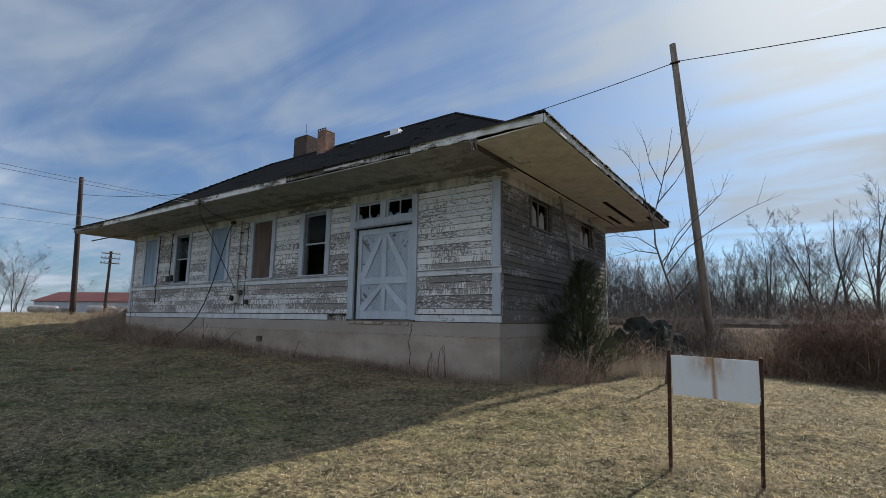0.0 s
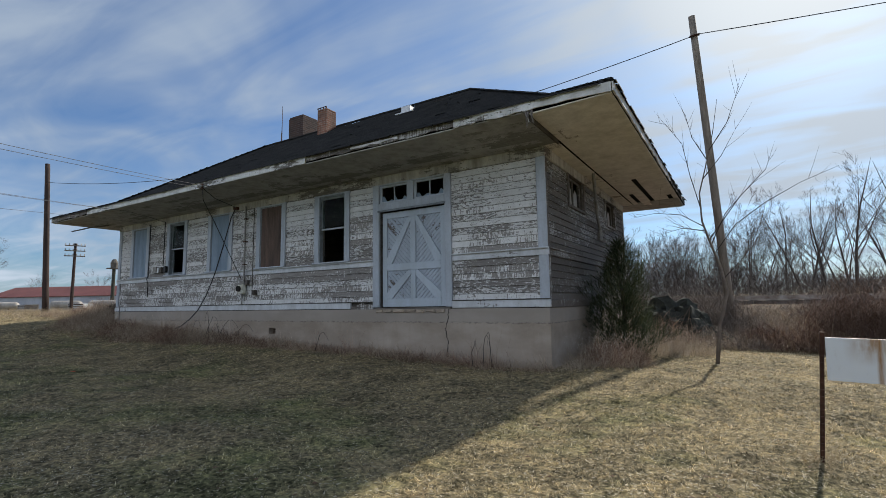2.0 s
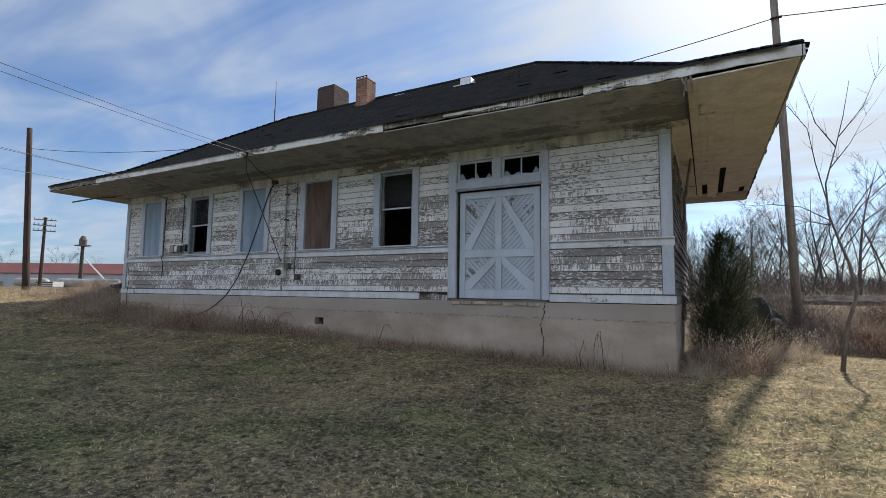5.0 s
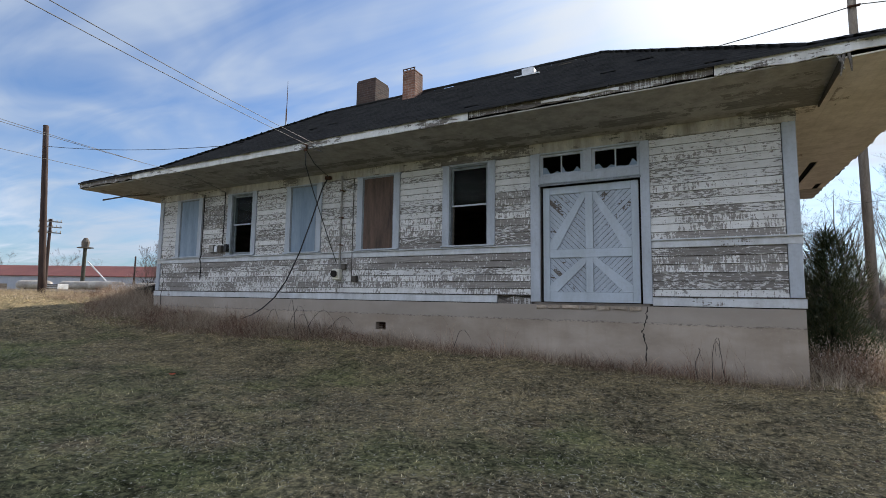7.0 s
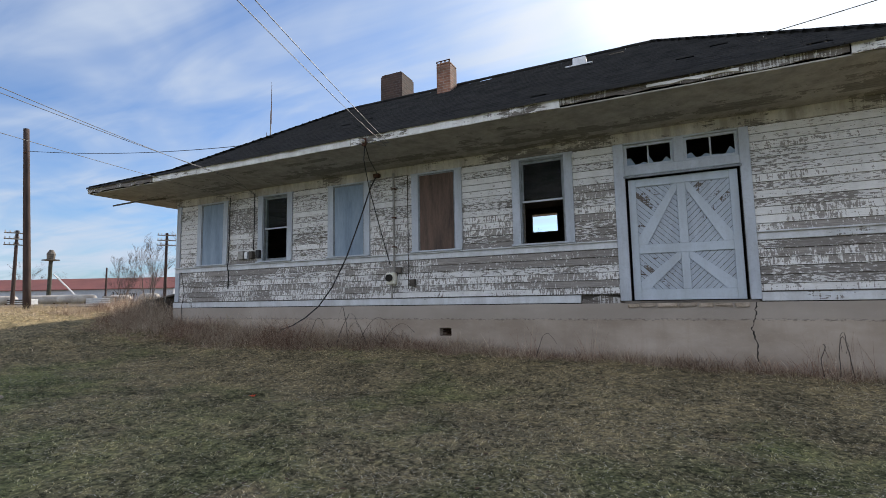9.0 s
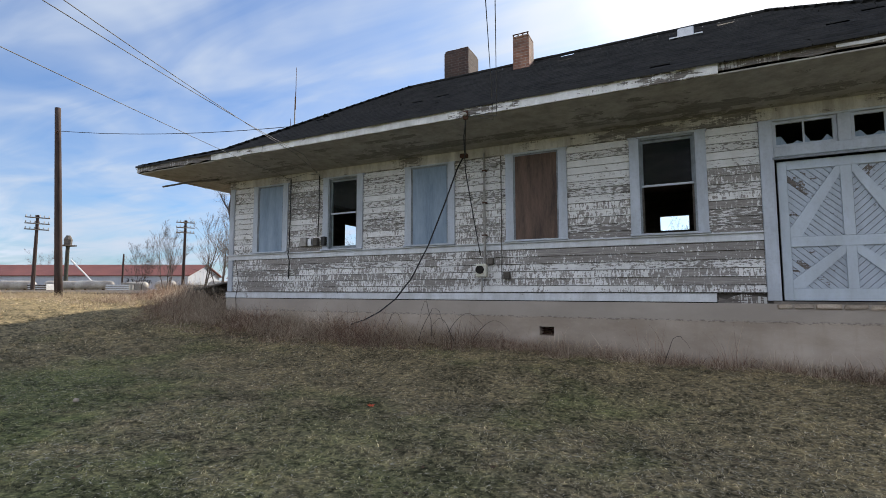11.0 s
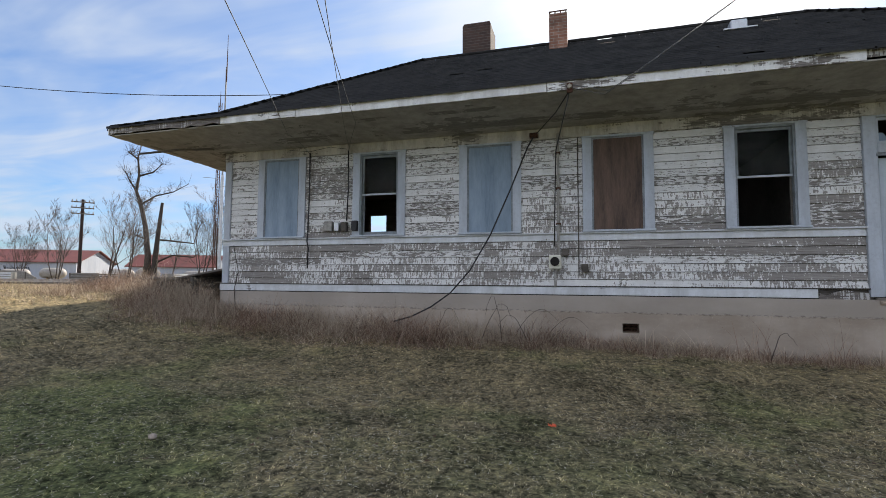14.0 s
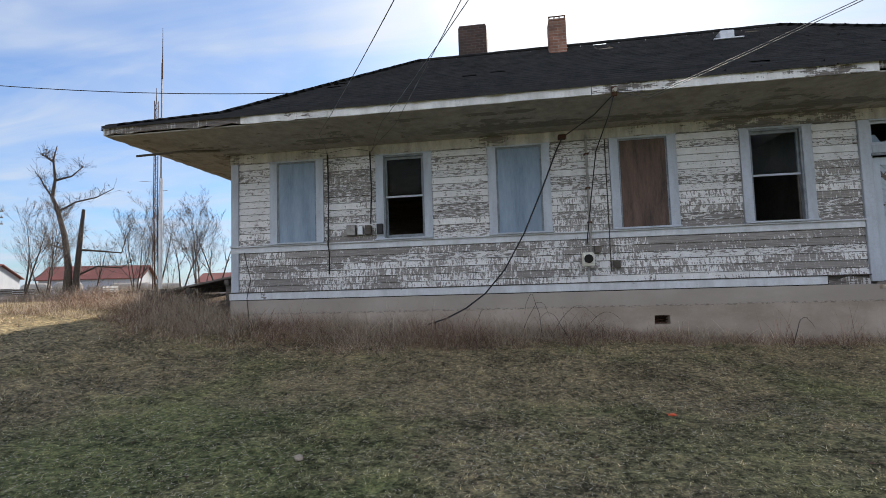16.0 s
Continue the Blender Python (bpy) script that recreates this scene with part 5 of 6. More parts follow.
x, y = scatter(rng, 9000, -120, -45, 5, 70)
weeds("straw_grass", "pale straw grass on the far field", x, y, 26, 0.5, STRAW, 0.035, (2, 45), (10, 70), 2)
# east corner and the bank
x, y = rng.uniform(-3.85, -1.0, 15000), rng.uniform(8.0, 13.2, 15000)
keep = x < -3.35 + 0.42 * (y - 7.9) + 0.35 * np.sin(y * 3)
weeds("corner_weeds", "tan dead weeds at the building corner", x[keep], y[keep], 27, 0.50, TANWEED, 0.008, (5, 85), (-40, 130), 5)
x, y = scatter(rng, 12000, -3.0, 12, 12.2, 15.2)
keep = rng.rand(len(x)) < smooth01((y - np.interp(x, [-3, 0, 4, 12], [11.8, 13.2, 13.6, 13.6])) / 0.9)
weeds("bank_grass", "matted straw at the foot of the bank", x[keep], y[keep], 28, 0.30, TANWEED, 0.011, (62, 98), (-25, 25), 3)


def brush(name, label, cx, cy, rx, ry, h, n, seed, material=BRUSH, wide=0.009, base=None):
    """A mound of tangled arching stems."""
    rng = np.random.RandomState(seed)
    a, r = rng.uniform(0, 2 * np.pi, n), np.sqrt(rng.rand(n))
    x, y = cx + rx * r * np.cos(a), cy + ry * r * np.sin(a)
    top = h * (1 - 0.75 * r ** 2)
    b = on_ground(x, np.where((x > X0 - 0.05) & (x < X1 + 0.05) & (cy < Y0), np.minimum(y, Y0 - 0.05), y), 0.0)
    b[:, 2] += top * rng.uniform(0, 0.55, n)
    ln = top * rng.uniform(0.35, 1.0, n) + 0.15
    me = ribbon_mesh(name, b, rng.uniform(0, 2 * np.pi, n), np.radians(rng.uniform(5, 95, n)), ln, rng.uniform(0.5, 1.3, n) * wide, np.radians(rng.uniform(10, 130, n)), 6, material, rng.uniform(0, 2 * np.pi, n))
    tagged(new(name, me), label, "brush", kind="stuff")


for tangle in TANGLES:
    brush(*tangle)
brush("rank_tangle", "brown tangle of dead stems before the ramp", -20.5, 8.5, 1.7, 0.7, 0.72, 3200, 431, WEED, 0.0075)
brush("rank_tangle", "brown tangle of dead stems on the rise", -22.6, 9.2, 1.5, 1.0, 0.55, 2400, 432, BRUSH, 0.008)


def bramble(name, label, cx, cy, rx, ry, h, n, seed, material):
    """A rounded mass of arching, drooping canes: an uneven dome, hollow and dark below."""
    rng = np.random.RandomState(seed)
    a, u = rng.uniform(0, 2 * np.pi, n), rng.rand(n)
    el = np.arcsin(u ** 0.8)
    rad = (0.80 + 0.16 * np.sin(2 * a + seed) + 0.14 * np.sin(5 * a + 7 * u + seed) + 0.10 * np.sin(9 * a - 11 * u)) * rng.beta(5, 1.2, n)
    x, y = cx + rx * rad * np.cos(el) * np.cos(a), cy + ry * rad * np.cos(el) * np.sin(a)
    b = on_ground(x, y, 0.0)
    b[:, 2] += h * rad * np.sin(el)
    me = ribbon_mesh(name, b, a + rng.normal(0, 1.2, n), np.radians(rng.uniform(35, 140, n)), rng.uniform(0.12, 0.62, n), rng.uniform(0.5, 1.3, n) * 0.010, np.radians(rng.uniform(10, 100, n)), 4, material, rng.uniform(0, 2 * np.pi, n))
    tagged(new(name, me), label, "brush", kind="stuff")


for k, (cx, cy, rx, ry, h, n) in enumerate(((1.75, 13.3, 1.25, 1.1, 1.55, 9000), (1.05, 14.0, 1.1, 0.9, 1.75, 7500), (3.9, 13.9, 1.6, 1.2, 2.0, 9000), (6.0, 14.3, 1.7, 1.2, 2.1, 9000), (0.5, 13.9, 0.8, 0.7, 0.85, 3000), (2.6, 15.0, 1.5, 0.9, 1.25, 6000), (-0.75, 13.6, 0.7, 0.6, 0.55, 1800), (0.9, 15.8, 1.1, 0.8, 0.75, 2500))):
    bramble("bramble_mound", "tangled russet bramble mound on the bank", cx, cy, rx, ry, h, n, 31 + k, RUSSET)
    brush("dead_canes", "pale dead canes through the brambles", cx - 0.3, cy - 0.5, rx * 1.15, ry, h * 0.5, 160, 131 + k, STRAW, 0.008)
    brush("grey_canes", "grey leafless canes through the brambles", cx + 0.2, cy, rx * 1.2, ry, h * 0.95, 220, 231 + k, TWIG, 0.009)
brush("vine_tangle", "grey-brown leafless vine tangle", -1.0, 14.4, 1.1, 0.9, 0.8, 1800, 34, TWIG, 0.010)
brush("vine_tangle", "grey-brown leafless vine tangle", -2.0, 15.2, 1.2, 1.0, 1.4, 2200, 35, TWIG, 0.011)
brush("dark_thicket", "dark leafless thicket over the boulders", -2.7, 12.4, 0.9, 0.8, 0.8, 1300, 36, BRUSH, 0.010)
brush("vine_tangle", "straw-grey leafless vine tangle on the bank", 0.2, 14.6, 1.3, 0.9, 0.6, 1500, 134, TANWEED, 0.010)
brush("low_bramble", "low russet bramble at the foot of the bank", -0.4, 13.3, 1.4, 0.6, 0.45, 1500, 37, RUSSET)
brush("low_bramble", "low russet bramble at the building corner", -3.2, 9.2, 0.6, 0.9, 0.5, 1700, 38)
for k, (cx, cy, rx, ry, h, n, m) in enumerate(((1.6, 16.4, 2.4, 1.3, 0.36, 2600, TWIG), (5.2, 16.2, 2.6, 1.4, 0.40, 3000, RUSSET), (8.6, 15.4, 2.4, 1.6, 0.55, 3000, RUSSET), (-0.6, 15.6, 1.6, 1.0, 0.40, 1500, TANWEED), (-2.4, 16.2, 2.0, 1.2, 0.42, 1500, TWIG), (6.6, 13.9, 1.6, 1.1, 1.25, 4600, RUSSET), (0.1, 13.1, 1.1, 0.7, 0.75, 1700, BRUSH), (-1.7, 12.6, 1.0, 0.5, 0.55, 900, TWIG))):
    brush("bank_thicket", "tangled brown leafless thicket on the bank", cx, cy, rx, ry, h, n, 331 + k, m, 0.011)
for k, (cx, n) in enumerate(((-14, 3200), (0, 4200), (13, 4200), (26, 3600))):
    brush("trackside_hedge", "brown leafless scrub in a row beyond the railway", cx, 30.0, 8.5, 3.0, 2.2, n, 351 + k, FARTWIG, 0.018)
brush("track_scrub", "low grey scrub beside the track", -6, 19.5, 6, 1.2, 0.6, 2600, 39, TWIG, 0.009)
brush("track_scrub", "low grey scrub beside the track", 5, 22.5, 9, 1.4, 0.7, 2600, 40, WEED, 0.012)


# ---- trees ----
def branch_mesh(seed, height, spread, levels, stems=1, lean=0.0, radius=0.11, kids=(5, 8), droop=0.0, upright=0.55, wig=0.14, thin=0.007):
    """Trunk and crown as two lists of tubes: a leafless tree."""
    rnd = random.Random(seed)
    trunk, crown = bmesh.new(), bmesh.new()

    def grow(p, d, length, r, level):
        n = 6 if level == 0 else (4 if level == 1 else 3)
        pts, rad = [p], [r]
        for k in range(n):
            d = (d + Vector((rnd.gauss(0, wig), rnd.gauss(0, wig), rnd.gauss(0.03, 0.08) + (upright * 0.12 if level else 0) - droop))).normalized()
            p = p + d * length / n
            pts.append(p)
            rad.append(max(r * (1 - 0.94 * (k + 1) / n), thin * 0.6))
        tube(trunk if level == 0 else crown, pts, rad, 7 if level == 0 else 3, cap=False)
        if level >= levels:
            return
        m = rnd.randint(*kids) + (4 if level == 0 else 0)
        for j in range(m):
            t = rnd.uniform(0.22 if level == 0 else 0.12, 0.98)
            i = min(int(t * n), n - 1)
            q = pts[i].lerp(pts[i + 1], t * n - i)
            dd = (pts[i + 1] - pts[i]).normalized()
            side = Vector((rnd.gauss(0, 1), rnd.gauss(0, 1), rnd.gauss(0, 0.4))).normalized()
            nd = (dd * (1 - spread) + side * spread + Vector((0, 0, upright * 0.35))).normalized()
            grow(q, nd, length * rnd.uniform(0.36, 0.60) * (1.2 - 0.6 * t), max(r * (1 - 0.8 * t) * 0.5, thin), level + 1)

    for s in range(stems):
        a = 2 * math.pi * s / max(stems, 1) + rnd.uniform(0, 1)
        out = 0.28 if stems > 1 else lean
        grow(Vector((0.15 * math.cos(a) * (stems > 1), 0.15 * math.sin(a) * (stems > 1), -0.15)), Vector((out * math.cos(a), out * math.sin(a), 1)).normalized(), height * rnd.uniform(0.8, 1.0) * 0.72, radius * rnd.uniform(0.8, 1.1), 0)
    return trunk, crown


def bare_tree(name, label, seed, **kw):
    t, c = branch_mesh(seed, **kw)
    ob = thing(name, label, "tree", "bare woodland trees" if name == "bare_tree" else "")
    part("trunk", t, BARK, ob, smooth=True)
    part("crown", c, FARTWIG if name == "bare_tree" else TWIG, ob)
    return ob


W = "leafless grey deciduous tree with fine twigs"
kinds = [bare_tree("bare_tree", W, 51, height=15, spread=0.50, levels=4, radius=0.14, kids=(3, 5), upright=0.40, wig=0.06, thin=0.0065),
         bare_tree("bare_tree", W, 52, height=13, spread=0.48, levels=4, stems=2, radius=0.10, kids=(3, 4), upright=0.45, wig=0.06, thin=0.0065),
         bare_tree("bare_tree", W, 53, height=10.5, spread=0.52, levels=4, stems=2, radius=0.085, kids=(4, 5), upright=0.35, wig=0.09, thin=0.0065),
         bare_tree("bare_tree", W, 54, height=9, spread=0.44, levels=3, stems=4, radius=0.055, kids=(5, 7), upright=0.4, wig=0.08, thin=0.007)]
rnd = random.Random(8)
spots = []
for k in range(40):
    spots.append((2.5 + 0.72 * k + rnd.uniform(-0.7, 0.7), rnd.uniform(39, 52), rnd.choice([0, 0, 1]), rnd.uniform(0.85, 1.1)))
for k in range(24):
    spots.append((-20.0 + 1.0 * k + rnd.uniform(-0.7, 0.7), rnd.uniform(40, 60), rnd.choice([1, 2, 3, 3]), rnd.uniform(0.75, 1.0)))
for k in range(10):
    spots.append((-24.0 + 4.5 * k + rnd.uniform(-2, 2), rnd.uniform(66, 80), rnd.choice([1, 2]), rnd.uniform(0.8, 1.1)))
west = [(48.0, 58, 3, 1.35), (49.5, 56, 1, 0.95), (44.3, 70, 1, 0.9), (41.0, 52, 3, 1.2), (39.0, 46, 2, 0.95), (37.0, 50, 1, 0.85), (35.2, 44, 3, 1.1), (53.8, 72, 3, 1.3), (33.5, 55, 1, 1.0), (56.5, 80, 3, 1.1),
        (74.5, 120, 0, 0.85), (77, 95, 2, 1.0), (80.5, 92, 0, 0.72), (70, 170, 2, 1.2), (63, 180, 1, 1.2), (59, 185, 2, 1.2), (47, 150, 2, 1.1), (38, 120, 2, 1.2)]
spots += [(-97.0, 23.7, 2, 1.25), (-93.0, 21.0, 2, 1.0), (-150, 62, 2, 1.2), (-120, 30, 2, 0.9)]
for az, dist, kind, size in west:
    spots.append((-13.4 - dist * math.sin(radians(az)), -0.7 + dist * math.cos(radians(az)), kind, size))
used = set()
for x, y, kind, size in spots:
    m = pose(x, y, gz(x, y), 0, 0, rnd.uniform(0, 360)) @ Matrix.Diagonal((size, size, size, 1))
    if kind not in used:
        used.add(kind)
        kinds[kind].matrix_basis = m
    else:
        ob = copy_thing(kinds[kind], m)
        ob.matrix_basis = m

# low undergrowth of the wood, and a hedge of scrub far to the west
brush("wood_undergrowth", "dense brown undergrowth of the leafless wood", -6, 47, 17, 5, 4.6, 9000, 61, FARTWIG, 0.055)
brush("wood_undergrowth", "dense brown undergrowth of the leafless wood", 19, 45, 16, 5, 4.6, 9000, 62, FARTWIG, 0.055)

# slender sapling before the pole
sap = thing("sapling", "slender leafless sapling with long arching twigs", "tree", at=pose(-1.62, 10.0, gz(-1.62, 10.0) + 0.03) @ Matrix.Diagonal((0.92, 0.92, 0.88, 1)))
stem = [Vector(q) for q in ((0, 0, -0.1), (0.09, 0, 0.72), (0.27, -0.03, 1.42), (0.18, -0.05, 1.95), (0.08, -0.05, 2.3), (-0.07, -0.04, 2.9), (-0.08, 0.0, 3.5), (0.10, 0.03, 4.2), (0.24, 0.05, 4.8), (0.36, 0.05, 5.5))]
part("trunk", tubes((stem, [0.040, 0.035, 0.030, 0.026, 0.023, 0.018, 0.014, 0.010, 0.007, 0.004]), sides=7), TWIG, sap, smooth=True)
rs = random.Random(19)
limbs = [[(0.10, 0, 2.2), (0.5, 0.15, 2.8), (1.0, 0.25, 3.2), (1.6, 0.3, 3.55), (2.2, 0.35, 3.8)], [(0.06, 0, 2.4), (0.35, -0.2, 3.0), (0.8, -0.3, 3.5), (1.35, -0.4, 3.85)],
         [(-0.06, 0, 2.8), (-0.45, 0.1, 3.1), (-0.95, 0.15, 3.2), (-1.45, 0.2, 3.15)], [(-0.08, 0, 3.2), (-0.22, -0.05, 3.9), (-0.32, -0.1, 4.6), (-0.60, -0.1, 5.1), (-0.95, 0, 5.3)],
         [(0.0, 0, 3.8), (0.35, 0.2, 4.3), (0.65, 0.35, 4.9)], [(0.10, 0, 4.2), (-0.15, 0.2, 4.8), (-0.25, 0.3, 5.4)], [(0.15, 0, 4.4), (0.5, -0.1, 4.9), (0.75, -0.15, 5.6)],
         [(0.24, 0, 1.7), (0.6, -0.2, 2.1), (0.9, -0.4, 2.7)], [(-0.05, 0, 2.7), (-0.4, -0.3, 2.75), (-0.9, -0.5, 2.6)], [(0.03, 0, 2.5), (0.6, 0.4, 3.4), (1.1, 0.7, 4.0), (1.3, 0.8, 4.6)]]
for L in limbs:
    path = [Vector(q) for q in L]
    n = len(path)
    bm = tubes((path, [0.013 * (1 - 0.86 * k / (n - 1)) for k in range(n)]), sides=4)
    limb = part("branch", bm, BARK, sap)
    for m in range(9):
        j = rs.randrange(0, n - 1)
        q = path[j].lerp(path[j + 1], rs.uniform(0.2, 1))
        d = (path[j + 1] - path[j]).normalized()
        d2 = (d + Vector((rs.gauss(0, 0.6), rs.gauss(0, 0.6), rs.gauss(0.35, 0.4)))).normalized()
        l2 = rs.uniform(0.2, 0.6)
        part("twig", tubes(([q, q + d2 * l2 * 0.5 + Vector((0, 0, 0.02)), q + d2 * l2 + Vector((0, 0, 0.07))], [0.004, 0.003, 0.0015]), sides=3), TWIG, limb)

# dead tree with a broken second stem
dead = thing("dead_tree", "large dead tree with broken limbs and a snapped stem", "tree", at=pose(-60.5, 44.1, gz(-60.5, 44.1), 0, 0, 40))
rt = random.Random(5)
part("trunk", tubes(([(0, 0, -0.2), (0.1, 0, 3), (-0.3, 0, 6.5), (-0.9, 0, 9.2), (-1.4, 0.1, 10.6), (-1.2, 0.2, 12.5), (-1.4, 0.2, 14.6), (-1.1, 0.2, 16.2)], [0.46, 0.34, 0.27, 0.22, 0.18, 0.14, 0.09, 0.04]), sides=9), BARK, dead, smooth=True)
part("snapped_stem", tubes(([(0.7, 0, -0.2), (0.85, 0, 3.0), (1.05, 0.1, 6.2), (1.3, 0.1, 9.4)], [0.38, 0.30, 0.24, 0.16]), sides=9), BARK, dead)
for a, path in enumerate(([(-0.9, 0, 9.0), (0.6, 0.2, 10.2), (2.4, 0.1, 10.8), (4.0, 0, 11.9)], [(-1.4, 0, 10.6), (-2.1, 0, 11.8), (-2.6, 0, 12.9)], [(-0.6, 0, 8.0), (-1.2, 0, 9.4)], [(1.0, 0, 5.0), (2.6, 0.3, 4.9), (4.8, 0.2, 4.7), (5.2, 0.2, 6.4), (5.8, 0.1, 7.8)],
                          [(0.8, 0, 2.2), (2.6, 0, 3.2), (4.8, 0, 3.0), (6.0, 0.1, 4.0)], [(-0.2, 0, 5.0), (-1.6, 0, 5.6), (-2.2, 0.2, 4.6)], [(-1.2, 0.2, 12.4), (0.2, 0.2, 13.0), (1.2, 0.3, 14.2)], [(-1.4, 0.2, 14.4), (-2.4, 0.2, 15.2)])):
    bm = bmesh.new()
    tube(bm, path, [0.12 * (1 - 0.75 * k / (len(path) - 1)) for k in range(len(path))], 6)
    for k in range(46):
        i = rt.randrange(len(path) - 1)
        q = Vector(path[i]).lerp(Vector(path[i + 1]), rt.random())
        d = Vector((rt.gauss(0, 1), rt.gauss(0, 1), rt.gauss(0.6, 0.6))).normalized()
        w = rt.uniform(0.5, 1.5)
        e = q + d * w + Vector((0, 0, 0.25))
        tube(bm, [q, q + d * w * 0.5, e], [0.018, 0.012, 0.007], 3)
        for h in range(3):
            side = (d + Vector((rt.gauss(0, 0.7), rt.gauss(0, 0.7), rt.gauss(0.2, 0.5)))).normalized()
            g = q.lerp(e, rt.uniform(0.3, 0.9))
            tube(bm, [g, g + side * rt.uniform(0.3, 0.8)], [0.009, 0.006], 3)
    part("limb", bm, BARK, dead)

# cedar by the end wall
cedar = thing("cedar_shrub", "dark green juniper shrub against the end wall", "shrub", at=pose(-3.24, 10.3, gz(-3.24, 10.3)))
part("trunk", tubes(([(0, 0, -0.1), (0.03, 0, 0.9), (-0.08, 0.05, 2.2)], [0.06, 0.045, 0.015])), BARK, cedar)
rng = np.random.RandomState(71)
n = 17000
t = rng.beta(0.95, 1.5, n)
a = rng.uniform(0, 2 * np.pi, n)
lobes = 0.68 + 0.50 * np.sin(3 * a + 5 * t) * np.sin(13 * t + 2 * a) + 0.26 * np.sin(7 * a - 19 * t) * np.sin(23 * t)
rr = (0.98 * (1 - t) ** 0.52 * np.clip(t * 7 + 0.35, 0, 1)) * lobes * rng.beta(3, 1.2, n)
b = np.stack([np.maximum(rr * np.cos(a) * 0.95, -0.64), rr * np.sin(a) * 1.2, 0.04 + 2.3 * t + 0.18 * np.sin(2 * a) * (1 - t)], -1)
me = ribbon_mesh("foliage", b, a + rng.normal(0, 0.7, n), np.radians(rng.uniform(25, 115, n)), rng.uniform(0.06, 0.26, n), rng.uniform(0.006, 0.020, n), np.radians(rng.uniform(-50, 30, n)), 2, CEDAR, rng.uniform(0, 2 * np.pi, n))
ob = new("foliage", me)
ob.parent = cedar

# scrub along the far side of the railway, and pale seed heads at the corner
rng = np.random.RandomState(81)
x, y = rng.uniform(-30, 30, 22000), rng.uniform(22.4, 36, 22000)
weeds("trackside_weeds", "brown dead weeds beyond the railway", x, y, 82, 0.5 + 0.25 * np.sin(x * 0.9) * np.sin(y * 0.7), WEED, 0.03, (2, 45), (0, 80), 3)
x, y = rng.uniform(-4, 9, 7000), rng.uniform(14.6, 18.2, 7000)
weeds("trackside_weeds", "brown dead weeds on the bank crest", x, y, 83, 0.28 + 0.12 * np.sin(x * 1.7), RUSSET, 0.012, (15, 85), (0, 90), 3)
n = 4200
x, y = rng.uniform(-3.8, -1.3, n), rng.uniform(8.1, 12.0, n)
keep = x < -3.5 + 0.42 * (y - 7.9) + 0.3
b = on_ground(x, y, 0.0)
b[:, 2] += rng.uniform(0.12, 0.55, n)
b = b[keep]
k = len(b)
me = ribbon_mesh("seed_heads", b, rng.uniform(0, 6.28, k), np.radians(rng.uniform(0, 90, k)), rng.uniform(0.015, 0.04, k), rng.uniform(0.007, 0.015, k), np.zeros(k), 1, FLUFF, rng.uniform(0, 6.28, k))
tagged(new("seed_heads", me), "pale fluffy seed heads of dead weeds", "weeds", kind="stuff")

# arching bramble canes against the wall
rs = random.Random(33)
for k, (x, h, run) in enumerate(((-13.35, 0.62, 0.5), (-13.0, 0.75, -0.28), (-12.85, 0.55, 0.75), (-12.6, 0.45, -0.5), (-12.35, 0.42, 0.7), (-14.2, 0.5, 0.4), (-9.2, 0.4, 0.35), (-5.1, 0.55, 0.12), (-4.95, 0.6, -0.1), (-5.3, 0.45, 0.1))):
    y = Y0 - rs.uniform(0.12, 0.4)
    z = gz(x, y)
    pts = [(x + run * f + rs.gauss(0, 0.012), y + 0.05 * f, z + h * math.sin(math.pi * min(f * 0.78 + 0.02, 1)) * 1.05) for f in (i / 9 for i in range(10))]
    cane = part("bramble_cane", tubes((pts, [0.007 - 0.0005 * i for i in range(10)]), sides=4), BARK, None, "dead arching bramble cane by the wall")
    tagged(cane, category="plant", group="bramble canes by the wall")

# mossy rubble heap by the thicket
for k, (x, y, r, sz) in enumerate(((-2.95, 13.2, 0.62, 1.05), (-2.35, 13.35, 0.52, 0.95), (-2.75, 14.0, 0.80, 1.05), (-1.75, 13.3, 0.34, 0.8))):
    ob = thing("boulder", "dark mossy boulder half hidden by dead brush", "boulder", "rubble heap", at=pose(x, y, gz(x, y), 0, 0, 70 * k))
    bm = bmesh.new()
    bmesh.ops.create_icosphere(bm, subdivisions=4, radius=r)
    for v in bm.verts:
        v.co = v.co * (1 + 0.30 * noise.noise(v.co * 2.2 + Vector((9.0 * k, 0, 0))) + 0.22 * noise.noise(v.co * 5 + Vector((0, 4.0 * k, 0))) + 0.20 * noise.noise(v.co * 9) + 0.12 * noise.noise(v.co * 17))
        v.co.z = v.co.z * sz + 0.25 * r
    part("rock", bm, MOSSROCK, ob)

# ---- poles and wires ----
def pole(name, label, foot, top, r0, r1, m=POLE, group=""):
    ob = thing(name, label, "utility pole", group)
    part("shaft", tubes(([Vector(foot).lerp(Vector(top), k / 6) for k in range(7)], [r0 + (r1 - r0) * k / 6 for k in range(7)]), sides=10), m, ob, smooth=True)
    return ob


PR_FOOT, PR_TOP = (-1.45, 15.45, 1.2), (-1.78, 14.15, 9.5)
pr = pole("utility_pole", "weathered leaning wooden utility pole", PR_FOOT, PR_TOP, 0.115, 0.085)
part("wire_clamp", bevelled(boxes((-1.87, -1.62, 14.10, 14.19, 8.92, 8.95)), 0.006), RUST, pr)
PL_TOP = (-32.3, 10.25, 9.57)
pl = pole("utility_pole", "tall dark creosoted wooden utility pole", (-31.55, 10.4, 1.4), PL_TOP, 0.15, 0.11, DARK_POLE)
part("insulator_pin", tubes(([(-32.2, 10.2, 8.45), (-31.95, 10.15, 8.5)], 0.03)), RUST, pl)


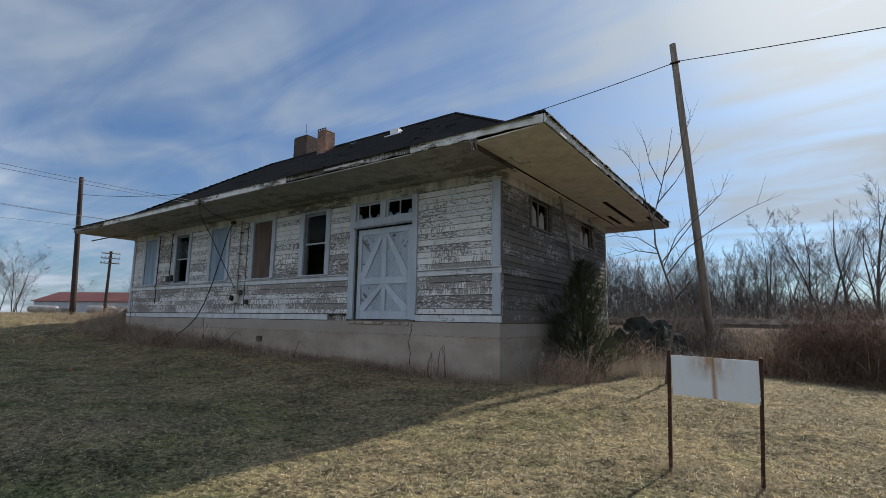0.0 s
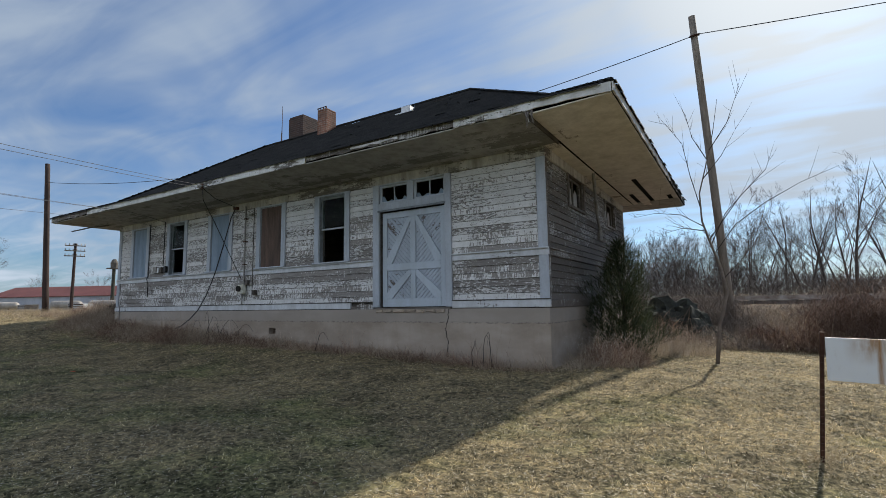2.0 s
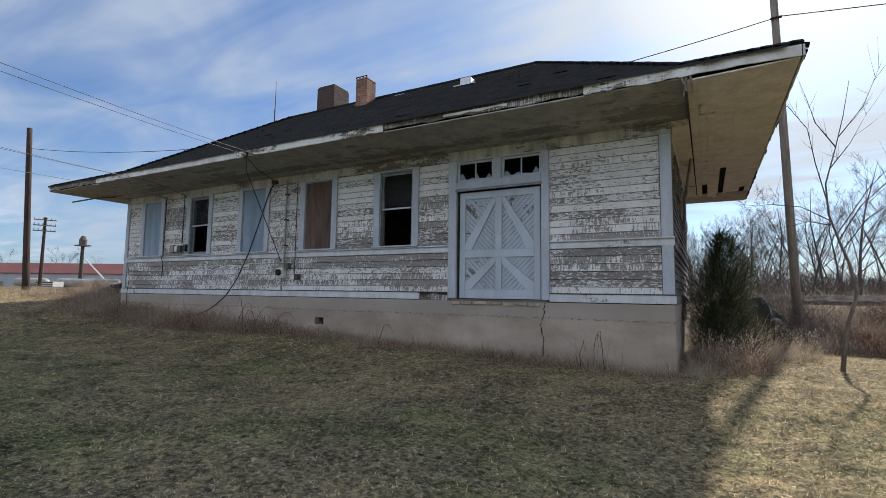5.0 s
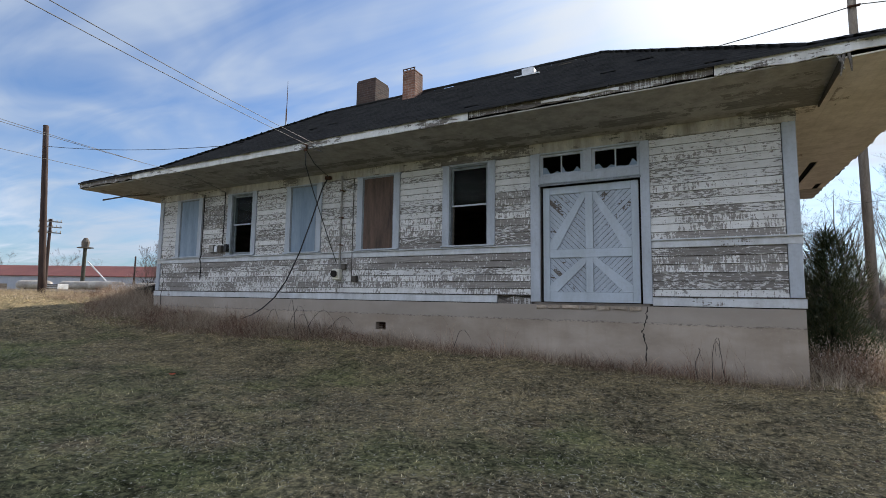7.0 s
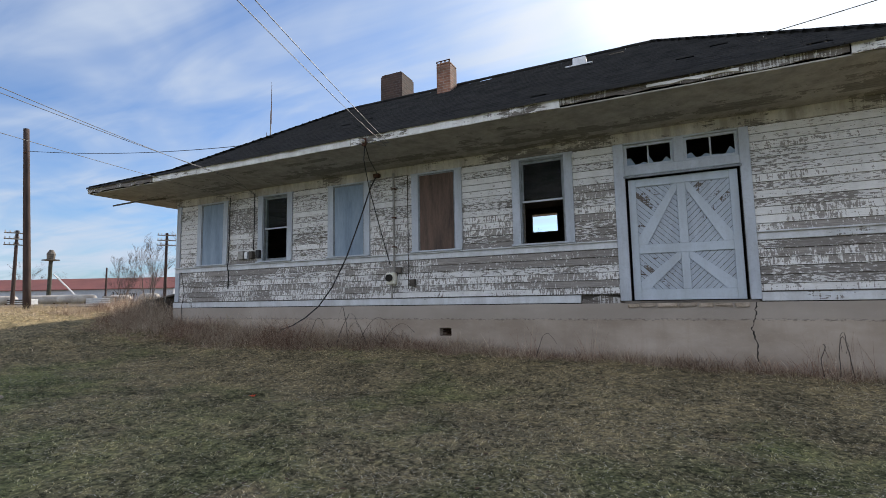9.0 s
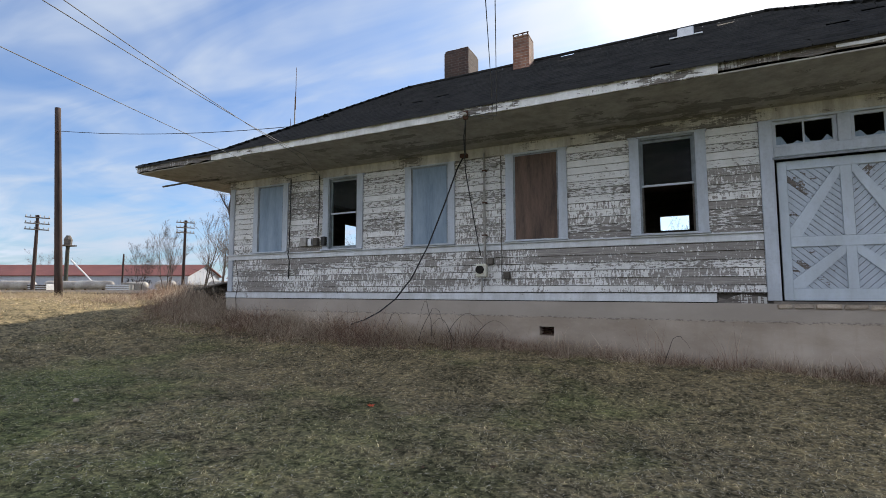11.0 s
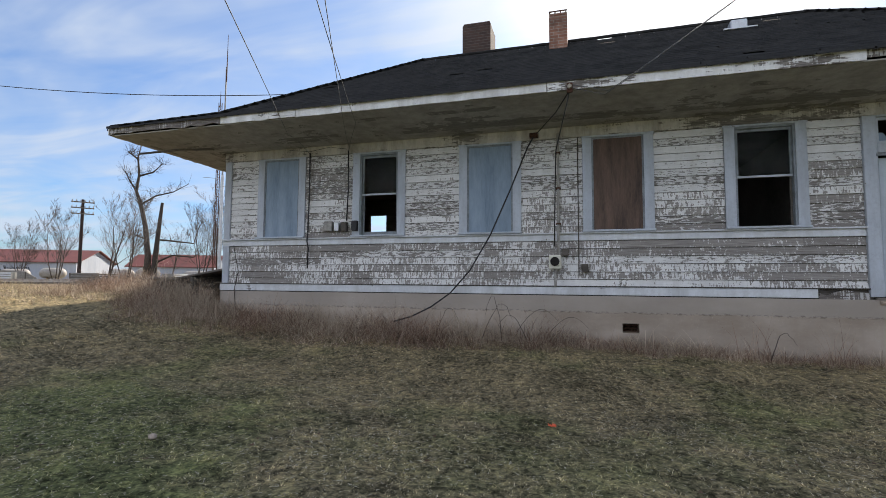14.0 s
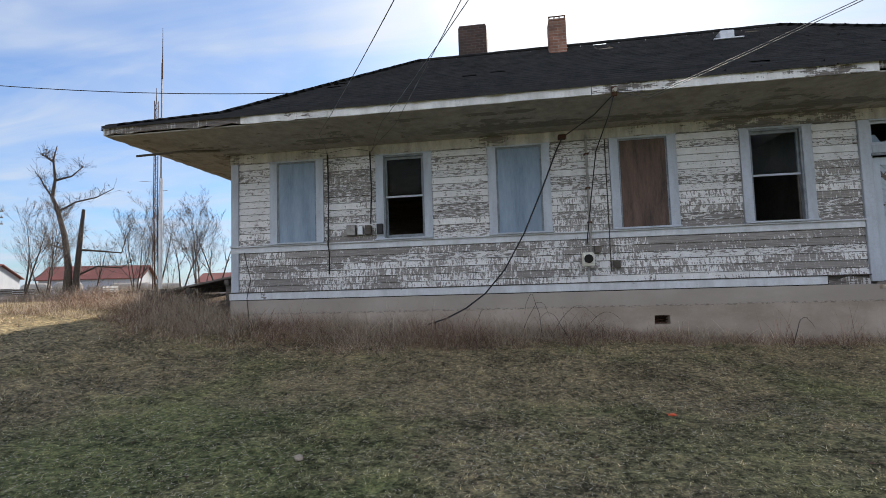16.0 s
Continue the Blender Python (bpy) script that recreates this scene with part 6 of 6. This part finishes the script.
def cross_pole(x, y, top, turn, arms=3):
    ob = thing("telegraph_pole", "wooden telegraph pole with crossarms of insulators", "utility pole", "far telegraph poles", at=pose(x, y, gz(x, y), 0, 0, turn))
    h = top - gz(x, y)
    part("shaft", tubes(([(0, 0, -0.3), (0, 0, h)], [0.19, 0.13]), sides=8), DARK_POLE, ob)
    for k in range(arms):
        z = h - 0.35 - 0.62 * k
        arm = part("crossarm", boxes((-1.0, 1.0, -0.16, -0.05, z, z + 0.11)), POLE, ob)
        for j in range(6):
            u = -0.92 + 0.368 * j
            part("insulator", tubes(([(u, -0.1, z + 0.13), (u, -0.1, z + 0.32)], [0.05, 0.035]), sides=6), TANKWHITE, arm)
    return ob


cross_pole(-68.7, 25.56, 9.7, 68)
cross_pole(-62.9, 38.1, 10.4, 55)
pole("utility_pole", "slim distant wooden pole", (-88, 45.6, 1.5), (-88, 45.6, 7.6), 0.16, 0.12, DARK_POLE, "far poles")
pole("utility_pole", "slim distant wooden pole", (-112, 24, 1.5), (-112, 24, 10.5), 0.2, 0.14, DARK_POLE, "far poles")
POLE_S = (0.2, -28.5)
ps = pole("utility_pole", "service pole across the road", (*POLE_S, 0.2), (*POLE_S, 7.2), 0.17, 0.13)


def cable(name, label, pts, r, m=WIRE, sides=5):
    return tagged(part(name, tubes((pts, r), sides=sides), m, None, label, smooth=True), category="cable")


far = (40.0, 19.0, 9.6)
cable("overhead_wire", "long black overhead wire between the poles", sag((-31.95, 10.15, 8.5), (-1.65, 14.15, 8.95), 1.35, 40), 0.012)
cable("overhead_wire", "black overhead wire running on from the pole", sag((-1.65, 14.15, 8.95), far, 0.9, 40), 0.012)
pole("utility_pole", "next pole of the overhead line", (40.0, 19.0, 1.3), (40.0, 19.0, 9.9), 0.17, 0.13)


def service(x0, z0, dx, dz, k, start):
    """A service drop that leaves the eave, sags and climbs to the pole across the road; dx, dz: its way for each metre southward."""
    span = 6.5 - POLE_S[1]
    q = (POLE_S[0] - x0 - dx * span) / span ** 2
    rise = (6.9 - z0 - dz * span - k * span ** 2) / span ** 4
    pts = [Vector((x0 + dx * u + q * u * u, 6.5 - u, z0 + dz * u + k * u * u + rise * u ** 4)) for u in (span * i / 60 for i in range(61))]
    return cable("service_wire", "grey service wire dropping to the eave", [Vector(p) for p in start] + pts, 0.0042, PALEWIRE)


service(-16.42, 4.36, 0.565, -0.126, 0.0024, [(-16.85, 7.9, 4.40), (-16.62, 7.2, 4.40)])
service(-15.17, 4.42, 0.395, -0.095, 0.0049, [(-16.02, 7.9, 4.40), (-15.6, 7.2, 4.42)])
service(-15.39, 4.47, 0.485, -0.111, 0.0061, [(-15.98, 7.9, 4.42), (-15.7, 7.2, 4.45)])
service(-11.41, 4.50, 0.353, -0.122, 0.0049, [(-11.88, 6.53, 4.66)])
service(-11.36, 4.55, 0.362, -0.121, 0.0049, [(-11.86, 6.53, 4.70)])

# cables and conduit on the wall
YW = Y0 - 0.03
cable("loose_cable", "thick black cable hanging loose down the wall", [(-12.50, YW - 0.06, 4.42), (-12.62, YW - 0.10, 4.18), (-12.9, YW - 0.10, 3.5), (-13.25, YW - 0.10, 2.72), (-13.6, YW - 0.11, 2.12), (-13.95, YW - 0.12, 1.72), (-14.3, YW - 0.14, 1.47), (-14.65, YW - 0.15, 1.30), (-14.98, YW - 0.16, 1.20)], 0.014, WIRE, 6)
cable("drop_cable", "thin dark cable from the eave hook to the meter", [(-11.88, 6.53, 4.62), (-11.95, 6.6, 4.35), (-12.1, 7.0, 3.9), (-12.15, 7.5, 3.1), (-12.18, YW - 0.06, 2.52)], 0.009)
cable("drop_cable", "thin dark cable from the eave hook to the wall knob", [(-11.88, 6.53, 4.62), (-12.1, 7.0, 4.48), (-12.48, YW - 0.04, 4.43)], 0.009)
k = thing("cable_knob", "old cable bracket on the wall", "bracket")
part("bracket", bevelled(boxes((-12.58, -12.44, YW - 0.09, YW + 0.01, 4.38, 4.46)), 0.012), RUST, k)
h = thing("eave_hook", "service hook on the white fascia", "hook")
part("plate", bevelled(boxes((-11.92, -11.84, 6.50, 6.53, 4.58, 4.72)), 0.005), RUST, h)
part("insulator", tubes(([(-11.88, 6.49, 4.66), (-11.88, 6.41, 4.64)], [0.035, 0.028]), sides=8), TANKWHITE, h)

em = thing("electric_meter", "old electric meter in a pale enamel box with conduit", "electric meter", at=pose(-12.17, YW, 2.13))
part("meter_box", bevelled(boxes((-0.10, 0.10, -0.10, 0.03, 0.0, 0.24)), 0.018), METER, em)
part("dial_cover", tubes(([(0, -0.10, 0.13), (0, -0.165, 0.13)], [0.078, 0.070]), sides=20), NEAR_BLACK, em, "dark round glass dial cover")
part("dial_rim", tubes(([(0, -0.10, 0.13), (0, -0.118, 0.13)], [0.088, 0.088]), sides=20), METER, em)
part("conduit", tubes(([(0.06, -0.03, 0.24), (0.06, -0.03, 2.30)], 0.022), sides=8), PIPE, em, "grey vertical conduit")
part("lower_conduit", tubes(([(0.0, -0.03, 0.0), (0.0, -0.03, -0.28)], 0.02), sides=8), PIPE, em)
for z in (0.75, 1.35, 1.95):
    part("strap", boxes((0.02, 0.10, -0.055, 0.03, z, z + 0.025)), RUST, em)
jb = thing("junction_box", "small rusty junction box with thin conduit", "electrical box", at=pose(-11.69, YW, 2.09))
part("box_body", bevelled(boxes((-0.06, 0.05, -0.06, 0.03, 0.0, 0.13)), 0.006), OLDWOOD, jb)
part("conduit", tubes(([(-0.10, -0.01, -0.06), (-0.10, -0.01, 2.25)], 0.010), sides=6), OLDWOOD, jb)
sb = thing("switch_box", "small dark switch box beside the conduit", "electrical box", at=pose(-12.0, YW, 2.36))
part("box_body", bevelled(boxes((-0.05, 0.05, -0.05, 0.03, 0, 0.12)), 0.006), OLDWOOD, sb)
kb = thing("outlet_plate", "small weathered cover plate on the clapboards", "electrical box", at=pose(-11.93, YW, 4.16))
part("plate", bevelled(boxes((-0.06, 0.06, -0.02, 0.03, 0, 0.06)), 0.005), PIPE, kb)

tb = thing("telephone_boxes", "row of old grey telephone junction boxes below the window", "electrical box", at=pose(-16.30, YW, 2.86))
for u, w, hh, m in ((-0.10, 0.17, 0.19, PIPE), (0.08, 0.10, 0.16, TIN), (0.23, 0.11, 0.17, OLDWOOD), (0.45, 0.11, 0.19, WIRE)):
    part("box_body", bevelled(boxes((u - w / 2, u + w / 2, -0.07, 0.03, 0.0, hh)), 0.008), m, tb)
cable("wall_conduit", "thin dark conduit down the clapboards", [(-16.85, YW - 0.01, 4.42), (-16.84, YW - 0.015, 3.6), (-16.86, YW - 0.01, 2.80), (-16.85, YW - 0.05, 2.70), (-16.84, YW - 0.01, 2.55), (-16.85, YW - 0.01, 2.15)], 0.014)
cable("wall_conduit", "thin dark conduit down to the telephone boxes", [(-16.02, YW - 0.01, 4.42), (-16.0, YW - 0.02, 3.7), (-16.03, YW - 0.01, 3.06)], 0.013)
cable("wall_cable", "thin black cable under the soffit", [(-17.3, Y0 - 0.05, 4.50), (-16.85, Y0 - 0.06, 4.44), (-16.4, Y0 - 0.06, 4.50), (-16.05, Y0 - 0.05, 4.44)], 0.004)
vine = cable("dead_vine", "dead vine clinging to the corner board", [(-18.45, YW - 0.03, 1.3), (-18.5, YW - 0.02, 1.75), (-18.42, YW - 0.02, 2.1), (-18.5, YW - 0.02, 2.4), (-18.55, YW - 0.02, 2.62)], 0.008, BARK)

# downspout remains on the end wall
ds = thing("downspout", "broken downspout leaning on the end wall", "downspout")
part("pipe", tubes(([(X1 + 0.25, 10.35, 4.58), (X1 + 0.07, 11.25, 3.75), (X1 + 0.06, 11.5, 3.45)], 0.035), sides=8), PIPE, ds)
part("elbow", tubes(([(X1 + 0.06, 11.5, 3.45), (X1 + 0.06, 11.5, 3.22)], 0.05), sides=8), PIPE, ds)

# a board hanging out under the west eave
part("hanging_strip", tubes(([(-20.15, 7.05, 4.40), (-19.4, 7.3, 4.50), (-18.86, 7.6, 4.55)], 0.022), sides=5), OLDWOOD, roof, "loose strip hanging below the eave")

# ---- the rusty sign ----
sg = thing("blank_sign", "blank white metal sign with rust stains on two steel posts", "sign")
for (xa, ya, za), (xb, yb, zb) in (((-0.70, 5.05, gz(-0.7, 5.05) - 0.1), (-0.63, 4.88, 1.52)), ((-0.02, 5.02, gz(-0.02, 5.02) - 0.1), (0.045, 4.83, 1.49))):
    p = part("post", tubes(([(xa, ya, za), (xb, yb, zb)], 0.020), sides=4), RUST, sg, "rusty studded steel fence post")
    for k in range(18):
        q = Vector((xa, ya, za)).lerp(Vector((xb, yb, zb)), 0.12 + 0.85 * k / 18)
        part("stud", boxes((q.x - 0.012, q.x + 0.012, q.y - 0.03, q.y, q.z, q.z + 0.012)), RUST, p)
bm = bmesh.new()
tilt = Matrix.Translation((-0.30, 4.88, 1.30)) @ pose(0, 0, 0, 7, 1.2, -4)
for a, b, dy in ((-0.318, 0.006, 0.0), (0.0, 0.325, -0.004)):
    box(bm, a, b, -0.012 + dy, -0.006 + dy, -0.165, 0.175)
bmesh.ops.transform(bm, matrix=tilt, verts=list(bm.verts))
part("panel", bm, SIGN, sg, "white panel with rust runs")
for n, (x, y) in enumerate(((-0.70, 5.05), (-0.02, 5.02))):
    rng = np.random.RandomState(90 + n)
    xx, yy = x + rng.normal(0, 0.09, 240), y + rng.normal(0, 0.09, 240)
    weeds("grass_tuft", "long dry grass round the sign post", xx, yy, 91 + n, 0.24, STRAW, 0.005, (20, 80), (20, 90), 4)

# ---- the railway behind ----
bed = part("track_bed", boxes((-150, 60, 18.4, 22.2, 1.45, 1.74)), BALLAST)
tagged(bed, "grey stone ballast of the railway", "track bed", kind="structure")
for y in (19.5, 20.95):
    r = part("rail", boxes((-150, 60, y - 0.035, y + 0.035, 1.865, 1.91), (-150, 60, y - 0.01, y + 0.01, 1.78, 1.865), (-150, 60, y - 0.07, y + 0.07, 1.76, 1.78)), RAIL)
    tagged(r, "worn steel rail", "rail", kind="structure")
me = None
for k in range(90):
    if me is None:
        me = mesh_of("sleeper", bevelled(boxes((-0.11, 0.11, -1.25, 1.25, 0, 0.13)), 0.01), OLDWOOD)
    ob = new("sleeper", me)
    ob.parent = bed
    ob.matrix_basis = pose(-30 + 0.55 * k, 20.22, 1.64)

# platform slab remains and lumber beside the west end
rb = random.Random(14)
for k in range(9):
    L = rb.uniform(1.6, 3.0)
    b = thing("old_plank", "grey weathered plank in a heap beside the building", "plank", "heap of old planks", at=pose(-20.1 - 0.25 * k + rb.uniform(-0.3, 0.3), 9.6 + rb.uniform(-0.5, 0.9), gz(-20.5, 9.8) + 0.05 + 0.055 * k, rb.uniform(-4, 4), rb.uniform(-14, 4), rb.uniform(-35, 35)))
    part("board", bevelled(boxes((-L / 2, L / 2, -0.1, 0.1, 0, 0.045)), 0.006), OLDWOOD, b)
sl = thing("loading_ramp", "dark weathered timber ramp sloping down from the end wall", "ramp", at=pose(-20.55, 9.7, gz(-20.55, 9.7)))
RAMP_Z = 1.96 - gz(-20.55, 9.7)
for k in range(8):
    bm = bevelled(boxes((-0.85, 1.40, -0.98 + 0.25 * k, -0.745 + 0.25 * k, 0, 0.045)), 0.006)
    bmesh.ops.transform(bm, matrix=pose(0, 0, RAMP_Z + 0.01 * (k % 3), 0, -9.5, 0), verts=list(bm.verts))
    part("board", bm, OLDWOOD, sl)
for u in (-0.7, 0.2, 1.1):
    for v in (-0.85, 0.85):
        part("post", bevelled(boxes((u - 0.06, u + 0.06, v - 0.06, v + 0.06, -0.25, RAMP_Z + u * 0.167 - 0.01)), 0.006), OLDWOOD, sl)
    part("beam", bevelled(boxes((u - 0.05, u + 0.05, -0.98, 0.98, RAMP_Z + u * 0.167 - 0.13, RAMP_Z + u * 0.167 - 0.012)), 0.006), OLDWOOD, sl)
brush("branch_pile", "grey heap of cut branches on the rise", -33.0, 18.0, 3.0, 1.6, 0.75, 2600, 141, TWIG, 0.02)

# ---- far buildings ----
def barn(corner, along, length, width, base, eave, ridge, label):
    """A long gabled building; corner is its near east corner, along the way in which its long side runs."""
    a = Vector(along).normalized()
    n = Vector((-a.y, a.x, 0))
    ob = thing("barn", label, "barn")
    P = lambda u, v, z: Vector((corner[0], corner[1], 0)) + a * u + n * v + Vector((0, 0, z))

    def slab(pts, thick, up):
        bm = bmesh.new()
        lo = [bm.verts.new(p) for p in pts]
        hi = [bm.verts.new(p + up * thick) for p in pts]
        bm.faces.new(lo[::-1]), bm.faces.new(hi)
        for i in range(len(pts)):
            j = (i + 1) % len(pts)
            bm.faces.new((lo[i], lo[j], hi[j], hi[i]))
        return bm
    for v0, sgn in ((0, 1), (width, -1)):
        part("wall", slab([P(0, v0, base), P(length, v0, base), P(length, v0, eave), P(0, v0, eave)], 0.2, n * sgn), WHITEWALL, ob, "white metal side wall")
    for u, sgn in ((0, 1), (length, -1)):
        part("gable", slab([P(u, 0, base), P(u, width, base), P(u, width, eave), P(u, width / 2, ridge), P(u, 0, eave)], 0.2, a * sgn), WHITEWALL, ob, "white gable end")
    for v0 in (math.copysign(0.6, -width), width + math.copysign(0.6, width)):
        part("roof", slab([P(-0.6, v0, eave - 0.2), P(length + 0.6, v0, eave - 0.2), P(length + 0.6, width / 2, ridge + 0.05), P(-0.6, width / 2, ridge + 0.05)], 0.15, Vector((0, 0, 1))), REDROOF, ob, "dull red metal roof")
    return ob, P


b1, P = barn((-106, 70), (-0.904, -0.428, 0), 62, -14, 1.4, 5.25, 7.7, "long low white barn with a red metal roof")
# unreadable painted marks on the long wall
bm = bmesh.new()
rg = random.Random(6)
wall_n = Vector((0.428, -0.904, 0)).normalized()
for k in range(15):
    u = 7.9 + 0.38 * k
    z0 = 2.9 + rg.uniform(0, 0.6)
    q = [P(u + rg.uniform(-0.2, 0.2), 0, z0), P(u + rg.uniform(0.0, 0.5), 0, z0 + rg.uniform(0.5, 1.0)), P(u + rg.uniform(0.3, 0.8), 0, z0 + rg.uniform(0.2, 1.1))]
    tube(bm, [p + wall_n * 0.2 for p in q], 0.09, 4)
part("painted_marks", bm, WIRE, b1, "dark sprayed marks on the wall")
sk = thing("scrap_skip", "grey steel skip with a sloping end", "skip", at=pose(-68.8, 36.1, gz(-68.8, 36.1), 0, 0, 57.7))
bm = bmesh.new()
plate_xz(bm, [(-1.5, 0.1), (1.0, 0.1), (1.6, 0.35), (0.6, 1.05), (-1.5, 1.2)], -0.9, 0.9)
part("body", bevelled(bm, 0.03), PIPE, sk)
for u in (-1.1, -0.2, 0.6):
    part("rib", boxes((u - 0.05, u + 0.05, -0.95, -0.9, 0.1, 1.0)), OLDWOOD, sk)
for u in (-1.2, 0.8):
    part("skid", boxes((u - 0.1, u + 0.1, -0.9, 0.9, -0.05, 0.1)), RUST, sk)
barn((-84.5, 82.0), (-0.90, -0.43, 0), 16, -10, 1.4, 4.6, 7.0, "small white shed with a red metal roof")
barn((-60, 88.0), (-0.95, -0.30, 0), 14, -9, 1.4, 3.4, 5.0, "low distant shed with a dull red roof")

# feed tower with a platform and chute
ft = thing("feed_tower", "tall slender dark tower with a platform and chute", "tower", at=pose(-105.3, 46.1, 1.4))
part("column", tubes(([(0, 0, 0), (0, 0, 9.0)], [0.34, 0.28]), sides=12), MOSSROCK, ft)
part("platform", boxes((-0.95, 0.95, -0.95, 0.95, 8.2, 8.4)), OLDWOOD, ft)
part("hopper", tubes(([(0, 0, 8.4), (0, 0, 9.4), (0, 0, 10.1)], [0.60, 0.66, 0.3]), sides=10), OLDWOOD, ft)
part("chute", tubes(([(0.6, 0.3, 5.8), (2.6, 1.6, 3.4), (4.2, 2.4, 1.6)], 0.13), sides=6), TIN, ft)

# lattice mast with a lighter tube beside it
lm = thing("radio_mast", "guyed lattice radio mast", "mast", at=pose(-39.33, 30.9, gz(-39.33, 30.9)))
c3 = [(0.17 * math.cos(a), 0.17 * math.sin(a)) for a in (0.3, 2.4, 4.5)]
for c in c3:
    part("leg", tubes(([(c[0], c[1], -0.1), (c[0] * 0.8, c[1] * 0.8, 14.4)], 0.03), sides=5), RUST, lm)
bm = bmesh.new()
for k in range(int(14.4 / 0.35)):
    z = 0.35 * k
    for i in range(3):
        p, q = c3[i], c3[(i + 1) % 3]
        tube(bm, [(p[0], p[1], z), (q[0], q[1], z + 0.35)], 0.013, 3)
        tube(bm, [(p[0], p[1], z), (q[0], q[1], z)], 0.009, 3)
part("lacing", bm, RUST, lm)
part("lightning_rod", tubes(([(0, 0, 14.4 - 0.1), (0, 0, 14.4 + 1.0)], [0.035, 0.015]), sides=5), RUST, lm)
for z, w in ((8.3, -1.1), (7.6, 0.8)):
    part("side_arm", tubes(([(0, 0, z), (w, w * 0.3, z + 0.1)], 0.02), sides=4), PIPE, lm)
tm = thing("antenna_pole", "tall pale steel tube with a whip antenna", "mast", at=pose(-39.03, 31.08, gz(-39.03, 31.08)))
part("tube", tubes(([(0, 0, -0.1), (0, 0, 8.6)], [0.14, 0.12]), sides=10), TIN, tm)
part("upper_tube", tubes(([(0, 0, 8.6), (0, 0, 17.4)], [0.06, 0.05]), sides=8), PIPE, tm)
part("whip_antenna", tubes(([(0.03, 0, 17.4 - 1.2), (0.05, 0, 17.4 + 0.6), (0.05, 0, 20.1)], [0.06, 0.035, 0.018]), sides=5), RUST, tm)

# tanks, junk and cars along the far yard
def tank(x, y, turn, length, r, label="white propane tank on a cradle"):
    ob = thing("gas_tank", label, "tank", "yard tanks", at=pose(x, y, gz(x, y), 0, 0, turn))
    n = 7
    prof = [(-length / 2 + r * (1 - math.cos(math.pi / 2 * k / n)) - r, r * math.sin(math.pi / 2 * k / n) + 0.01) for k in range(n + 1)]
    prof += [(-p, q) for p, q in prof[::-1]]
    part("shell", tubes(([(p, 0, r + 0.35) for p, q in prof], [q for p, q in prof]), sides=16), TANKWHITE, ob, smooth=True)
    for u in (-length * 0.3, length * 0.3):
        part("cradle", boxes((u - 0.1, u + 0.1, -r * 0.7, r * 0.7, 0, 0.5)), RUST, ob)


for k, (az, d, L, r) in enumerate(((67.0, 84, 3.0, 0.6), (63.6, 82, 3.4, 0.6), (61.2, 80, 3.4, 0.62), (57.8, 85, 2.0, 0.6), (55.2, 84, 1.6, 0.7), (50.0, 72, 1.6, 0.6), (47.8, 70, 1.4, 0.65), (43.0, 68, 3.2, 0.5), (40.3, 66, 3.0, 0.42), (72.0, 88, 3.0, 0.55))):
    tank(-11 - d * math.sin(radians(az)), -0.5 + d * math.cos(radians(az)), az - 70 + 55, L, r)
for k, (az, d) in enumerate(((69.5, 70), (65.0, 66), (58.9, 62), (53.0, 60), (51.5, 64), (45.5, 58))):
    x, y = -11 - d * math.sin(radians(az)), -0.5 + d * math.cos(radians(az))
    ob = thing("scrap_crate", "weathered crate of scrap in the yard", "crate", "yard scrap", at=pose(x, y, gz(x, y), 0, 0, 20 * k))
    part("body", bevelled(boxes((-1.1, 1.1, -0.7, 0.7, 0, 0.9)), 0.03), (OLDWOOD, TIN, PIPE)[k % 3], ob)
    for j in range(4):
        part("slat", boxes((-1.12, 1.12, -0.72, -0.70, 0.08 + 0.22 * j, 0.22 + 0.22 * j)), (PIPE, OLDWOOD, TIN)[k % 3], ob)

# small finds on the lawn
om = thing("survey_mark", "small orange paint mark on the turf", "mark", at=pose(-12.01, 4.21, gz(-12.01, 4.21) + 0.03) @ Matrix.Diagonal((0.55, 0.55, 0.7, 1)))
bm = bmesh.new()
rq = random.Random(3)
for k in range(26):
    a, l = rq.uniform(0, 6.28), rq.uniform(0.03, 0.06)
    x, y = rq.gauss(0, 0.022), rq.gauss(0, 0.016)
    tube(bm, [(x, y, 0), (x + l * math.cos(a), y + l * math.sin(a), 0.022)], [0.007, 0.004], 3)
part("painted_blades", bm, TAPE, om)
st = thing("field_stone", "pale stone lying in the grass", "stone", at=pose(-15.1, 2.86, gz(-15.1, 2.86)))
bm = bmesh.new()
bmesh.ops.create_icosphere(bm, subdivisions=2, radius=0.03)
for v in bm.verts:
    v.co = Vector((v.co.x * 1.2, v.co.y, v.co.z * 0.8)) * (1 + 0.25 * noise.noise(v.co * 25)) + Vector((0, 0, 0.025))
part("rock", bm, STONE, st)
